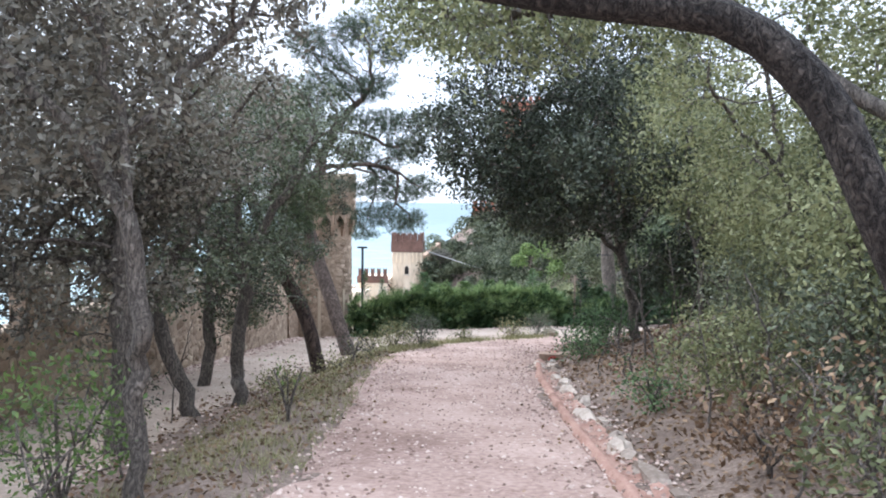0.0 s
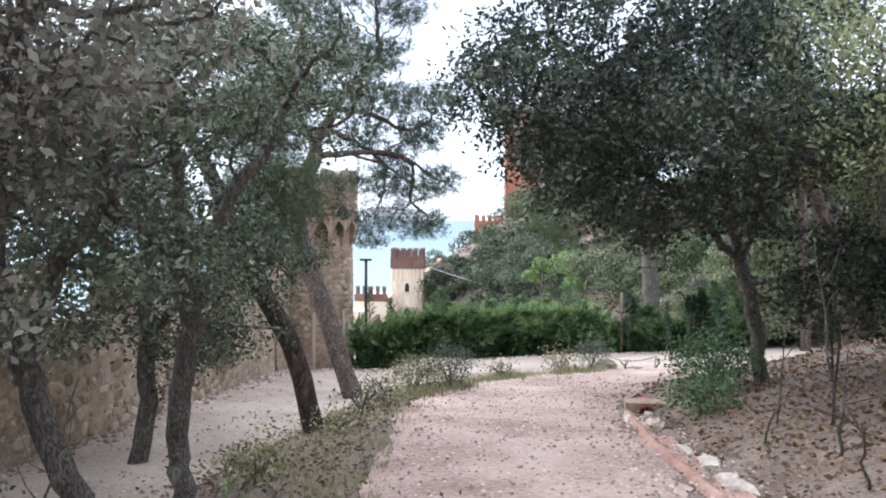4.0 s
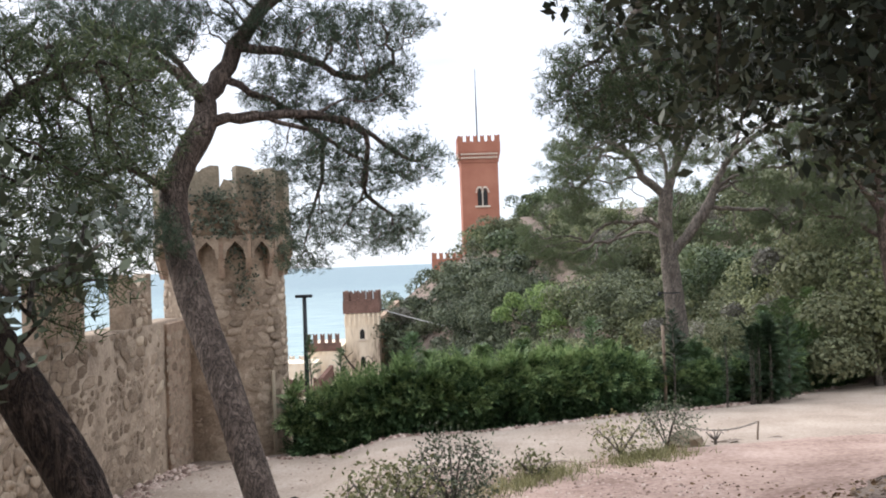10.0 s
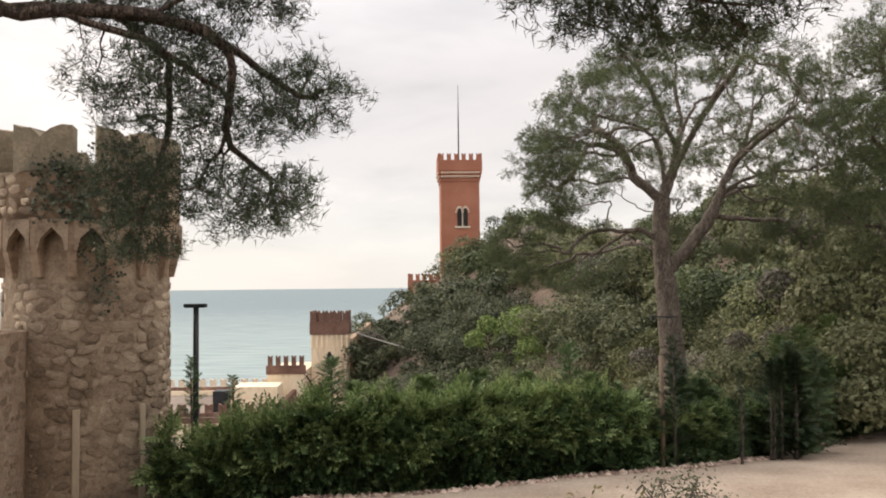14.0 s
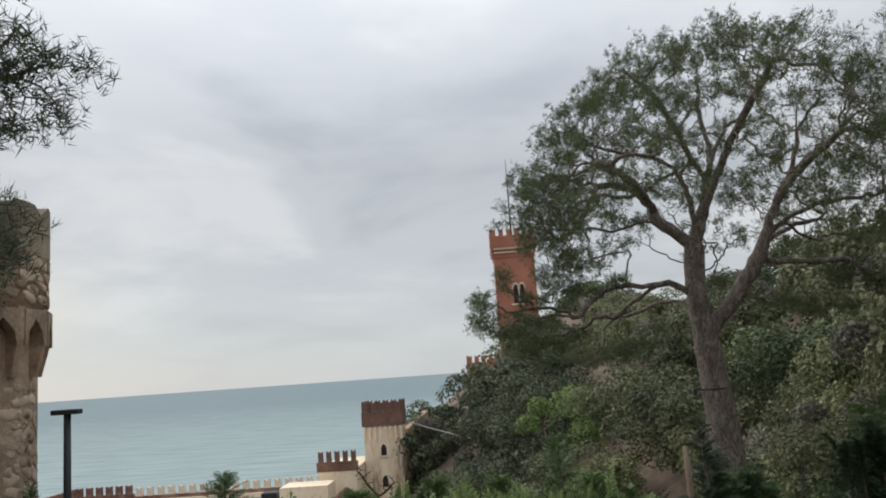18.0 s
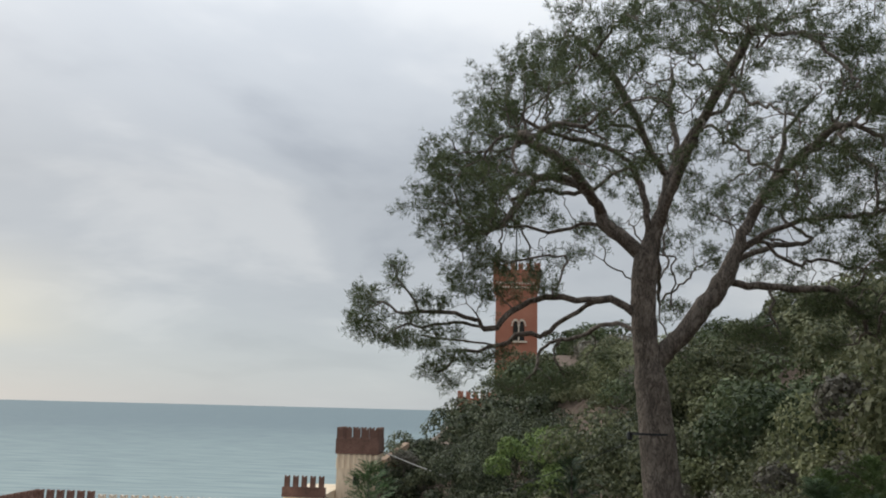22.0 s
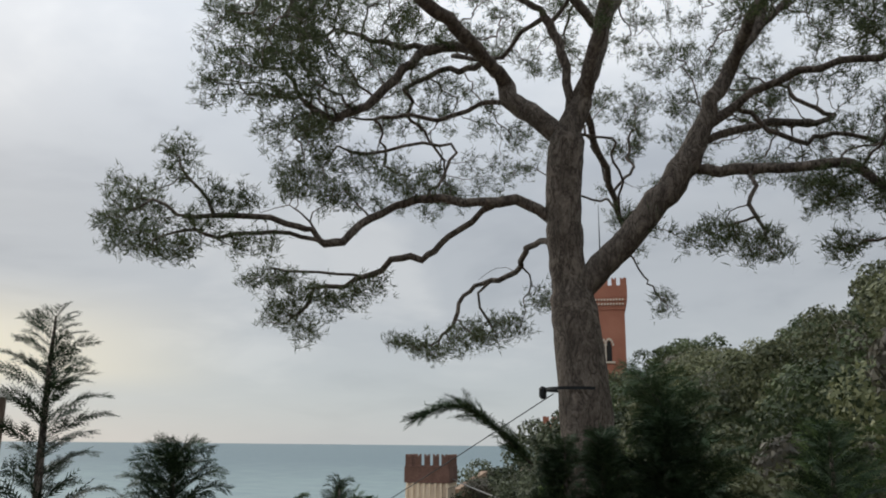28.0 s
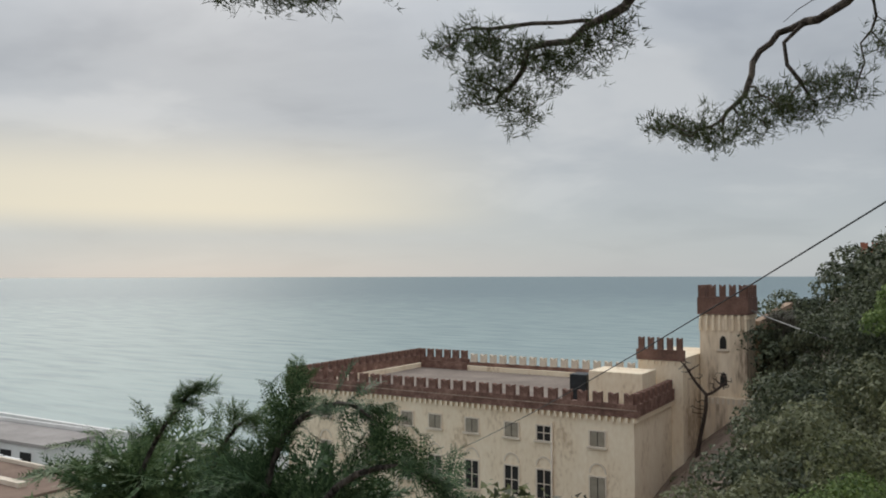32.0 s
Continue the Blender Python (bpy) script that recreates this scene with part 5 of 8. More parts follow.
# the pine on the bank whose crown hangs before the round tower
leaning_pine((-2.1, 18.8, -2.25), [
    [(-0.36, 0.90, -0.25), (-0.80, 1.40, 0.65), (-1.13, 1.80, 1.45), (-1.51, 2.20, 2.25), (-1.78, 2.50, 2.85), (-1.94, 2.70, 3.35), (-2.00, 2.80, 3.75), (-1.99, 2.85, 4.05), (-1.84, 2.95, 4.45), (-1.66, 3.10, 4.85), (-1.66, 3.30, 5.31)],
    [(-1.65, 3.30, 5.31), (-1.43, 3.40, 5.65), (-1.18, 3.50, 6.17), (-0.94, 3.60, 6.52), (-0.59, 3.60, 6.85), (-0.25, 3.70, 7.38)],
    [(-1.62, 3.10, 5.15), (-1.79, 2.88, 5.39), (-1.96, 2.66, 5.55), (-2.20, 2.44, 5.47), (-2.44, 2.22, 5.35), (-2.73, 2.00, 5.10)],
    [(-1.96, 2.70, 5.54), (-2.21, 2.47, 5.71), (-2.50, 2.25, 5.85), (-2.87, 2.03, 5.77), (-3.29, 1.80, 5.58)],
    [(-2.05, 2.50, 3.96), (-2.16, 2.32, 4.13), (-2.33, 2.15, 4.20), (-2.60, 1.98, 4.09), (-2.86, 1.80, 3.96)],
    [(-1.68, 3.30, 5.35), (-1.92, 3.12, 5.65), (-2.18, 2.95, 5.88), (-2.55, 2.77, 5.96), (-2.85, 2.60, 5.98)],
    [(-1.52, 3.00, 4.97), (-1.07, 3.14, 4.93), (-0.60, 3.29, 5.02), (-0.13, 3.43, 4.99), (0.35, 3.57, 4.87), (0.50, 3.71, 4.55), (0.39, 3.86, 3.97), (0.80, 4.00, 3.62)],
    [(-1.37, 3.30, 5.55), (-1.05, 3.52, 5.33), (-0.67, 3.74, 5.19), (-0.20, 3.96, 4.78), (-0.20, 4.18, 4.28), (-0.37, 4.40, 3.86)],
    [(-1.17, 3.40, 5.96), (-0.60, 3.45, 5.93), (-0.11, 3.50, 5.71), (0.38, 3.55, 5.54), (0.89, 3.60, 5.78)],
    [(-0.14, 3.50, 5.00), (0.21, 3.45, 5.27), (0.63, 3.40, 5.17)],
    [(-1.25, 3.10, 5.02), (-0.64, 3.24, 4.87), (-0.23, 3.38, 4.79), (0.13, 3.52, 4.54), (0.46, 3.66, 4.33), (0.38, 3.80, 3.82)],
    [(0.34, 3.80, 4.91), (0.84, 3.90, 4.56), (1.26, 4.00, 4.38)],
], [(160, (-0.37, 3.80, 4.33), (0.34, 0.34, 0.22)), (200, (0.31, 3.90, 4.23), (0.40, 0.40, 0.25)), (220, (1.05, 4.00, 4.44), (0.34, 0.34, 0.22)), (220, (0.79, 4.00, 3.44), (0.34, 0.34, 0.22)),
    (120, (0.20, 3.90, 3.63), (0.29, 0.29, 0.18)), (110, (-0.45, 4.20, 3.41), (0.29, 0.29, 0.18)), (70, (-0.58, 4.40, 3.01), (0.18, 0.18, 0.12)), (260, (0.06, 3.60, 6.23), (0.57, 0.57, 0.36)),
    (200, (0.63, 3.60, 5.54), (0.46, 0.46, 0.29)), (180, (0.91, 3.60, 6.29), (0.40, 0.40, 0.25)), (90, (-0.55, 3.60, 5.67), (0.34, 0.34, 0.22)), (110, (-0.68, 3.80, 5.29), (0.34, 0.34, 0.22)),
    (120, (0.08, 3.80, 4.92), (0.34, 0.34, 0.22)), (300, (-2.67, 2.10, 5.93), (0.69, 0.69, 0.43)), (180, (-2.43, 2.40, 5.01), (0.52, 0.52, 0.32)), (220, (-3.16, 2.00, 5.55), (0.57, 0.57, 0.36)),
    (150, (-2.84, 2.20, 4.25), (0.57, 0.57, 0.36)), (160, (-2.14, 2.80, 6.10), (0.46, 0.46, 0.29)), (260, (-0.59, 3.70, 7.31), (0.80, 0.80, 0.50)), (240, (-1.58, 3.20, 7.00), (0.69, 0.69, 0.43)),
    (160, (-2.52, 2.40, 5.72), (0.46, 0.46, 0.29)), (120, (-2.52, 2.20, 4.49), (0.40, 0.40, 0.25)), (160, (-2.51, 2.00, 3.68), (0.46, 0.46, 0.29)), (120, (-2.15, 2.10, 3.31), (0.34, 0.34, 0.22)),
    (160, (0.65, 3.80, 5.42), (0.40, 0.40, 0.25)), (140, (0.89, 4.00, 4.26), (0.34, 0.34, 0.22)), (90, (-0.01, 3.60, 4.59), (0.34, 0.34, 0.22)), (130, (0.49, 4.10, 3.45), (0.32, 0.32, 0.20)),
    (70, (-0.40, 4.10, 3.63), (0.29, 0.29, 0.18)),
    (240, (-1.51, 3.60, 7.81), (0.63, 0.63, 0.40)), (220, (-0.28, 3.60, 7.23), (0.57, 0.57, 0.36)), (180, (-2.34, 3.40, 6.59), (0.57, 0.57, 0.36)), (200, (0.15, 3.70, 8.31), (0.57, 0.57, 0.36)), (150, (-0.99, 3.50, 6.29), (0.46, 0.46, 0.29)), (240, (-2.02, 3.50, 8.48), (0.69, 0.69, 0.43)), (220, (-0.65, 3.60, 8.85), (0.69, 0.69, 0.43))], 31, 0.185,
    "leaning pine with dark plated bark on the grassy bank", M["grey_pine"], count_scale=3.4)

# its darker neighbour
leaning_pine((-2.5, 15.6, -1.95), [
    [(0.02, 0.0, -0.2), (-0.32, 0.10, 1.15), (-0.66, 0.05, 1.90), (-1.06, -0.05, 2.65), (-1.23, -0.20, 3.26), (-1.51, -0.25, 3.95), (-1.81, -0.30, 4.50), (-1.97, -0.30, 5.00), (-2.06, -0.30, 5.68)],
    [(-1.04, -0.20, 2.81), (-1.19, -0.30, 2.81), (-1.48, -0.40, 2.90), (-1.87, -0.50, 2.83), (-2.20, -0.60, 2.98)],
    [(-1.36, -0.20, 3.51), (-1.13, 0.07, 3.47), (-0.75, 0.33, 3.76), (-0.48, 0.60, 3.99)],
    [(-1.62, -0.20, 4.08), (-1.29, -0.07, 4.55), (-0.81, 0.07, 4.84), (-0.45, 0.20, 5.07)],
    [(-1.84, -0.30, 4.50), (-2.25, -0.50, 4.65), (-2.52, -0.70, 4.84)],
    [(-1.97, -0.30, 5.00), (-1.43, -0.05, 5.51), (-0.99, 0.20, 5.85)],
    [(-1.77, -0.60, 2.80), (-1.63, -0.57, 2.37), (-1.54, -0.53, 1.94), (-1.75, -0.50, 1.55)],
], [(160, (-0.61, 0.60, 3.85), (0.46, 0.46, 0.30)), (120, (-1.01, 0.30, 3.55), (0.40, 0.40, 0.26)), (220, (-0.54, 0.30, 5.03), (0.57, 0.57, 0.38)), (180, (-1.11, 0.00, 4.57), (0.52, 0.52, 0.34)),
    (200, (-2.52, -0.70, 4.84), (0.57, 0.57, 0.38)), (120, (-2.20, -0.60, 4.44), (0.46, 0.46, 0.30)), (300, (-1.19, 0.20, 5.78), (0.69, 0.69, 0.45)), (260, (-1.97, -0.30, 5.81), (0.69, 0.69, 0.45)),
    (160, (-2.70, -0.60, 3.71), (0.52, 0.52, 0.34)), (110, (-0.97, -0.20, 3.07), (0.34, 0.34, 0.22)), (90, (-1.37, -0.50, 2.81), (0.34, 0.34, 0.22)), (120, (-2.15, -0.70, 3.10), (0.40, 0.40, 0.26)),
    (80, (-0.61, -0.10, 2.62), (0.29, 0.29, 0.19)), (40, (-1.56, -0.50, 2.31), (0.23, 0.23, 0.15)), (40, (-1.43, -0.50, 1.31), (0.18, 0.18, 0.12)), (120, (-2.11, -0.40, 3.42), (0.46, 0.46, 0.30)),
    (110, (-0.85, 0.55, 3.25), (0.42, 0.42, 0.30)), (80, (-0.40, 0.60, 3.40), (0.36, 0.36, 0.24)), (90, (-1.05, 0.45, 2.85), (0.36, 0.36, 0.26))],
    32, 0.145, "dark leaning pine with deeply furrowed bark on the bank", M["pine_leaf"], count_scale=3.6, bark=M["dark_pine_bark"])

# roadside pine whose low bough hangs over the road
leaning_pine((4.9, 20.0, -1.9), [
    [(2.6, 0.4, -0.8), (2.4, 0.4, 1.5), (2.0, 0.3, 3.0), (1.0, 0.2, 4.6), (-0.6, 0.2, 6.0)],
    [(0.6, 0.2, 5.1), (-1.2, 0.1, 6.0), (-2.3, 0.1, 6.3), (-3.0, 0.1, 5.7), (-3.4, 0.1, 4.9)],
    [(-0.5, 0.2, 5.4), (0.4, 1.2, 6.2), (1.2, 2.0, 6.5)],
], [(1100, (-3.1, 0.1, 4.6), (1.15, 1.0, 0.85)), (480, (-1.6, 0.1, 5.2), (1.3, 1.2, 0.9)), (380, (-0.6, 0.3, 6.6), (1.7, 1.6, 0.9)), (300, (1.0, 1.8, 6.6), (1.4, 1.4, 0.8))],
    33, 0.17, "roadside pine with a low hanging bough", M["pine_leaf"])


def oak(base, limbs, blobs, seed, radius, label, leaf, leaf_size=0.072, leaves=34, bark=None, name="holm_oak", droop=0.0, kill=0.26):
    rng = np.random.default_rng(seed)
    sk = Skeleton(0.22)
    for L in limbs:
        sk.limb(*[(base[0] + a, base[1] + b, base[2] + c) for a, b, c in L], wiggle=0.03, rng=rng)
    A = []
    for n, (a, b, c), r in blobs:
        # leaves stand in clumps with gaps between
        hubs = blob_points(rng, max(3, int(n / 7.5)), (base[0] + a, base[1] + b, base[2] + c), r, 0.2)
        A.append(np.repeat(hubs, 10, 0) + rng.normal(size=(len(hubs) * 10, 3)) * [0.17, 0.17, 0.12])
    return make_tree(name, label, sk, np.concatenate(A), rng, radius, bark or M["oak_bark"], leaf, kind="leaf", leaf_size=leaf_size, leaves=leaves, step=0.19, kill=kill,
                     reach=1.8, droop=droop, spread=0.72, power=2.2, aspect=0.5)


# overhanging oak on the right bank
oak((4.1, 16.0, -1.4), [
    [(0, 0, -0.2), (-0.15, 0, 1.0), (-0.4, 0, 2.2), (-0.7, -0.1, 3.4), (-1.1, -0.3, 4.6)],
    [(-0.35, 0, 2.0), (-1.3, -0.4, 2.9), (-2.3, -0.7, 3.6), (-3.4, -1.0, 4.0), (-4.2, -1.2, 4.2)],
    [(-0.4, 0, 2.4), (0.5, 0.1, 3.4), (1.2, 0.2, 4.4)],
    [(-0.7, -0.1, 3.4), (-1.9, 0.0, 4.5), (-3.0, 0.1, 5.2)],
    [(-0.3, 0, 2.2), (-0.6, -1.2, 3.0), (-1.0, -2.2, 3.6)],
    [(-0.2, 0, 1.7), (0.4, -0.8, 2.1), (0.3, -1.7, 1.9)],
], [(480, (-2.5, -0.8, 3.7), (1.3, 1.3, 0.8)), (420, (-3.8, -1.1, 4.4), (1.0, 1.1, 0.7)), (520, (-2.6, -0.1, 5.2), (1.8, 1.5, 1.0)), (460, (-0.9, -2.0, 3.9), (1.5, 1.3, 1.0)), (120, (0.9, 0.2, 4.4), (1.6, 1.4, 1.1)),
    (160, (-1.1, -0.6, 2.8), (1.1, 1.0, 0.5)), (260, (0.4, -1.6, 2.0), (0.9, 0.9, 0.7)), (380, (-0.8, -0.6, 5.4), (1.7, 1.6, 0.8)), (420, (-2.0, 0.0, 6.6), (1.9, 1.6, 0.8)), (160, (0.8, 0.0, 6.2), (1.5, 1.5, 0.9)),
    (320, (-2.1, -0.6, 2.95), (0.9, 0.9, 0.5)), (60, (-1.2, -0.3, 2.85), (0.8, 0.8, 0.4)), (260, (-3.0, -0.7, 3.4), (0.8, 0.9, 0.5))],
    41, 0.11, "dark holm oak leaning over the gravel path", M["oak_leaf"], leaf_size=0.085, leaves=40)

# oaks and scrub on the left of the path
oak((-1.9, 5.0, -0.45), [
    [(0, 0, -0.2), (0.02, 0.0, 0.8), (0.05, 0.0, 1.4), (-0.05, 0.0, 2.6), (-0.3, 0.1, 3.6)],
    [(-0.15, 0.25, 2.2), (-0.7, 0.1, 3.0), (-1.3, 0.0, 3.6)],
    [(-0.2, 0.3, 2.7), (0.3, 0.8, 3.4), (0.7, 1.1, 4.0)],
], [(420, (-0.9, 0.2, 3.6), (1.4, 1.4, 1.2)), (260, (0.3, 1.0, 4.2), (1.0, 1.2, 0.8)), (130, (-1.9, 0.6, 2.6), (1.0, 1.0, 0.7)), (300, (-1.5, 0.6, 4.3), (1.2, 1.2, 0.7)), (260, (-0.4, 0.4, 4.7), (1.3, 1.2, 0.6))],
    51, 0.075, "slender holm oak with grey stem beside the path", M["brown_leaf"], leaves=36)
oak((-3.25, 7.7, -1.0), [
    [(0, 0, -0.2), (0.08, 0.0, 1.3), (0.08, 0.0, 2.6), (-0.1, 0.0, 3.5)],
    [(-0.6, 0.3, 1.8), (0.1, 0.6, 2.8), (0.5, 0.9, 3.6)],
], [(420, (-0.8, 0.5, 3.4), (1.6, 1.5, 1.3)), (380, (-1.0, 0.3, 4.6), (1.6, 1.4, 0.7)), (380, (0.4, 0.8, 3.7), (1.3, 1.3, 1.0)), (260, (-1.3, 0.2, 2.2), (1.0, 1.0, 0.7)), (260, (-0.7, 0.5, 2.0), (1.2, 1.1, 0.7)), (300, (0.2, 0.3, 4.6), (1.4, 1.2, 0.7))],
    52, 0.13, "leaning dark oak among the scrub on the bank", M["brown_leaf"], leaves=36)
oak((-3.25, 10.3, -1.4), [
    [(0, 0, -0.2), (-0.4, 0.0, 0.9), (-0.8, 0.1, 2.0), (-1.0, 0.2, 3.4)],
    [(-0.7, 0.1, 1.8), (-0.1, 0.4, 2.9), (0.2, 0.6, 3.6)],
], [(420, (-0.9, 0.3, 3.5), (1.6, 1.5, 1.2)), (330, (0.2, 0.5, 3.9), (1.2, 1.2, 1.0)), (110, (-1.6, 0.2, 2.6), (0.9, 0.9, 0.6)), (260, (-1.0, 0.3, 2.1), (1.1, 1.1, 0.7)), (160, (0.1, 0.4, 2.4), (0.9, 0.9, 0.6))],
    53, 0.12, "small leaning holm oak between road and path", M["grey_oak"], leaves=30)
oak((-2.95, 11.4, -1.45), [
    [(0, 0, -0.2), (-0.1, 0.1, 0.6), (0.0, 0.1, 1.5), (-0.05, 0.2, 2.6), (-0.2, 0.2, 3.8)],
    [(-0.05, 0.2, 2.2), (-0.8, 0.1, 3.0), (-1.4, 0.0, 3.3)],
    [(0.0, 0.2, 2.4), (0.6, 0.4, 3.3), (0.9, 0.6, 4.0)],
], [(400, (-0.9, 0.2, 3.4), (1.4, 1.3, 1.1)), (380, (0.5, 0.4, 4.2), (1.4, 1.3, 1.0)), (180, (0.3, 0.2, 1.9), (0.6, 0.5, 0.5))],
    54, 0.105, "knobbly-barked oak at the edge of the bank", M["grey_oak"], leaf_size=0.055, leaves=40)
# leafy oak between the road and the wall
oak((-4.3, 13.4, -1.75), [
    [(0, 0, -0.2), (0.15, 0.1, 1.2), (0.1, 0.2, 2.4), (-0.2, 0.2, 3.6)],
    [(0.15, 0.15, 1.6), (0.8, 0.5, 2.4), (1.2, 0.8, 2.7)],
    [(0.1, 0.2, 2.2), (-0.7, 0.1, 2.9), (-1.3, 0.0, 3.2)],
], [(420, (0.8, 0.6, 2.6), (0.9, 1.2, 0.8)), (480, (-0.5, 0.2, 3.6), (1.5, 1.4, 1.0)), (180, (-1.3, 0.2, 2.8), (1.0, 1.1, 0.6)), (260, (0.0, 0.2, 2.0), (1.3, 1.1, 0.7)), (90, (0.5, 0.4, 1.7), (0.5, 0.6, 0.35))],
    55, 0.10, "leafy young oak by the stone wall", M["grey_oak"], leaves=30)
oak((-5.0, 7.5, -1.3), [
    [(0, 0, -0.2), (0.1, 0.1, 1.4), (0.2, 0.2, 2.8), (0.3, 0.3, 4.0)],
    [(0.15, 0.15, 1.8), (0.9, 0.6, 2.8), (1.4, 1.0, 3.5)],
    [(0.15, 0.15, 1.9), (-0.6, -0.3, 2.9), (-1.0, -0.6, 3.6)],
], [(520, (1.0, 0.8, 3.4), (1.5, 1.6, 1.1)), (480, (0.0, 0.0, 4.3), (1.8, 1.6, 1.0)), (240, (-0.6, 0.4, 2.8), (1.1, 1.2, 0.7)), (240, (0.3, -0.6, 1.9), (0.9, 0.9, 0.7))],
    56, 0.10, "shadowy oak beside the road", M["brown_leaf"], leaves=34)
# right bank
oak((5.0, 9.5, 0.3), [
    [(0, 0, -0.2), (-0.2, 0, 1.0), (-0.5, 0.1, 2.3), (-0.7, 0.2, 3.6)],
    [(-0.3, 0, 1.6), (0.5, 0.3, 2.6), (0.9, 0.5, 3.4)],
    [(-0.4, 0.1, 1.9), (-1.2, -0.4, 2.5), (-1.6, -0.7, 2.9)],
], [(480, (-0.7, 0.2, 3.2), (1.6, 1.9, 1.5)), (420, (0.9, 0.5, 3.0), (1.5, 1.8, 1.5)), (300, (-0.9, -0.3, 1.7), (1.1, 1.5, 0.8))],
    61, 0.06, "dense olive-green oak scrub on the bank", M["olive_leaf"], leaves=30)
oak((4.6, 13.0, -0.4), [
    [(0, 0, -0.2), (-0.1, 0.1, 1.0), (-0.3, 0.2, 2.2), (-0.3, 0.3, 3.4)],
    [(-0.2, 0.1, 1.5), (0.6, 0.2, 2.4), (1.0, 0.3, 3.2)],
], [(420, (-0.3, 0.2, 3.2), (1.4, 1.4, 1.3)), (380, (0.9, 0.3, 2.6), (1.3, 1.4, 1.3))],
    62, 0.045, "bushy evergreen oak on the bank", M["olive_leaf"], leaves=30)


# ---- hedge ----
def sprays(C, D, size, rng, pairs=4):
    """Feathery flat sprays: a rib with leaflets on both sides: places and triangles."""
    n = len(C)
    d = unit(D + 0.45 * rng.normal(size=(n, 3)))
    s = unit(np.cross(d, rng.normal(size=(n, 3))))
    ln = np.reshape(size, (-1, 1)) * (0.6 + 0.8 * rng.random((n, 1)))
    tris = []
    for k in range(pairs):
        u = (k + 0.3) / pairs
        for sg in (-1, 1):
            b = C + d * ln * u
            out = unit(d * 0.75 + s * sg)
            tip = b + out * ln * (0.5 - 0.3 * u)
            tris.append(np.stack([b - d * ln * 0.25 / pairs, tip, b + d * ln * 0.75 / pairs + out * ln * 0.16], 1))
    tris.append(np.stack([C - s * ln * 0.03, C + s * ln * 0.03, C + d * ln * 1.1], 1))
    V = np.stack(tris, 1).reshape(-1, 3)
    return V, np.arange(len(V)).reshape(-1, 3)


def hedge(name, label, x0, x1, high, seed, per_metre, wide=0.55, leaf=None, tuft=0.2):
    rng = np.random.default_rng(seed)
    top = thing(name, label, "hedge", (x0, float(hedge_y(x0)), float(height(x0, hedge_y(x0)))))
    org = np.array(top.location)
    xs = np.arange(x0, x1 + 0.01, 0.4)
    Y = hedge_y(xs) + 0.55
    B = height(xs, hedge_y(xs) - 0.1)
    hh = high(xs) if callable(high) else np.full(len(xs), high)
    # sheet behind the sprays, painted near-black as the shade in their gaps
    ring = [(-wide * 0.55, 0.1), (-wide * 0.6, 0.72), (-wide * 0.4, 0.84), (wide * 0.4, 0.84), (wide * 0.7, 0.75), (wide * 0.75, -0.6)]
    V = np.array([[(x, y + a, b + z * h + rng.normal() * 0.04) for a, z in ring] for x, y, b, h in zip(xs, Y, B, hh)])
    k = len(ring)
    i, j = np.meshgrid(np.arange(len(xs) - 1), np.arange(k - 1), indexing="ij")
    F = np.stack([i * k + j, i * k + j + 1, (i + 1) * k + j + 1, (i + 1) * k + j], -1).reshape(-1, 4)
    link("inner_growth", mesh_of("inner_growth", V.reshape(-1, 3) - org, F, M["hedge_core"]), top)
    def height_at(x):
        return np.interp(x, xs, hh)

    def face(n, low, high_v, out):
        """Places on the front and over the top of the hedge, in clumps, with the way that the sprays point."""
        m = max(1, n // 7)
        x = np.repeat(x0 + (x1 - x0) * rng.random(m), 7)
        v = np.repeat(low + (high_v - low) * rng.random(m), 7)
        x, v = x + rng.normal(size=len(x)) * 0.07, v + rng.normal(size=len(x)) * 0.05
        bulge = np.array([noise.noise((a * 1.6, b * 2.4, seed)) for a, b in zip(x, v)])
        lift = np.array([noise.noise((a * 2.1, 5.5, seed)) for a in x])
        over = np.clip(v - 0.85, 0, 1)
        off = -wide * (out + 0.14 * rng.random(len(x))) - 0.2 * bulge + over * 2.2 * wide * rng.random(len(x))
        z = height(x, hedge_y(x) - 0.1) + np.maximum(v, 0.02) * height_at(x) * (1 + 0.12 * lift)
        D = np.stack([rng.normal(size=len(x)) * 0.5, -0.9 + 1.2 * over, 0.25 + 1.4 * over + 0.3 * rng.normal(size=len(x))], 1)
        return np.stack([x, hedge_y(x) + 0.55 + off, z], 1), D

    C, D = face(int((x1 - x0) * per_metre), 0.0, 1.02, 0.84)
    near = (C[:, 0] > 3.8) & (C[:, 0] < 8)
    V, F = sprays(C, D, np.where(near, tuft * 0.6, tuft), rng, 6)
    link("foliage", mesh_of("foliage", V - org, F, leaf or M["hedge_leaf"]), top)
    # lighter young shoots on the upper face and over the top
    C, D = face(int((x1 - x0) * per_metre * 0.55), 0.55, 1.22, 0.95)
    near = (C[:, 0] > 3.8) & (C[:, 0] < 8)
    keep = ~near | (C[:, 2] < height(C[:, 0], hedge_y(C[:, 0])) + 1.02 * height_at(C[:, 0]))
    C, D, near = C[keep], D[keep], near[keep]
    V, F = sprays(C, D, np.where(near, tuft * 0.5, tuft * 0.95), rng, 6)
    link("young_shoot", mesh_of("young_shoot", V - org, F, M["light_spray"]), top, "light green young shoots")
    return top


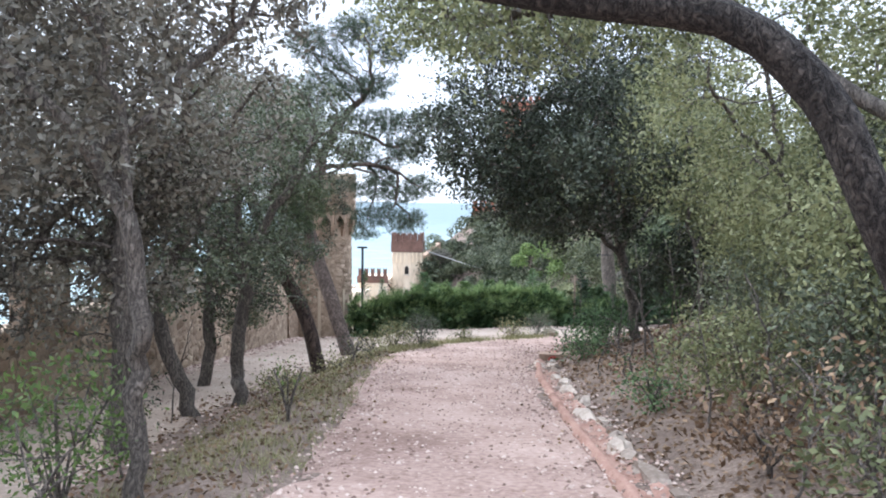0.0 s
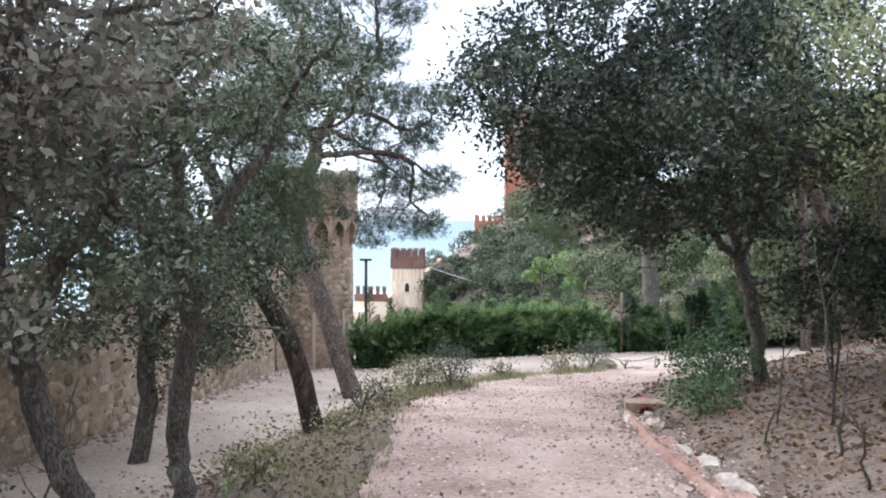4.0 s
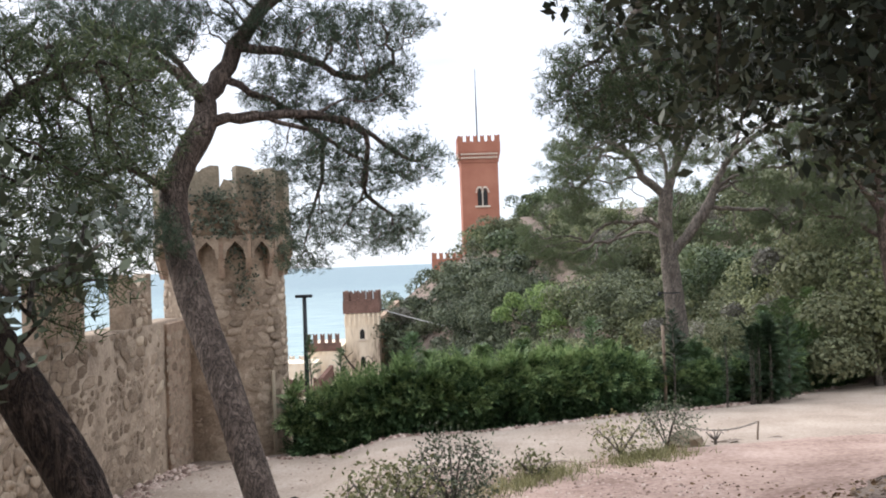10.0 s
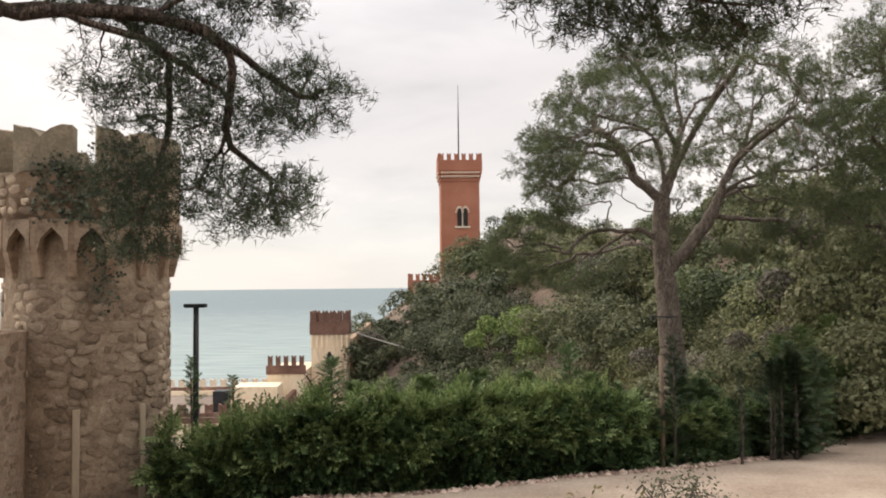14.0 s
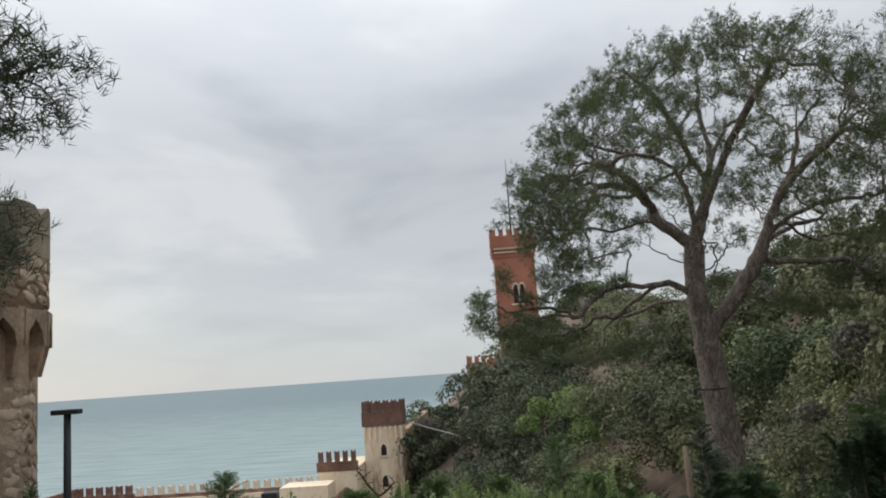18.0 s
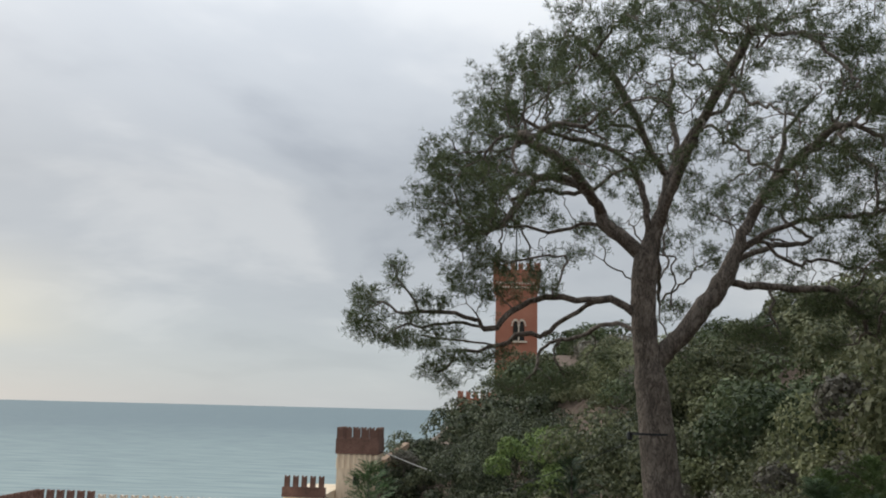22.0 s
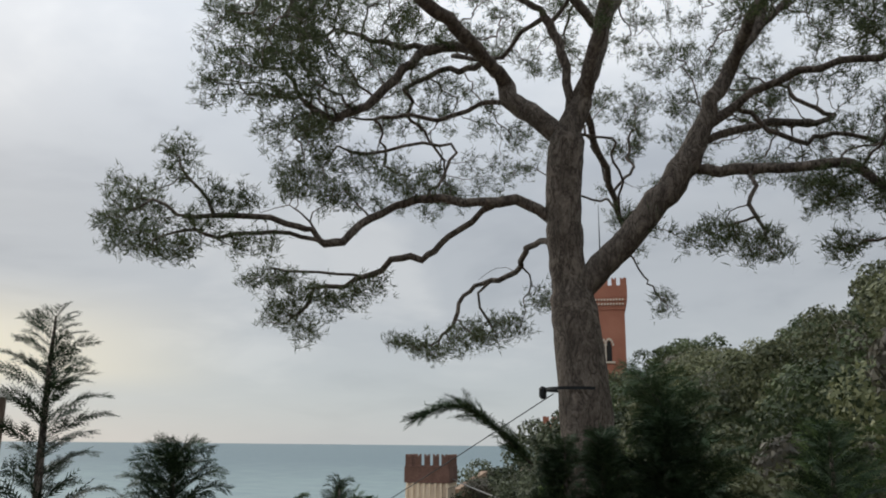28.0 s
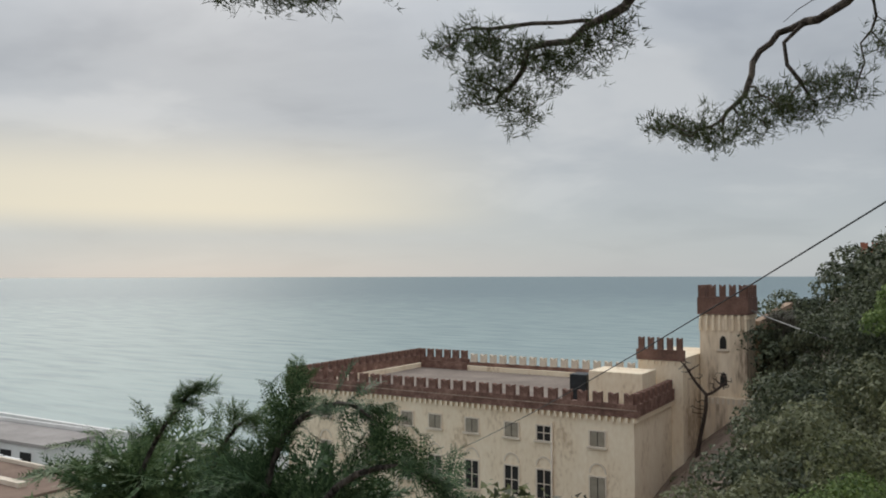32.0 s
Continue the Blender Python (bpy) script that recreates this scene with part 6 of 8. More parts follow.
hedge("cypress_hedge", "dense dark green cypress hedge along the gravel road", -3.6, 9.0, lambda x: np.interp(x, [-4, -1, 3, 5, 6.5, 9], [0.95, 1.05, 1.05, 0.95, 0.95, 1.25]), 71, 460, tuft=0.33)
hedge("cypress_hedge", "loose evergreen hedge continuing along the road", 9.05, 15.5, 1.3, 72, 480, tuft=0.33)


# ---- wooded hillside ----
def crown_variants(leaf, seed, count, size, cards, leaf_size):
    out = []
    for k in range(count):
        rng = np.random.default_rng(seed + k)
        lumps = [(np.array([rng.normal() * 0.45, rng.normal() * 0.45, 0.15 + 0.75 * rng.random()]), 0.22 + 0.24 * rng.random()) for _ in range(12)]
        C, D = [], []
        for c, r in lumps:
            d = unit(rng.normal(size=(cards // 12, 3)))
            d[:, 2] = np.where(d[:, 2] < -0.45, -d[:, 2], d[:, 2])
            rr = r * (0.72 + 0.42 * rng.random((len(d), 1)))
            C.append((c + d * rr) * size)
            D.append(d)
        C, D = np.concatenate(C), np.concatenate(D)
        V, F = leaf_cards(C, leaf_size, rng, 0.8, 0.0, face=D + 0.5 * rng.normal(size=D.shape), single=True)
        out.append(mesh_of("crown", V, F, leaf))
    return out


def far_trunk(h):
    rng = np.random.default_rng(int(h * 10))
    V, F = tube_arrays([(0, 0, -1.5), (0.1, 0, h * 0.4), (0.0, 0.1, h)], [0.16, 0.12, 0.06], 6, rng, 0.1)
    return mesh_of("trunk", V, F, M["oak_bark"], True)


FAR_TRUNK = far_trunk(2.6)
def bank_of(seed, cards, size):
    """A set of crowns of each kind, of so many leaves of one size."""
    return {"hill": crown_variants(M["hill_leaf"], seed, 3, 2.0, cards, size), "olive": crown_variants(M["olive_leaf"], seed + 10, 2, 1.9, cards, size * 0.95),
            "pine": crown_variants(M["pine_leaf"], seed + 20, 2, 2.1, cards, size), "bright": crown_variants(M["bright_leaf"], seed + 30, 2, 1.9, cards, size * 0.85),
            "dark": crown_variants(M["shaded_hill_leaf"], seed + 50, 2, 2.0, cards, size),
            "brown": crown_variants(M["brown_leaf"], seed + 40, 1, 1.8, int(cards * 0.7), size * 0.95)}


NEAR, MIDDLE, FOREST = bank_of(600, 9000, 0.095), bank_of(700, 6400, 0.112), bank_of(800, 3000, 0.165)
LABELS = {"hill": "dense dark evergreen tree on the wooded hillside", "olive": "olive-green tree on the wooded hillside", "pine": "rounded pine on the wooded hillside",
          "dark": "tree at the foot of the hillside with shade put into its leaf colour", "bright": "bright green rounded pine below the hillside", "brown": "tree with sparse browning leaves on the hillside"}


def far_tree(kind, k, x, y, top, scale, squash=1.0, trunk=True):
    """A hillside tree whose crown reaches the height top."""
    t = thing("hillside_tree", LABELS[kind], "tree", (x, y, top - 2.4 * scale * squash), "trees on the hillside")
    t.rotation_euler = (0, 0, k * 2.4)
    t.scale = (scale, scale, scale * squash)
    bank = NEAR if y < 47 and x > 0 else MIDDLE if y < 78 and x > -20 else FOREST
    link("crown", bank[kind][k % len(bank[kind])], t)
    if trunk:
        link("trunk", FAR_TRUNK, t).location = (0, 0, -1.2)
    return t


def plant_hill():
    rng = np.random.default_rng(77)
    k = 0
    y = 34.0
    while y < 116:
        gap = 2.4 + (y - 34) * 0.02
        s = -0.4
        while s < float(np.interp(y, [48, 58, 75, 88, 106], [22, 17, 16, 18, 21])):
            x = float(foot_x(y)) + s + rng.normal() * 0.5
            yy = y + rng.normal() * 0.8
            ok = (abs(x - HX) > 3.2 or abs(yy - HY) > 3.5) and not (x < 4.8 and yy > 105)
            near_pine = (x - 6.3) ** 2 + (yy - 34.4) ** 2 < 4
            if ok and not near_pine and x < 34:
                z = float(height(x, yy))
                sc = float(rng.uniform(0.95, 1.5)) * (1.0 + (y - 34) * 0.004)
                near = y < 52
                kind = rng.choice(["hill", "pine", "olive", "brown"], p=[0.42, 0.2, 0.18, 0.2] if near else [0.5, 0.22, 0.2, 0.08])
                # trees low on the far slope get the leaf colour with painted shade
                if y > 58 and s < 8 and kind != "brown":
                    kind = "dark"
                lift = rng.normal() * 0.5
                clearing = 38 < yy < 63 and abs(x - 6.1 + (56 - yy) * 0.12) < 2.7
                if not (x < -1.0 and 72 < yy < 88) and not clearing:
                    far_tree(str(kind), k, x, yy, z + 1.8 + 0.85 * sc + lift - (0.7 if y > 92 and x < 4.5 else 0.0), sc)
                k += 1
            s += gap * (1 + 0.05 * s)
        y += gap * 1.05
    return k


plant_hill()
for k, (x, y, top, sc) in enumerate(((7.3, 63.0, -0.75, 1.5), (8.3, 68.0, -2.2, 1.4), (9.9, 69.0, -2.9, 1.25), (7.0, 66.5, -4.2, 1.0), (5.0, 44.0, -4.4, 0.75), (8.6, 41.0, -2.6, 0.8))):
    far_tree("bright", k, x, y, top, sc)
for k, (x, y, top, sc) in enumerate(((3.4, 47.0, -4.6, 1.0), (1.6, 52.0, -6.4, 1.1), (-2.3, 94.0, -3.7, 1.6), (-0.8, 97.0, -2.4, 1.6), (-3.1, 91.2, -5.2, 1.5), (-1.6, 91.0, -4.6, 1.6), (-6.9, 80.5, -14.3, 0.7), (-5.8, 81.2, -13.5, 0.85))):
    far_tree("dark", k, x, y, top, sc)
far_tree("brown", 1, -3.2, 91.0, -3.7, 0.75)
# low trees in the hollow before the round pine
for k, (x, y, top, sc) in enumerate(((3.6, 43.0, -4.9, 0.9), (5.6, 45.5, -4.3, 0.9), (4.2, 49.0, -4.2, 1.0), (6.6, 50.5, -3.4, 1.0), (5.2, 54.5, -3.6, 1.1))):
    far_tree(("hill", "olive")[k % 2], k, x, y, top, sc)
# trees showing over the hedge
for k, (x, y, top, sc) in enumerate(((8.4, 33.3, -1.3, 0.7), (9.3, 34.0, -0.9, 0.8))):
    far_tree("hill", k, x, y, top, sc)
# low growth on the slope behind the old pine
for k, (x, y, top, sc) in enumerate(((7.4, 36.4, -3.0, 0.7), (8.6, 37.6, -2.4, 0.8), (9.9, 38.6, -1.6, 0.85), (7.6, 38.8, -3.2, 0.8), (9.0, 40.2, -2.0, 0.9), (10.8, 41.0, -0.8, 0.95), (6.6, 37.2, -3.9, 0.7), (8.2, 35.3, -2.5, 0.55), (5.4, 36.6, -3.6, 0.6), (3.6, 33.2, -2.6, 0.7), (4.9, 34.2, -2.7, 0.7), (2.6, 34.8, -3.4, 0.8), (4.0, 36.2, -3.6, 0.8), (1.4, 33.4, -3.3, 0.7))):
    far_tree(("hill", "hill", "brown", "olive")[k % 4], k, x, y, top, sc, 1.2)
# taller trees at the end of the road
for k, (x, y, top, sc) in enumerate(((12.8, 36.6, 1.8, 1.25), (14.2, 38.0, 3.0, 1.4), (11.4, 38.8, 0.6, 1.15), (15.6, 35.5, 4.0, 1.4), (10.4, 35.6, -0.6, 0.9), (9.2, 36.6, -1.8, 0.8))):
    far_tree(("hill", "brown", "olive")[k % 3], k, x, y, top, sc, 1.1)
leaning_pine((10.6, 30.4, -2.9), [
    [(0, 0, -0.3), (0.0, 0, 2.0), (-0.2, 0, 4.0), (-0.4, -0.1, 6.5), (-0.5, -0.1, 8.0)],
    [(-0.2, 0, 4.2), (-1.0, -0.3, 5.2), (-1.7, -0.6, 6.0)],
    [(-0.3, 0, 5.2), (-1.1, -0.5, 6.4), (-1.6, -0.8, 7.3)],
    [(-0.1, 0, 3.6), (-0.9, 0.2, 4.2), (-1.4, 0.4, 4.3)],
], [(520, (-1.5, -0.6, 6.2), (0.9, 0.9, 0.9)), (480, (-1.4, -0.6, 7.6), (1.0, 1.0, 0.9)), (240, (-1.2, 0.3, 4.4), (0.7, 0.8, 0.8)), (300, (0.2, 0.2, 8.0), (1.3, 1.2, 0.8)), (240, (0.6, 0.2, 5.6), (1.0, 1.0, 1.0))],
    34, 0.15, "dark pine at the end of the hedge", M["pine_leaf"])


# ---- undergrowth, hedge conifers ----
def bush(x, y, r, h, leaf, seed, label, n=320, leaf_size=0.055, leaves=26, name="shrub", bark=None, stems=5, lift=0.0):
    rng = np.random.default_rng(seed)
    z = float(height(x, y)) + lift
    sk = Skeleton(0.12)
    sk.limb((x, y, z - 0.1), (x, y, z + 0.08))
    for k in range(stems):
        a = k * 2.4 + rng.random()
        q = 0.35 + 0.5 * rng.random()
        sk.limb((x, y, z + 0.05), (x + r * q * 0.4 * math.cos(a), y + r * q * 0.4 * math.sin(a), z + h * 0.45), (x + r * q * math.cos(a), y + r * q * math.sin(a), z + h * 0.8))
    A = blob_points(rng, n, (x, y, z + h * 0.58), (r, r, h * 0.46), 0.25)
    return make_tree(name, label, sk, A, rng, 0.022 + 0.012 * r, bark or M["oak_bark"], leaf, kind="leaf", leaf_size=leaf_size * 1.08, leaves=int(leaves * 0.8), step=0.11, kill=0.14, reach=1.0,
                     spread=0.9, tip=0.003, thick=0.012, category="shrub", power=2.2, aspect=0.45)


bush(-1.25, 18.3, 0.5, 0.65, M["grass"], 301, "yellow-green spurge-like shrub at the path edge", n=420, leaf_size=0.05)
bush(-0.65, 18.9, 0.5, 0.85, M["grey_oak"], 302, "grey-green wiry shrub at the path edge", n=520, leaves=26, leaf_size=0.04)
bush(-1.7, 17.0, 0.35, 0.4, M["grass"], 303, "low yellow-green shrub under the pines")
bush(1.75, 22.0, 0.45, 0.5, M["grass"], 304, "pale dry shrub between path and road", leaves=14)
bush(2.5, 22.35, 0.5, 0.75, M["grey_oak"], 305, "twiggy grey shrub between path and road", n=460, leaves=22, leaf_size=0.036)
bush(0.4, 20.9, 0.3, 0.35, M["grass"], 306, "small tuft of green at the path edge")
bush(3.3, 15.9, 0.65, 0.8, M["hedge_leaf"], 307, "dense dark green shrub beside the drain", n=520, leaves=30)
bush(2.75, 14.6, 0.5, 0.5, M["hedge_leaf"], 308, "low dark green shrub by the drain stones", n=300)
bush(2.75, 8.4, 0.35, 0.5, M["hedge_leaf"], 310, "small dark evergreen sapling on the bank", n=200)
bush(3.4, 7.2, 0.9, 1.0, M["olive_leaf"], 312, "olive-green scrub on the bank", n=460, leaves=22)
bush(4.4, 6.2, 1.2, 2.2, M["olive_leaf"], 313, "tall olive-green scrub on the bank", n=800, leaves=24, leaf_size=0.06)
bush(5.6, 8.0, 1.4, 2.6, M["oak_leaf"], 315, "tall dark evergreen scrub on the bank", n=900, leaves=24, leaf_size=0.07)
bush(5.6, 11.8, 1.4, 2.6, M["olive_leaf"], 316, "tall olive-green scrub higher on the bank", n=900, leaves=24, leaf_size=0.07)
bush(6.2, 15.0, 1.5, 2.8, M["oak_leaf"], 317, "tall dark scrub higher on the bank", n=900, leaves=24, leaf_size=0.07)
bush(3.3, 4.4, 0.9, 0.9, M["dry_leaf"], 318, "heap of dry grey brushwood on the bank", n=700, leaves=3, stems=9)
bush(4.8, 3.8, 1.3, 2.2, M["olive_leaf"], 319, "dense green scrub on the bank", n=700, leaves=24, leaf_size=0.06)
bush(-2.6, 5.2, 0.7, 1.3, M["bright_leaf"], 320, "fresh green shrub among the tree stems", n=200, leaves=12)
bush(-1.5, 8.3, 0.22, 0.75, M["bright_leaf"], 323, "young sapling on the grassy bank", n=60, leaves=7, stems=3)
bush(-2.5, 12.2, 0.4, 0.4, M["grass"], 325, "low green herb at the foot of an oak", n=180)
bush(-2.0, 14.6, 0.35, 0.3, M["grass"], 326, "low yellow-green tuft on the bank", n=160)
bush(-1.9, 16.0, 0.45, 0.6, M["oak_leaf"], 327, "thin dark sprig by the pine trunk", n=90, leaves=8)
bush(-3.6, 8.9, 0.4, 0.8, M["oak_leaf"], 329, "dark evergreen sapling between the trunks", n=120, leaves=10)

# bare stems and twigs on the bank
def twig(points, r, seed, label="bare thin grey stem on the bank"):
    rng = np.random.default_rng(seed)
    t = thing("bare_sapling", label, "sapling", points[0])
    P = curve_points(points, 9)
    P[1:] += rng.normal(size=P[1:].shape) * 0.02
    o = np.array(points[0])
    tube("stem", P - o, np.linspace(r, r * 0.3, 9), 6, M["oak_bark"], t, rough=0.15, seed=seed)
    for k in range(4):
        b = P[3 + k]
        e = b + rng.normal(size=3) * [0.25, 0.25, 0.1] + [0, 0, 0.25]
        tube("side_twig", np.array([b, (b + e) / 2 + rng.normal(size=3) * 0.03, e]) - o, [r * 0.45, r * 0.3, r * 0.15], 4, M["oak_bark"], t, seed=seed)


for k, (x, y, dx, dz) in enumerate([(3.0, 9.0, -0.5, 1.5), (3.2, 9.1, 0.3, 1.6), (3.5, 12.4, -0.2, 1.9), (3.3, 6.0, -0.3, 1.4), (4.3, 14.2, 0.2, 2.4), (-2.35, 4.2, 0.5, 1.0), (3.0, 11.2, 0.1, 1.0), (4.9, 15.6, -0.2, 2.6)]):
    z = float(height(x, y))
    twig([(x, y, z - 0.05), (x + dx * 0.4, y, z + dz * 0.5), (x + dx, y + 0.1, z + dz)], 0.02, 400 + k)


# the arching trunk over the path
def arch_tree():
    rng = np.random.default_rng(66)
    sk = Skeleton(0.2)
    z = float(height(2.5, 1.5))
    sk.limb((2.5, 1.5, z - 0.2), (2.3, 1.5, 0.9), (1.95, 1.45, 1.5), (1.77, 1.44, 1.87), (1.65, 1.48, 2.13), (1.38, 1.53, 2.36), (0.86, 1.6, 2.45), (0.2, 1.8, 2.66), (-0.4, 2.0, 3.05))
    A = blob_points(rng, 320, (-0.5, 2.3, 3.4), (0.7, 0.8, 0.4), 0.2)
    make_tree("leaning_tree", "dark rough-barked trunk arching over the path", sk, A, rng, 0.058, M["arch_bark"], M["olive_leaf"], kind="leaf", leaf_size=0.07, leaves=22, step=0.17, kill=0.22,
              reach=1.3, spread=1.0, power=4.0)


arch_tree()
# high canopy over the path
oak((4.3, 5.6, 0.0), [
    [(0, 0, -0.4), (0.15, 0.1, 1.0), (0.0, 0.2, 2.2), (-0.2, 0.3, 3.4), (-0.4, 0.4, 4.4)],
    [(0.0, 0.2, 2.4), (-1.2, 1.2, 3.4), (-2.2, 2.2, 3.8), (-3.3, 2.4, 3.8), (-4.0, 3.4, 4.0)],
    [(-0.1, 0.2, 2.8), (0.9, 1.0, 3.6), (1.6, 1.6, 4.2)],
], [(480, (-2.2, 2.3, 4.2), (1.3, 1.5, 0.7)), (420, (-3.4, 2.1, 3.75), (0.9, 1.1, 0.55)), (300, (-4.1, 3.6, 4.1), (0.9, 1.2, 0.5)), (480, (1.3, 1.6, 3.9), (1.6, 1.6, 1.1)), (300, (0.3, 0.6, 4.8), (1.4, 1.4, 0.8))],
    67, 0.10, "evergreen oak reaching over the path", M["olive_leaf"], leaves=30)


def frond(C, D, length, rng, pairs=13, droop=0.5, fine=False):
    """One feathery conifer frond: a curved rib, branchlets on both sides, scaly leaflets on each. Places and triangles."""
    d = unit(np.array(D, float))
    s = unit(unit(np.cross(d, [0.1, 0.2, 1.0])) + 0.5 * rng.normal(size=3))
    if fine:
        pairs = max(10, int(length / 0.014))
    t = np.linspace(0, 1, pairs + 1)
    rib = np.array(C) + d * (t * length)[:, None] - np.array([0, 0, 1.0]) * (droop * length * t**2.2)[:, None]
    tris = []
    fw = unit(np.diff(rib, axis=0))
    w = (0.004 * (1 - t) + 0.0012)[:, None]
    tris.append(np.stack([rib[:-1] - s * w[:-1], rib[:-1] + s * w[:-1], rib[1:]], 1))
    m = 4
    for sg in (-1, 1):
        a = rib[:-1] + fw * (0.25 * length / pairs * (1 + sg))
        ln = (length * 0.30 * np.minimum(1, 0.35 + 3 * t[:-1]) * (1.05 - 0.8 * t[:-1]) * (0.75 + 0.5 * rng.random(pairs)) + 0.012)[:, None]
        out = unit(fw * 1.15 + s * sg + rng.normal(size=fw.shape) * 0.18)
        n = unit(np.cross(out, np.cross(out, fw)) + rng.normal(size=fw.shape) * 0.2)
        tris.append(np.stack([a - n * ln * 0.022, a + n * ln * 0.022, a + out * ln], 1))
        for q in range(1, m + 1):
            p = a + out * ln * (q / (m + 1.0))
            for sd in (-1, 1):
                o2 = unit(out * 1.25 + n * sd + rng.normal(size=fw.shape) * 0.12)
                l2 = ln * (0.44 - 0.045 * q * 6 / m)
                wd = np.cross(o2, np.cross(out, n)) * l2 * (0.13 if fine else 0.2)
                tris.append(np.stack([p - wd, p + wd, p + o2 * l2], 1))
    return np.concatenate(tris).reshape(-1, 3)


def conifer(x, y, top, spread, seed, label, fronds=46, lean=(0, 0), low=None, name="cypress_sapling", leaf=None, fine=False, longer=0.07, rise=0.75):
    """A young cypress rising out of the hedge."""
    rng = np.random.default_rng(seed)
    z0 = float(height(x, y))
    h = top - z0
    t = thing(name, label, "conifer", (x, y, z0))
    P = curve_points([(0, 0, -0.1), (0.02, 0, h * 0.5), (lean[0] * 0.4, lean[1] * 0.4, h * 0.85), (lean[0], lean[1], h)], 10)
    tube("trunk", P, np.linspace(0.028, 0.004, 10), 6, M["oak_bark"], t, seed=seed)
    V = []
    start = low if low is not None else 0.35
    for k in range(fronds):
        u = start + (1 - start) * (k + rng.random()) / fronds
        i = u * 9
        a = int(min(i, 8))
        c = P[a] + (P[a + 1] - P[a]) * (i - a)
        az = k * 2.4 + rng.normal() * 0.3
        ln = spread * (1.12 - u) * (0.75 + 0.5 * rng.random()) + longer
        V.append(frond(c, (math.cos(az), math.sin(az), rise + 0.5 * u), ln, rng, droop=(0.45 if fine else 0.35) * min(1.0, rise / 0.75), fine=fine))
    V = np.concatenate(V)
    link("foliage", mesh_of("foliage", V, np.arange(len(V)).reshape(-1, 3), leaf or M["hedge_leaf"]), t)
    return t


conifer(4.75, 29.0, -1.13, 0.45, 520, "feathery dark cypress top in the hedge", 60, low=0.35, fine=True, longer=0.14, leaf=M["dark_spray"])
conifer(4.5, 28.42, -0.60, 0.46, 501, "young dark green cypress rising above the hedge", 66, low=0.12, fine=True, rise=0.62, leaf=M["dark_spray"])
conifer(5.35, 29.5, -1.50, 0.50, 502, "feathery cypress top in the hedge", 60, leaf=M["mid_spray"], low=0.35, fine=True, longer=0.16)
conifer(5.0, 29.5, -1.50, 0.44, 503, "feathery cypress top in the hedge", 56, leaf=M["mid_spray"], low=0.35, fine=True, longer=0.16)
conifer(5.62, 29.6, -1.66, 0.44, 504, "feathery cypress top in the hedge", 56, leaf=M["mid_spray"], low=0.4, fine=True, longer=0.16)
conifer(3.6, 28.6, -1.4, 0.40, 505, "young cypress in the hedge", 46, low=0.4)
conifer(2.75, 28.45, -0.71, 0.5, 506, "young cypress in the hedge", 60, low=0.45, rise=0.3)
conifer(1.1, 27.5, -1.15, 0.36, 507, "young cypress in the hedge", 40, low=0.45)
conifer(-0.2, 27.3, -1.15, 0.36, 508, "young cypress in the hedge", 40, low=0.45)
conifer(-1.15, 27.6, -0.82, 0.55, 509, "young cypress in the hedge", 60, low=0.4, rise=0.3)
conifer(-2.6, 27.3, -1.05, 0.36, 510, "young cypress in the hedge by the lamp post", 40, low=0.4)
conifer(-3.2, 27.2, -0.75, 0.34, 511, "young cypress beside the round tower", 44, low=0.4)
conifer(7.05, 29.25, -0.80, 0.62, 512, "bushy cypress with a drooping leader in the hedge", 95, lean=(-0.25, -0.1), low=0.04, fine=True, longer=0.10, leaf=M["dark_spray"])
conifer(7.7, 29.9, -1.0, 0.6, 513, "bushy cypress in the hedge", 60, low=0.04, fine=True, longer=0.10, leaf=M["dark_spray"])
conifer(6.75, 29.7, -1.3, 0.5, 514, "bushy cypress in the hedge", 60, low=0.04, fine=True, longer=0.10, leaf=M["dark_spray"])


conifer(6.88, 29.08, -0.98, 0.45, 516, "bushy cypress in the hedge", 110, low=0.04, fine=True, longer=0.10, leaf=M["dark_spray"])
conifer(6.47, 28.98, -1.07, 0.17, 518, "bushy cypress in the hedge", 150, low=0.06, fine=True, longer=0.07, leaf=M["dark_spray"])
conifer(6.42, 29.00, -1.12, 0.15, 526, "bushy dark cypress at the front of the hedge", 170, low=0.5, fine=True, longer=0.06, rise=0.5, leaf=M["dark_spray"])
conifer(6.62, 29.02, -1.06, 0.20, 527, "bushy dark cypress at the front of the hedge", 180, low=0.5, fine=True, longer=0.07, rise=0.5, leaf=M["dark_spray"])
conifer(6.86, 28.96, -1.00, 0.22, 528, "bushy dark cypress at the front of the hedge", 180, low=0.5, fine=True, longer=0.07, rise=0.5, leaf=M["dark_spray"])
conifer(6.62, 29.16, -1.03, 0.28, 517, "bushy cypress in the hedge", 130, low=0.04, fine=True, longer=0.07, leaf=M["dark_spray"])


conifer(5.68, 28.5, -1.22, 0.15, 519, "slender dark cypress in front of the hedge", 100, low=0.08, fine=True, longer=0.06, leaf=M["dark_spray"])


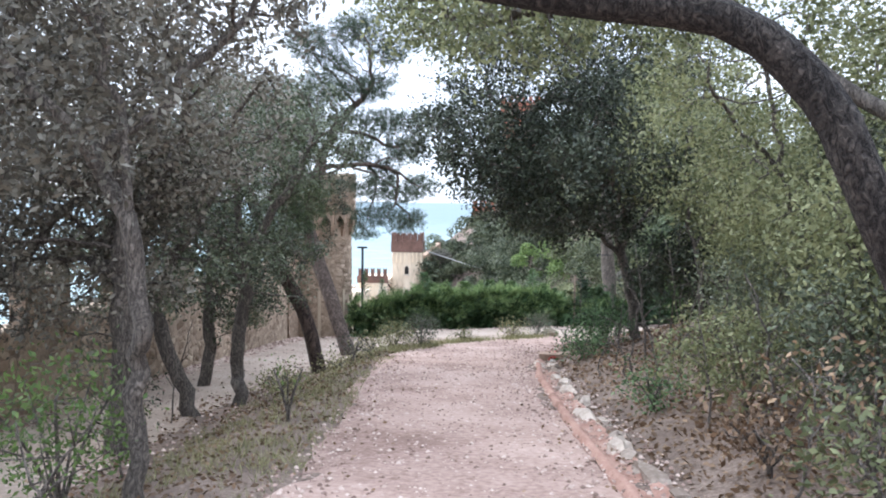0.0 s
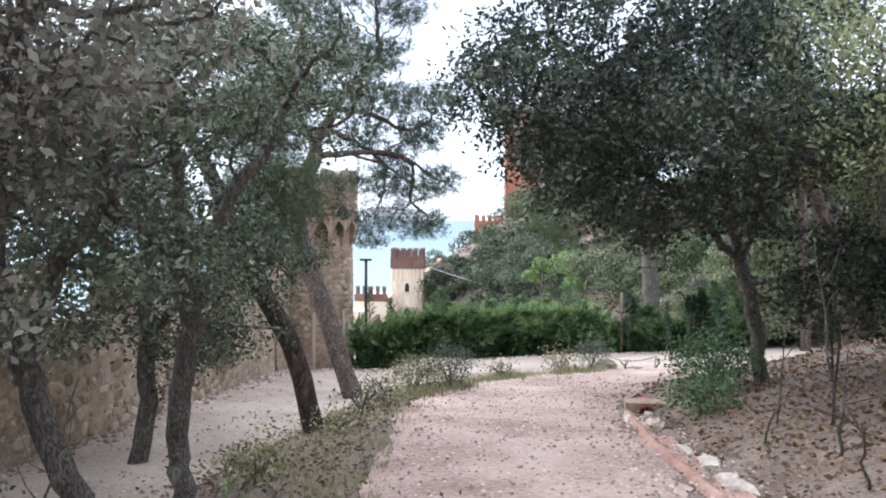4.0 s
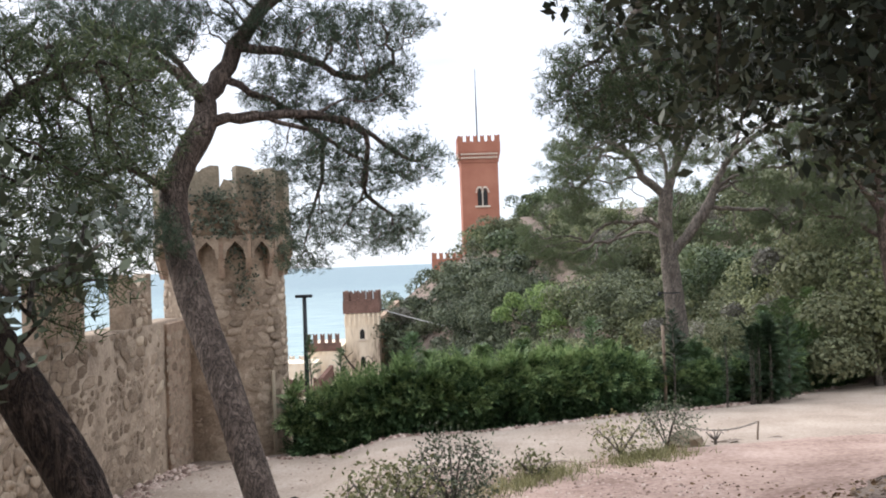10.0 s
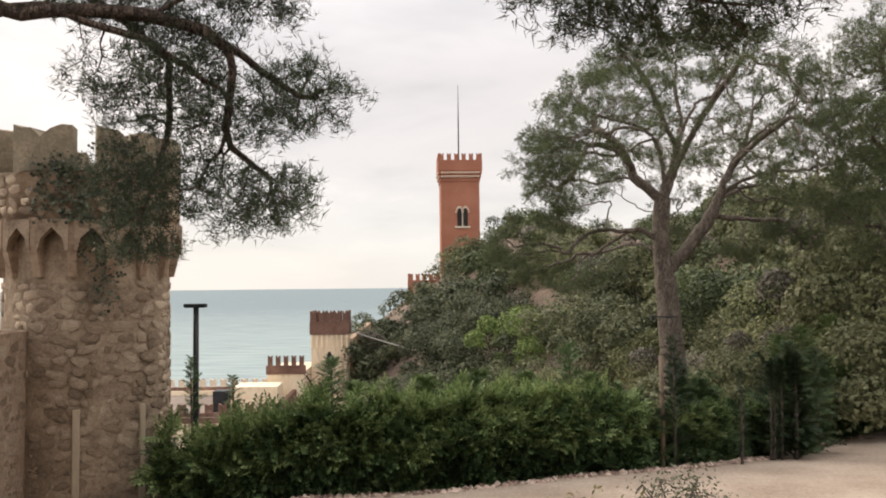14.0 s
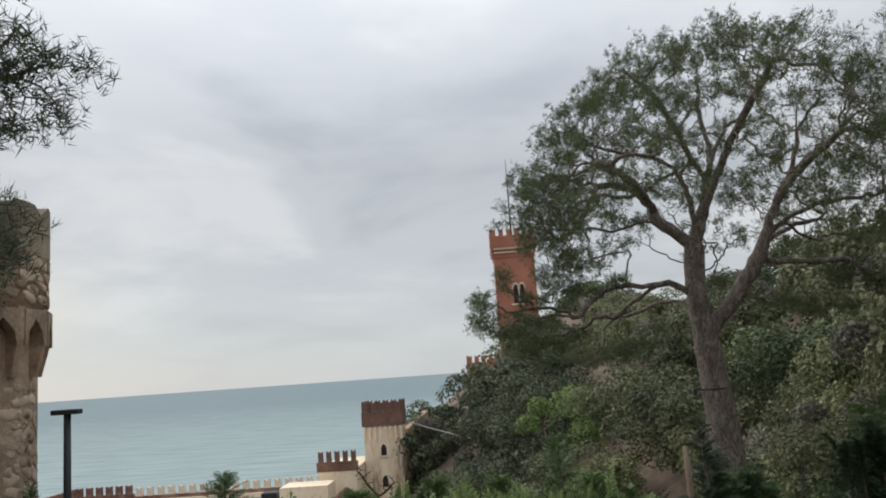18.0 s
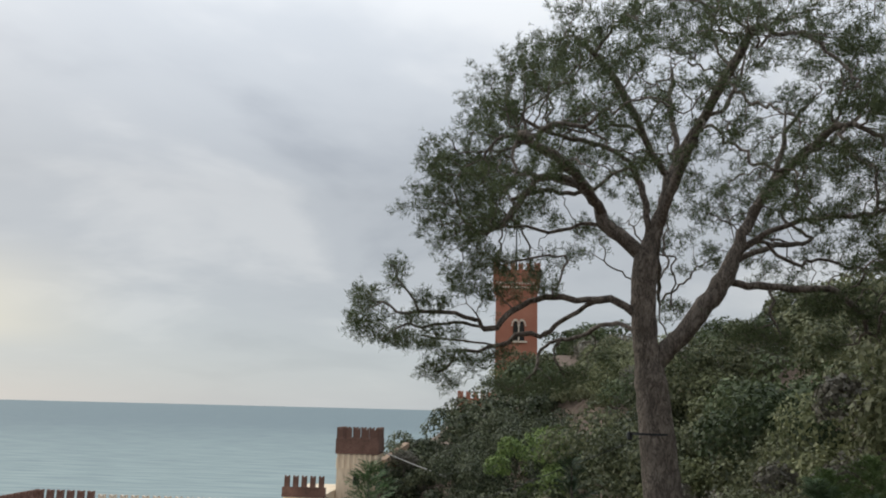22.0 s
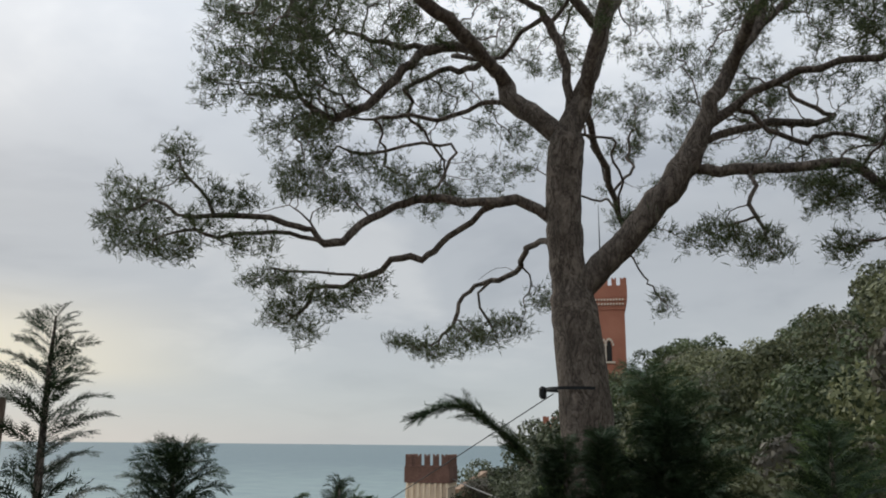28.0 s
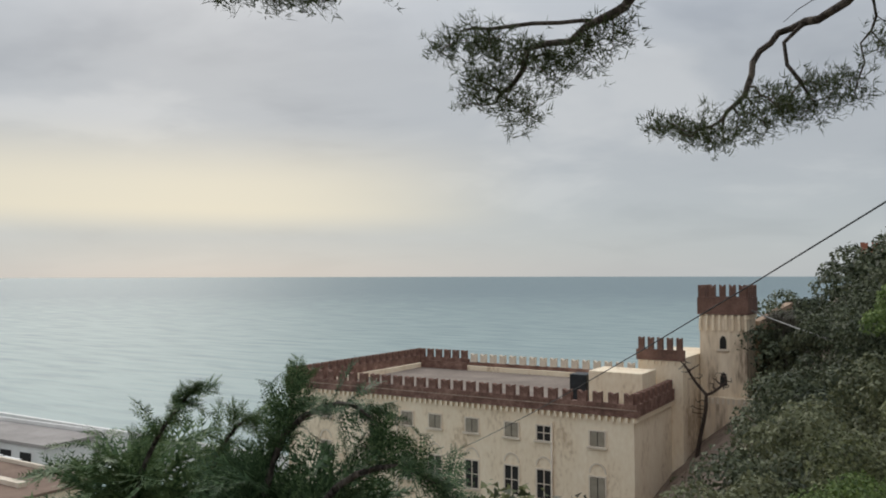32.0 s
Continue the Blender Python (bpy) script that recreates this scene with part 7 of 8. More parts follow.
def branch(base, points, fronds, size, seed, loose=0.55, leaf=None):
    """A cypress branch: a curved stem set with feathery fronds."""
    rng = np.random.default_rng(seed)
    t = thing("cypress_branch", "long drooping cypress branch reaching out of the hedge", "branch", base)
    P = curve_points(points, 12)
    tube("stem", P, np.linspace(0.003 + size * 0.03, 0.001, 12), 5, M["oak_bark"], t)
    V = []
    for k in range(fronds):
        u = (k + rng.random()) / fronds
        i = u * 11
        a = int(min(i, 10))
        c = P[a] + (P[a + 1] - P[a]) * (i - a)
        d = unit(P[a + 1] - P[a]) + rng.normal(size=3) * loose + np.array([0, 0, 0.05])
        V.append(frond(c, d, size * (1.15 - 0.65 * u) * (0.7 + 0.5 * rng.random()), rng, droop=0.12, fine=True))
    V = np.concatenate(V)
    link("foliage", mesh_of("foliage", V, np.arange(len(V)).reshape(-1, 3), leaf or M["hedge_leaf"]), t)


branch((6.33, 29.00, -1.16), [(0.003, 0.000, 0.001), (-0.044, -0.070, 0.055), (-0.121, -0.180, 0.144), (-0.181, -0.250, 0.194), (-0.238, -0.300, 0.218), (-0.312, -0.340, 0.211), (-0.389, -0.370, 0.176)], 110, 0.13, 515, 0.2, M["dark_spray"])
branch((5.30, 29.45, -1.55), [(0, 0, 0), (0.05, 0, 0.16), (0.14, 0, 0.215), (0.19, 0, 0.21), (0.225, 0, 0.18)], 40, 0.10, 521, leaf=M["mid_spray"])
branch((5.36, 29.42, -1.58), [(0, 0, 0), (0.1, 0, 0.14), (0.19, 0, 0.185), (0.25, 0, 0.175), (0.29, 0, 0.145)], 40, 0.10, 522, leaf=M["mid_spray"])
branch((5.02, 29.45, -1.60), [(0, 0, 0), (0.04, 0, 0.12), (0.09, 0, 0.20), (0.13, 0, 0.24), (0.155, 0, 0.262)], 26, 0.085, 523, 0.45, M["mid_spray"])
branch((5.26, 29.48, -1.60), [(0, 0, 0), (0.02, 0, 0.12), (0.05, 0, 0.20), (0.08, 0, 0.25), (0.095, 0, 0.285)], 30, 0.085, 524, 0.45, M["mid_spray"])
branch((5.14, 29.48, -1.62), [(0, 0, 0), (0.02, 0, 0.1), (0.06, 0, 0.19), (0.10, 0, 0.235), (0.13, 0, 0.25)], 28, 0.085, 525, 0.45, M["mid_spray"])

post = thing("wooden_post", "slim weathered wooden post in front of the hedge", "post", (4.29, 28.4, -2.9))
tube("stake", [(0, 0, -0.2), (0.01, 0, 1.0), (0.0, 0.01, 1.98)], [0.04, 0.038, 0.036], 8, M["dry_wood"], post, rough=0.1)

# ---- drain beside the path ----
def gutter_line(y):
    return np.interp(y, [-6, 3, 8, 13, 16.2], [2.02, 1.97, 1.83, 1.84, 2.08])


def gutter():
    ys = np.arange(-6, 16.0, 0.22)
    rng = np.random.default_rng(9)
    x = gutter_line(ys) + rng.normal(size=len(ys)) * 0.012
    z = height(x, ys)
    prof = [(-0.10, 0.02), (-0.07, 0.085), (-0.01, 0.09), (0.03, 0.03), (0.14, 0.01), (0.26, 0.06)]
    V = np.stack([np.stack([x + a, ys, z + b + rng.normal(size=len(ys)) * 0.008], 1) for a, b in prof], 1)
    k = len(prof)
    i, j = np.meshgrid(np.arange(len(ys) - 1), np.arange(k - 1), indexing="ij")
    F = np.stack([i * k + j, i * k + j + 1, (i + 1) * k + j + 1, (i + 1) * k + j], -1).reshape(-1, 4)
    return link("gutter", mesh_of("gutter", V.reshape(-1, 3), F, M["gutter"], True))


M["red_pipe"] = mat("red_plastic", [(0.3, (0.36, 0.03, 0.02)), (0.7, (0.55, 0.06, 0.035))], 4, 30, 0.45, 0.1)
M["gutter"] = mat("red_mortar", [(0.3, (0.22, 0.12, 0.085)), (0.7, (0.46, 0.30, 0.23)), (0.5, (0.34, 0.20, 0.15))], 2.5, 26, 0.95, 0.8, 18)
tagged(gutter(), "narrow reddish mortar drain edging the path", "gutter", kind="structure")


def lump(rng, sx, sy, sz, material, name):
    bm = bmesh.new()
    bmesh.ops.create_icosphere(bm, subdivisions=2, radius=1.0)
    o = Vector((rng.random() * 9, rng.random() * 9, 0))
    for v in bm.verts:
        f = 0.72 + 0.5 * noise.noise(v.co * 1.3 + o) + 0.16 * noise.noise(v.co * 4 + o)
        v.co = Vector((v.co.x * sx, v.co.y * sy, v.co.z * sz)) * f
    me = bpy.data.meshes.new(name)
    bm.to_mesh(me)
    bm.free()
    me.materials.append(material)
    return me


def kerb_stones():
    rng = np.random.default_rng(19)
    shapes = [lump(rng, 0.11 + 0.05 * rng.random(), 0.17 + 0.1 * rng.random(), 0.09, M["rock"], "rock") for _ in range(6)]
    y = 2.0
    k = 0
    while y < 15.6:
        x = float(gutter_line(y)) + 0.27 + rng.normal() * 0.04
        ob = link("kerb_stone", shapes[k % 6])
        ob.location = (x, y, float(height(x, y)) + 0.025)
        ob.rotation_euler = (rng.normal() * 0.15, rng.normal() * 0.15, rng.normal() * 0.3)
        ob.scale = (1, 1, 1) if k % 3 else (1.3, 1.5, 1.3)
        tagged(ob, "rough pale stone edging the drain", "stone", "stones edging the drain")
        y += 0.34 + 0.75 * rng.random() ** 2
        k += 1
    for x, y, sx, sy, sz, lb in ((2.9, 22.7, 0.34, 0.24, 0.22, "grey boulder at the edge of the road"), (3.55, 22.95, 0.26, 0.12, 0.05, "pale flat stone at the edge of the road"),
                                 (1.95, 15.1, 0.14, 0.2, 0.09, "broken piece of pale concrete by the drain"), (2.0, 14.6, 0.12, 0.22, 0.07, "broken piece of pale concrete by the drain"),
                                 (2.6, 3.9, 0.2, 0.22, 0.1, "half-buried grey stone on the bank")):
        ob = link("boulder", lump(rng, sx, sy, sz, M["capstone"] if "grey boulder" in lb else M["rock"], "boulder"))
        ob.location = (x, y, float(height(x, y)) + sz * 0.35)
        tagged(ob, lb, "rock")


kerb_stones()


def drain_box():
    t = thing("drain_outlet", "small reddish concrete headwall with a red drain pipe", "drain", (2.33, 15.85, -1.79))
    t.rotation_euler = (0, 0, radians(-6))
    r = 0.135
    bm = bmesh.new()
    n = 20
    outer = [(-0.30, -0.05), (0.30, -0.05), (0.30, 0.39), (-0.30, 0.39)]
    ring = [(r * math.cos(a * math.tau / n), 0.22 + r * math.sin(a * math.tau / n)) for a in range(n)]
    rows = []
    for y in (0.0, 0.3):
        rows.append(([bm.verts.new((px, y, pz)) for px, pz in outer], [bm.verts.new((px, y, pz)) for px, pz in ring]))
    for o, q in rows:
        es = [bm.edges.new((o[i], o[(i + 1) % 4])) for i in range(4)] + [bm.edges.new((q[i], q[(i + 1) % n])) for i in range(n)]
        bmesh.ops.triangle_fill(bm, edges=es, use_beauty=True)
    for lst in (0, 1):
        a, b = rows[0][lst], rows[1][lst]
        for i in range(len(a)):
            j = (i + 1) % len(a)
            bm.faces.new((a[i], a[j], b[j], b[i]))
    bmesh.ops.recalc_face_normals(bm, faces=bm.faces[:])
    part("headwall", bm, M["pier"], t)
    P = np.array([(0, -0.03, 0.22), (0, 0.5, 0.24)])
    V1, F1 = tube_arrays(P, [r, r], 24)
    V2, F2 = tube_arrays(P, [r - 0.016] * 2, 24)
    i = np.arange(24)
    lip = np.stack([i, (i + 1) % 24, 48 + (i + 1) % 24, 48 + i], 1)
    pipe = link("pipe", mesh_of("pipe", np.concatenate([V1, V2]), np.concatenate([F1, F2[:, ::-1] + 48, lip]), M["red_pipe"], True), t, "red plastic pipe")
    part("end_cap", box_bm(-0.12, 0.12, 0.22, 0.26, 0.10, 0.36), M["red_pipe"], t, "dark red inside of the pipe")
    for sx in (-1, 1):
        bm = prism_bm([(sx * 0.30 - 0.05, -0.1), (sx * 0.30 + 0.05, -0.1), (sx * 0.30 + 0.05, 0.2), (sx * 0.30 - 0.05, 0.2)], -0.55, -0.003)
        part("wing_wall", bm, M["concrete"], t)


drain_box()


# ---- cables ----
def cable(name, label, a, b, sag, r, material):
    a, b = np.array(a, float), np.array(b, float)
    t = np.linspace(0, 1, 28)
    P = a + (b - a) * t[:, None] - np.array([0, 0, 1]) * (4 * sag * t * (1 - t))[:, None]
    ob = tube(name, P, np.full(28, r), 5, material)
    tagged(ob, label, "cable")


M["cable"] = mat("grey_cable", [(0.3, (0.20, 0.20, 0.19)), (0.7, (0.34, 0.33, 0.31))], 3, 30, 0.7, 0)
cable("cable", "thin black cable from the old pine to the palace", (6.12, 34.1, -0.58), (-31.0, 75.9, -14.2), 1.55, 0.006, M["metal"])
cable("cable", "thin grey cable from the small tower into the trees", (-5.1, 89.5, -3.9), (9.5, 66.0, -5.9), 0.3, 0.05, M["cable"])
strap = thing("tree_strap", "dark strap with cable clamp round the old pine trunk", "strap", (6.33, 34.4, -0.52))
V, F = tube_arrays([(0, 0, -0.016), (0, 0, 0.016)], [0.322, 0.322], 24)
link("band", mesh_of("band", V, F, M["metal"], True), strap)
part("clamp", box_bm(-0.375, -0.30, -0.10, 0.0, -0.10, 0.03, 0.02), M["metal"], strap)


# lighter young cypresses behind the hedge, and scrub on both banks
for k, (x, dy, top, sp) in enumerate(((-0.8, 0.75, -1.25, 0.6), (0.3, 0.8, -1.2, 0.65), (1.2, 0.8, -1.15, 0.65), (2.0, 0.8, -1.2, 0.6), (3.2, 0.8, -1.3, 0.55), (8.4, 1.2, -0.95, 0.8), (9.4, 1.2, -0.8, 0.9), (10.6, 1.0, -0.6, 0.9))):
    conifer(x, float(hedge_y(x)) + dy, top, sp, 530 + k, "light green young cypress behind the hedge", 52, low=0.45, leaf=M["light_spray"], longer=0.12)
for k, (x, y, r, h, lf, lb) in enumerate(((2.85, 5.0, 0.45, 0.5, "dry_leaf", "dry brushwood at the foot of the bank"), (4.2, 9.0, 0.9, 1.6, "grey_oak", "grey-green scrub on the bank"),
                                          (2.9, 3.4, 0.5, 0.8, "olive_leaf", "grey-green scrub on the bank"),
                                                                                    (3.9, 5.6, 0.8, 1.3, "grey_oak", "grey-green scrub on the bank"))):
    bush(x, y, r, h, M[lf], 340 + k, lb, n=int(260 * r / 0.6), leaves=20)
for k, (x, y, dx, dz) in enumerate(((2.7, 4.2, 0.2, 0.9), (2.9, 6.6, -0.15, 1.1), (3.2, 7.9, 0.25, 1.5), (2.8, 10.2, -0.2, 0.9), (3.1, 12.9, 0.15, 1.2), (3.7, 10.8, -0.3, 1.9), (2.65, 12.0, 0.2, 0.7), (-2.7, 6.6, -0.3, 1.2), (-3.4, 9.6, 0.3, 1.4), (-1.75, 3.6, -0.3, 0.8))):
    z = float(height(x, y))
    twig([(x, y, z - 0.05), (x + dx * 0.4, y, z + dz * 0.5), (x + dx, y + 0.1, z + dz)], 0.015, 440 + k)

bush(3.35, 22.8, 0.22, 0.26, M["dry_leaf"], 360, "tuft of dry yellow grass by the boulder", n=120, leaves=14, leaf_size=0.04)


# low chain barrier across the end of the path
def chain_barrier():
    z = float(height(4.1, 23.1))
    t = thing("chain_barrier", "rusty chain hung from a thin stake at the path's end", "barrier", (4.1, 23.1, z))
    tube("stake", [(0, 0, -0.15), (0.01, 0, 0.14), (0.03, 0, 0.3)], [0.014, 0.014, 0.012], 8, M["dry_wood"], t, rough=0.1)
    a, b = np.array([0.02, 0, 0.29]), np.array([-1.05, 0.15, 0.24])
    link_v, link_f = tube_arrays([(0.028 * math.cos(k * math.tau / 8), 0.012 * math.sin(k * math.tau / 8), 0) for k in range(9)], [0.004] * 9, 4)
    me = mesh_of("chain_link", link_v, link_f, M["metal"], True)
    n = 24
    for k in range(n):
        u = (k + 0.5) / n
        ob = link("chain_link", me, t)
        ob.location = a + (b - a) * u - np.array([0, 0, 0.10 * 4 * u * (1 - u)])
        ob.rotation_euler = (0 if k % 2 else radians(90), 0.22 - 0.44 * u, math.atan2(0.15, -1.05))


chain_barrier()


# ---- shore below the castle ----
shore = thing("beach_house", "low seafront building with a flat grey roof and white walls", "building", (-78, 79, -20))
part("wall", box_bm(-13, 6, -1, 5, -2, 1.0), M["white_wall"], shore)
part("roof", box_bm(-13.5, 6.5, -1.2, 5.6, 1.0, 1.35), M["grey_roof"], shore)
part("roof_edge", box_bm(-13.5, 6.5, 5.61, 5.9, 0.9, 1.75), M["white_wall"], shore)
for k in range(5):
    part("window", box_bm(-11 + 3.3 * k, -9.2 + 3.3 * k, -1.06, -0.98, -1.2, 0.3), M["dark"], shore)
shore.rotation_euler = (0, 0, radians(3))
# a row of bathing cabins before the seafront building
for k in range(5):
    cabin = thing("beach_cabin", "small white beach cabin with a dark doorway", "cabin", (-85.5 + 3.4 * k, 74.6 - 0.15 * k, -20.6), "beach cabins")
    part("wall", box_bm(-1.2, 1.2, -1.0, 1.0, -1.5, 1.2), M["white_wall"], cabin)
    part("roof", box_bm(-1.4, 1.4, -1.5, 1.1, 1.21, 1.36), M["white_wall"], cabin)
    part("doorway", box_bm(-0.7, 0.7, -1.04, -0.98, -1.2, 0.8), M["dark"], cabin)
prom = thing("sea_wall", "white sea wall along the shore", "wall", (-66, 86.5, -20.5))
part("parapet_wall", box_bm(-30, 42, 0, 0.5, -2, 2.0), M["white_wall"], prom)
terrace = thing("terrace_house", "flat brown terrace roof with pale edging below the castle", "building", (-60, 68.5, -20.2))
part("wall", box_bm(-9, 5, -6, 3.2, -2, 1.4), M["plaster"], terrace)
part("roof", box_bm(-9.2, 5.2, -6.2, 3.4, 1.4, 1.62), M["brown_terrace"], terrace)
part("edging", box_bm(-9.2, 5.2, 3.41, 3.7, 1.3, 1.95), M["trim"], terrace)
part("vent_block", box_bm(-1.6, 2.2, -1.3, -0.6, 1.62, 2.0), M["trim"], terrace)
bank_rng = np.random.default_rng(91)
for k in range(26):
    x, y = -72 + 34 * bank_rng.random(), 70 + 13 * bank_rng.random()
    if not (-70 < x < -54 and y < 72.5) and not (x < -70 and y > 74):
        far_tree(["hill", "olive", "bright"][k % 3], k, x, y, -19.3 + bank_rng.random(), 0.55 + 0.3 * bank_rng.random(), 0.8, trunk=False)


def bare_tree():
    rng = np.random.default_rng(92)
    sk = Skeleton(0.4)
    sk.limb((-7.6, 83.3, -15.5), (-7.5, 83.3, -13.0), (-7.0, 83.3, -10.5), (-6.9, 83.3, -9.2))
    sk.limb((-6.9, 83.3, -9.2), (-7.6, 83.3, -8.4), (-8.3, 83.3, -7.3))
    sk.limb((-6.9, 83.3, -9.3), (-6.2, 83.3, -8.8), (-5.6, 83.3, -8.2))
    A = np.concatenate([blob_points(rng, 60, (-8.0, 83.3, -7.6), (0.9, 0.5, 0.9)), blob_points(rng, 70, (-5.9, 83.3, -8.3), (1.0, 0.5, 0.8)), blob_points(rng, 24, (-7.6, 83.3, -10.2), (0.6, 0.4, 0.7))])
    P, par = grow(sk.P, sk.par, A, 0.3, 0.35, 2.0, rng, wander=0.35)
    R, chains, kids, w = wood(P, par, 0.13, 2.3, 0.018)
    t = thing("bare_tree", "leafless crooked tree against the plastered tower", "tree", P[0])
    for nm, me in zip(("trunk", "branchwork"), wood_mesh(P, R, chains, rng, 0.05, M["dark_pine_bark"], "trunk")):
        if me:
            me.transform(Matrix.Translation(-Vector(P[0])))
            link(nm, me, t)


bare_tree()

# ---- ground cover ----
def scatter_cards(name, label, category, n, x0, x1, y0, y1, size, leaf, seed, keep=None, lift=0.01, flat=True, aspect=0.55):
    rng = np.random.default_rng(seed)
    x, y = x0 + (x1 - x0) * rng.random(n), y0 + (y1 - y0) * rng.random(n)
    if keep is not None:
        k = keep(x, y, rng)
        x, y = x[k], y[k]
    C = np.stack([x, y, height(x, y) + lift + 0.015 * rng.random(len(x))], 1)
    aim = rng.normal(size=C.shape) * [1, 1, 0.25]
    V, F = leaf_cards(C, size, rng, aspect, 0.08, aim=aim * 3, loose=0.25)
    return tagged(link(name, mesh_of(name, V, F, leaf)), label, category, kind="stuff")


def left_edge(y):
    return np.interp(y, [-8, 3, 8, 13, 17.2, 20.4, 22.3], [-0.9, -0.85, -0.95, -1.25, -1.1, -0.3, 1.2])


scatter_cards("leaf_litter", "fallen brown leaves and twigs on the bank", "leaves", 22000, 2.1, 8, 0.5, 19, 0.07, M["dry_leaf"], 81)
scatter_cards("fallen_leaves", "scattered fallen leaves at the path edges", "leaves", 2600, -1.0, 3.0, 0.5, 21, 0.045, M["dry_leaf"], 82,
              keep=lambda x, y, r: r.random(len(x)) < np.clip(np.abs(x - 0.5) / 1.6, 0.05, 1) ** 2, lift=0.055)
scatter_cards("leaf_litter_left", "fallen leaves under the oaks on the bank", "leaves", 8000, -4.2, -0.9, 0.5, 18, 0.06, M["dry_leaf"], 83,
              keep=lambda x, y, r: x < left_edge(y) - 0.05)


def grass(name, label, n, seed, region, high=0.13, blades=7):
    rng = np.random.default_rng(seed)
    x, y = region(rng, n)
    lumpy = np.array([noise.noise((a * 1.1, b * 1.1, 4.0)) for a, b in zip(x, y)]) + 0.35 * rng.normal(size=n)
    k = lumpy > -0.05
    x, y = x[k], y[k]
    C = np.stack([x, y, height(x, y)], 1)
    V, F = needle_tufts(C, np.tile([0, 0, 1.0], (len(C), 1)), high, blades, rng, 0.035, 0.45)
    return tagged(link(name, mesh_of(name, V, F, M["grass"])), label, "grass", kind="stuff")


def bank_region(rng, n):
    y = -1 + 20.5 * rng.random(n)
    x = left_edge(y) + 0.12 - 1.9 * rng.random(n) ** 1.2
    return x, y


grass("grass", "thin rough grass on the bank beside the path", 5200, 84, bank_region, 0.095, 6)
def verge(rng, n):
    t = rng.random(n)
    return np.interp(t, [0, 0.5, 1], [-1.3, 0.4, 2.6]) + rng.normal(size=n) * 0.22, np.interp(t, [0, 0.5, 1], [17.5, 20.9, 22.0]) + rng.normal(size=n) * 0.22


grass("verge_grass", "dry yellowing grass between path and road", 1500, 85, verge, 0.16)


def pebbles(name, label, n, seed, place, low, high, lift, material=None):
    rng = np.random.default_rng(seed)
    x, y = place(rng, n)
    z = height(x, y) + lift
    s = low + (high - low) * rng.random(n) ** 3
    base = np.array([(1, 0, 0), (0.3, 0.9, 0), (-0.8, 0.6, 0), (-0.8, -0.6, 0), (0.3, -0.9, 0), (0.1, 0.1, 0.75), (-0.3, -0.2, 0.7)])
    tri = np.array([(0, 1, 5), (1, 2, 5), (2, 6, 5), (2, 3, 6), (3, 4, 6), (4, 0, 5), (4, 5, 6)])
    a = rng.random(n) * 6.28
    B = base[None] * (0.75 + 0.5 * rng.random((n, 7, 1)))
    R = np.stack([B[..., 0] * np.cos(a)[:, None] - B[..., 1] * np.sin(a)[:, None], B[..., 0] * np.sin(a)[:, None] + B[..., 1] * np.cos(a)[:, None], B[..., 2]], -1)
    V = np.stack([x, y, z], 1)[:, None] + R * s[:, None, None]
    F = (tri[None] + 7 * np.arange(n)[:, None, None]).reshape(-1, 3)
    return tagged(link(name, mesh_of(name, V.reshape(-1, 3), F, material or M["pebble"])), label, "pebbles", kind="stuff")


pebbles("path_pebbles", "loose pebbles and grit on the path", 20000, 86, lambda r, n: (-1.0 + 3.4 * r.random(n), 1 + 21 * r.random(n)), 0.004, 0.03, 0.046)
pebbles("road_pebbles", "loose stones on the gravel road", 4000, 87, lambda r, n: (lambda y: (-5.6 + 3.0 * r.random(n), y))(6 + 20 * r.random(n)), 0.008, 0.034, 0.03)
pebbles("road_edge_stones", "stones along the foot of the hedge and wall", 1500, 88, lambda r, n: (lambda x: (x, hedge_y(x) - 0.3 - 0.35 * r.random(n)))(-4.5 + 15 * r.random(n)), 0.015, 0.07, 0.03)
pebbles("wall_foot_rubble", "rubble at the foot of the stone wall", 1600, 89, lambda r, n: (WX + 0.05 + 0.5 * r.random(n) ** 2, 8 + 18 * r.random(n)), 0.015, 0.08, 0.02)

# ---- stones of wall and tower, nearest first ----
def pile_stone(pile, me, m):
    V = np.array([tuple(m @ v.co) for v in me.vertices])
    pile.add(V, np.array([p.vertices[:] for p in me.polygons if len(p.vertices) == 4]))
    pile.f.setdefault(3, []).append(np.array([p.vertices[:] for p in me.polygons if len(p.vertices) == 3]) + pile.n - len(V))


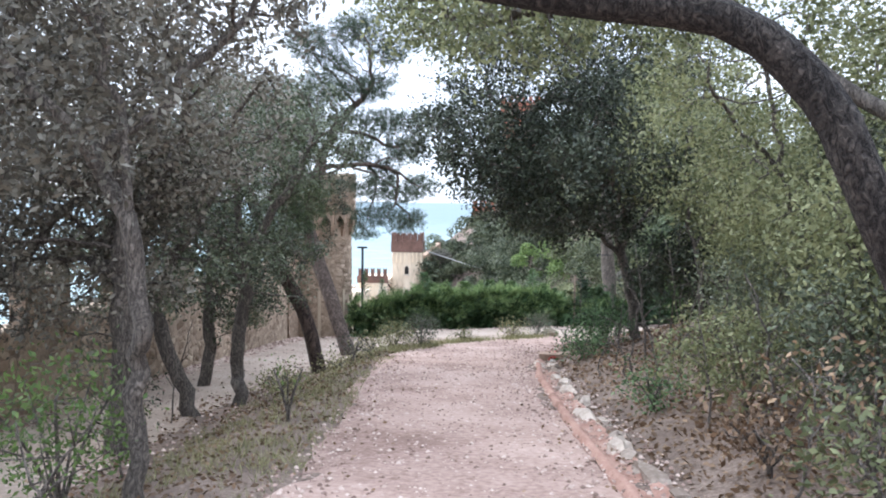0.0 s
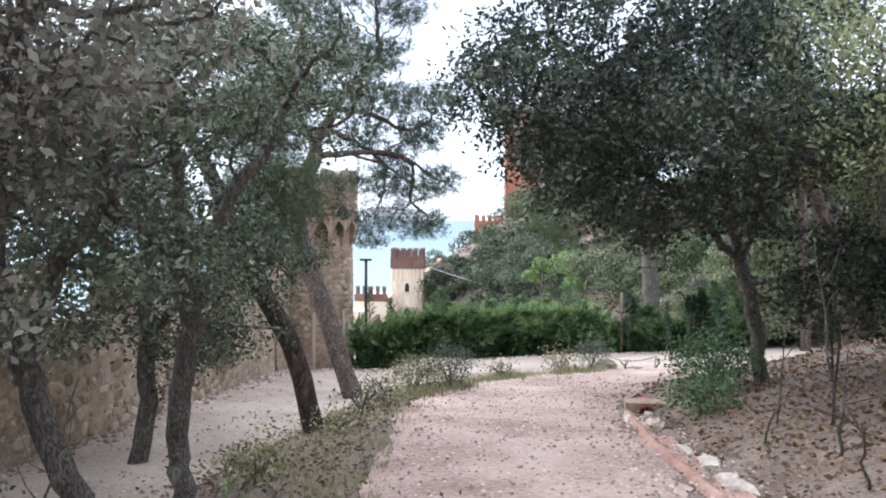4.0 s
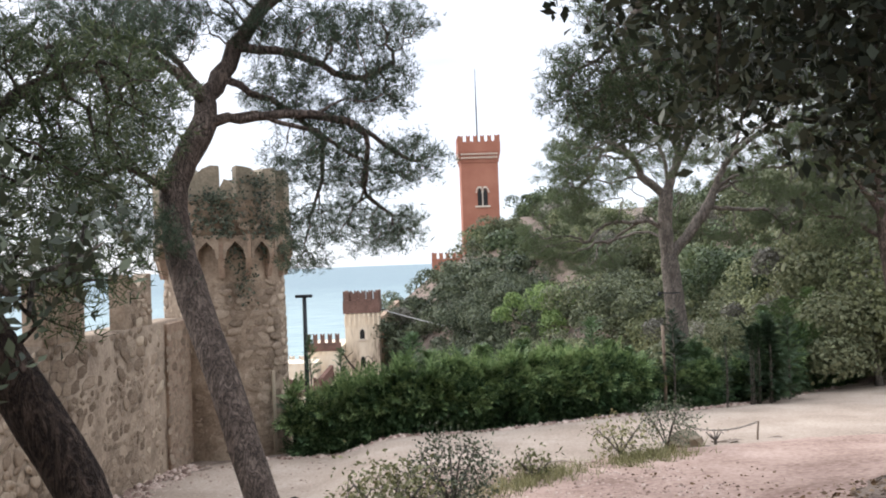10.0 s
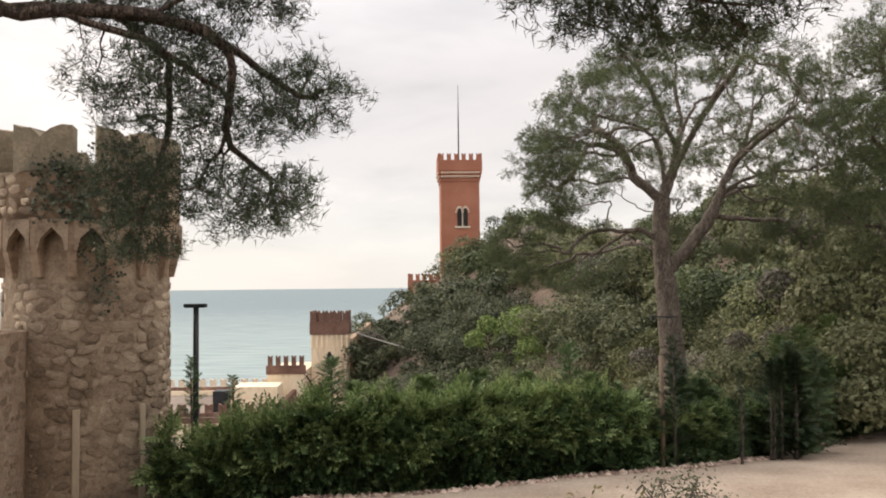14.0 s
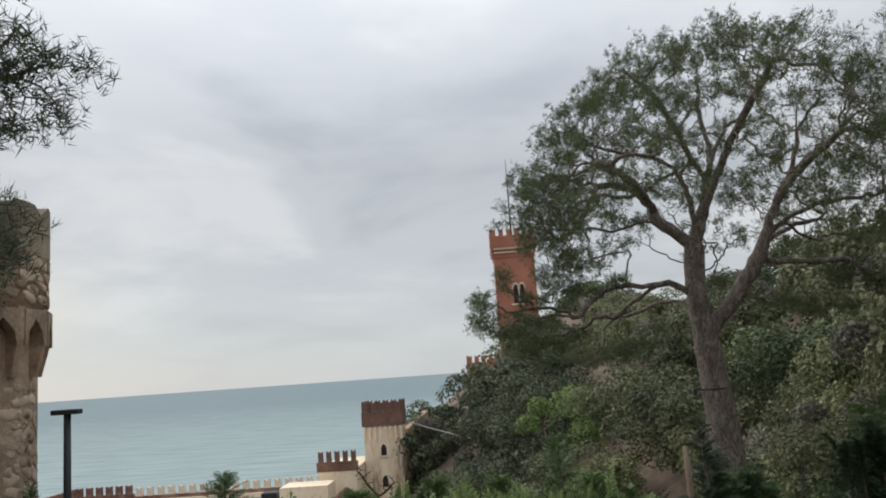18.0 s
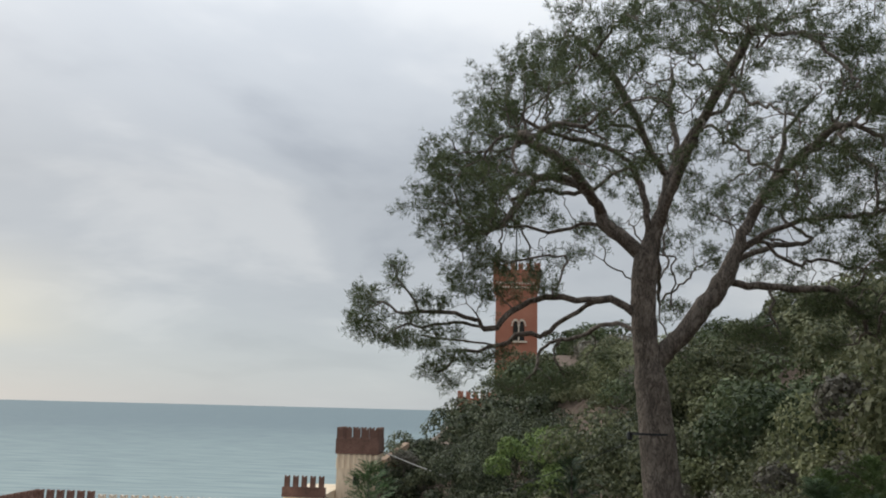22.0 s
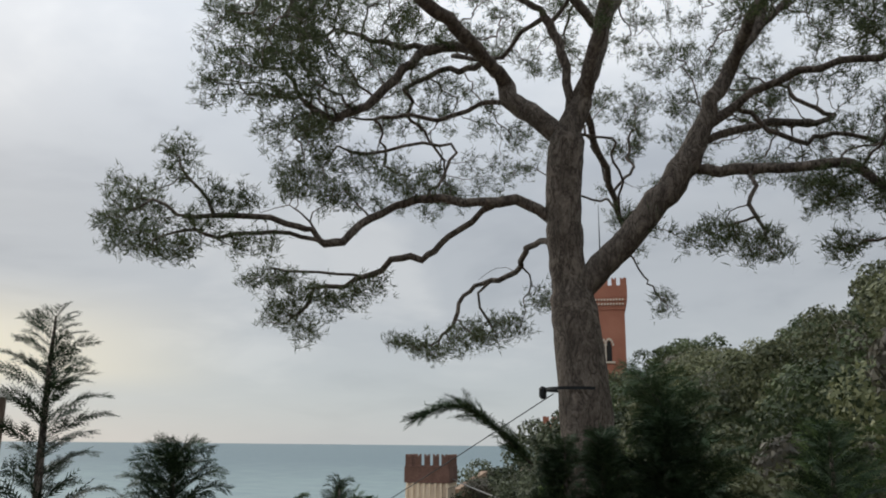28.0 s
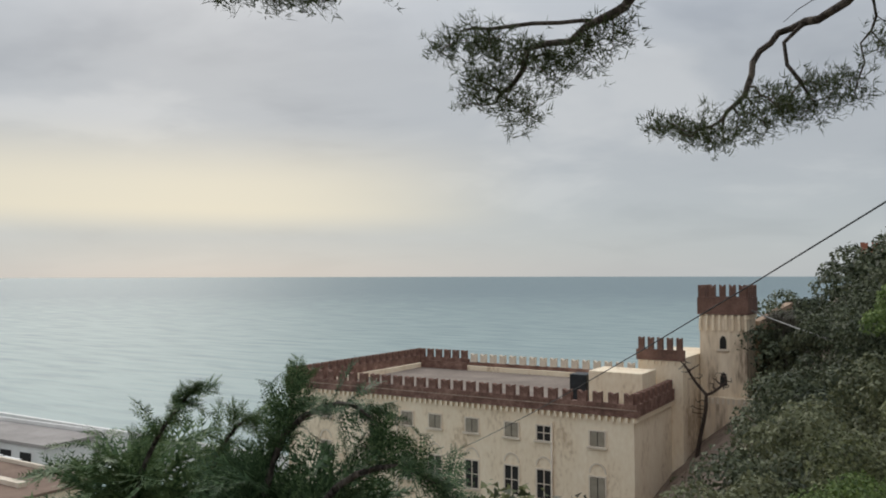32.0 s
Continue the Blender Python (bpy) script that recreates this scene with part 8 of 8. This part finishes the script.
def lay_stones():
    rng = np.random.default_rng(95)
    rows = []
    for y, z, w, h in courses(rng, 9.0, 27.0, -3.3, WALL_TOP + 0.1, 0.08, 0.20):
        if 25.3 < y < 27.1 or z - h / 2 < float(height(WX + 0.2, y)) - 0.15 or z + h / 2 > top_at(y) + 0.02:
            continue
        rows.append((float(y), float(z), w, h))
    y0 = 24.95
    while y0 > 9:
        for y, z, w, h in courses(rng, y0 - 1.2, y0 - 0.05, top_at(y0) + 0.02, top_at(y0) + 0.55, 0.07, 0.15):
            if y - w / 2 > y0 - 1.23 and y + w / 2 < y0:
                rows.append((float(y), float(z), w, h))
        y0 -= 2.75
    rows.sort(key=lambda q: abs(q[0] - 22.5))
    rest = Pile()
    for k, (y, z, w, h) in enumerate(rows):
        me = STONES[int(rng.integers(len(STONES)))]
        m = Matrix.Translation((0.004 + rng.normal() * 0.006, y - 20, z + 3)) @ Matrix.Rotation(rng.normal() * 0.3, 4, "X") @ Matrix.Diagonal((0.004 + 0.008 * rng.random(), w * 0.98, h * 0.98, 1))
        if k < 300:
            ob = link("stone", me, wall)
            ob.matrix_local = m
        else:
            pile_stone(rest, me, m)
    if rest.n:
        tagged(link("stone_facing", rest.mesh("stone_facing", M["stone_rest"]), wall), kind="stuff")
    # tower
    rows = []
    for u, z, w, h in courses(rng, 0.0, 2 * math.pi * 1.24, -0.2, 3.75, 0.08, 0.21):
        rows.append((u / 1.24, z, w, h))
    for u, z, w, h in courses(rng, 0.0, 2 * math.pi * 1.24, 4.68, 5.22, 0.08, 0.17):
        rows.append((u / 1.24, z, w, h))
    for u, z, w, h in courses(rng, 0.0, 2 * math.pi * 1.38, 5.33, 5.72, 0.07, 0.15):
        a = u / 1.38
        if abs((a * 7 / (2 * math.pi) - 0.1 + 0.5) % 1 - 0.5) * 2 * math.pi / 7 + w / 2.8 < 0.33:
            rows.append((a, z, w, h))
    face = math.radians(-60)
    rows.sort(key=lambda q: abs((q[0] - face + math.pi) % (2 * math.pi) - math.pi))
    rest = Pile()
    for k, (a, z, w, h) in enumerate(rows):
        r = 1.375 if z > 4.6 else 1.268 - 0.0115 * z
        me = STONES[int(rng.integers(len(STONES)))]
        m = Matrix.Rotation(a, 4, "Z") @ Matrix.Translation((r - 0.010, 0, z)) @ Matrix.Rotation(rng.normal() * 0.3, 4, "X") @ Matrix.Diagonal((0.010 + 0.015 * rng.random(), w * 0.97, h * 0.97, 1))
        if k < 300:
            link("stone", me, tower).matrix_local = m
        else:
            pile_stone(rest, me, m)
    tagged(link("stone_facing", rest.mesh("stone_facing", M["stone_rest"]), tower), kind="stuff")
    # the pier against the tower
    for y, z, w, h in courses(rng, 25.6, 26.95, -3.4, -0.45, 0.07, 0.17):
        if y + w / 2 < 27.0 and z + h / 2 < -0.3:
            m = Matrix.Translation((0.066, y - 20, z + 3)) @ Matrix.Rotation(rng.normal() * 0.2, 4, "X") @ Matrix.Diagonal((0.006 + 0.009 * rng.random(), w, h, 1))
            link("stone", STONES[int(rng.integers(len(STONES)))], wall).matrix_local = m


M["stone_rest"] = mat("rubble_stone_far", [(0.2, (0.20, 0.145, 0.10)), (0.8, (0.52, 0.42, 0.31)), (0.5, (0.36, 0.275, 0.20))], 2.6, 24, 0.95, 0.9, 16, island=0.5)
lay_stones()
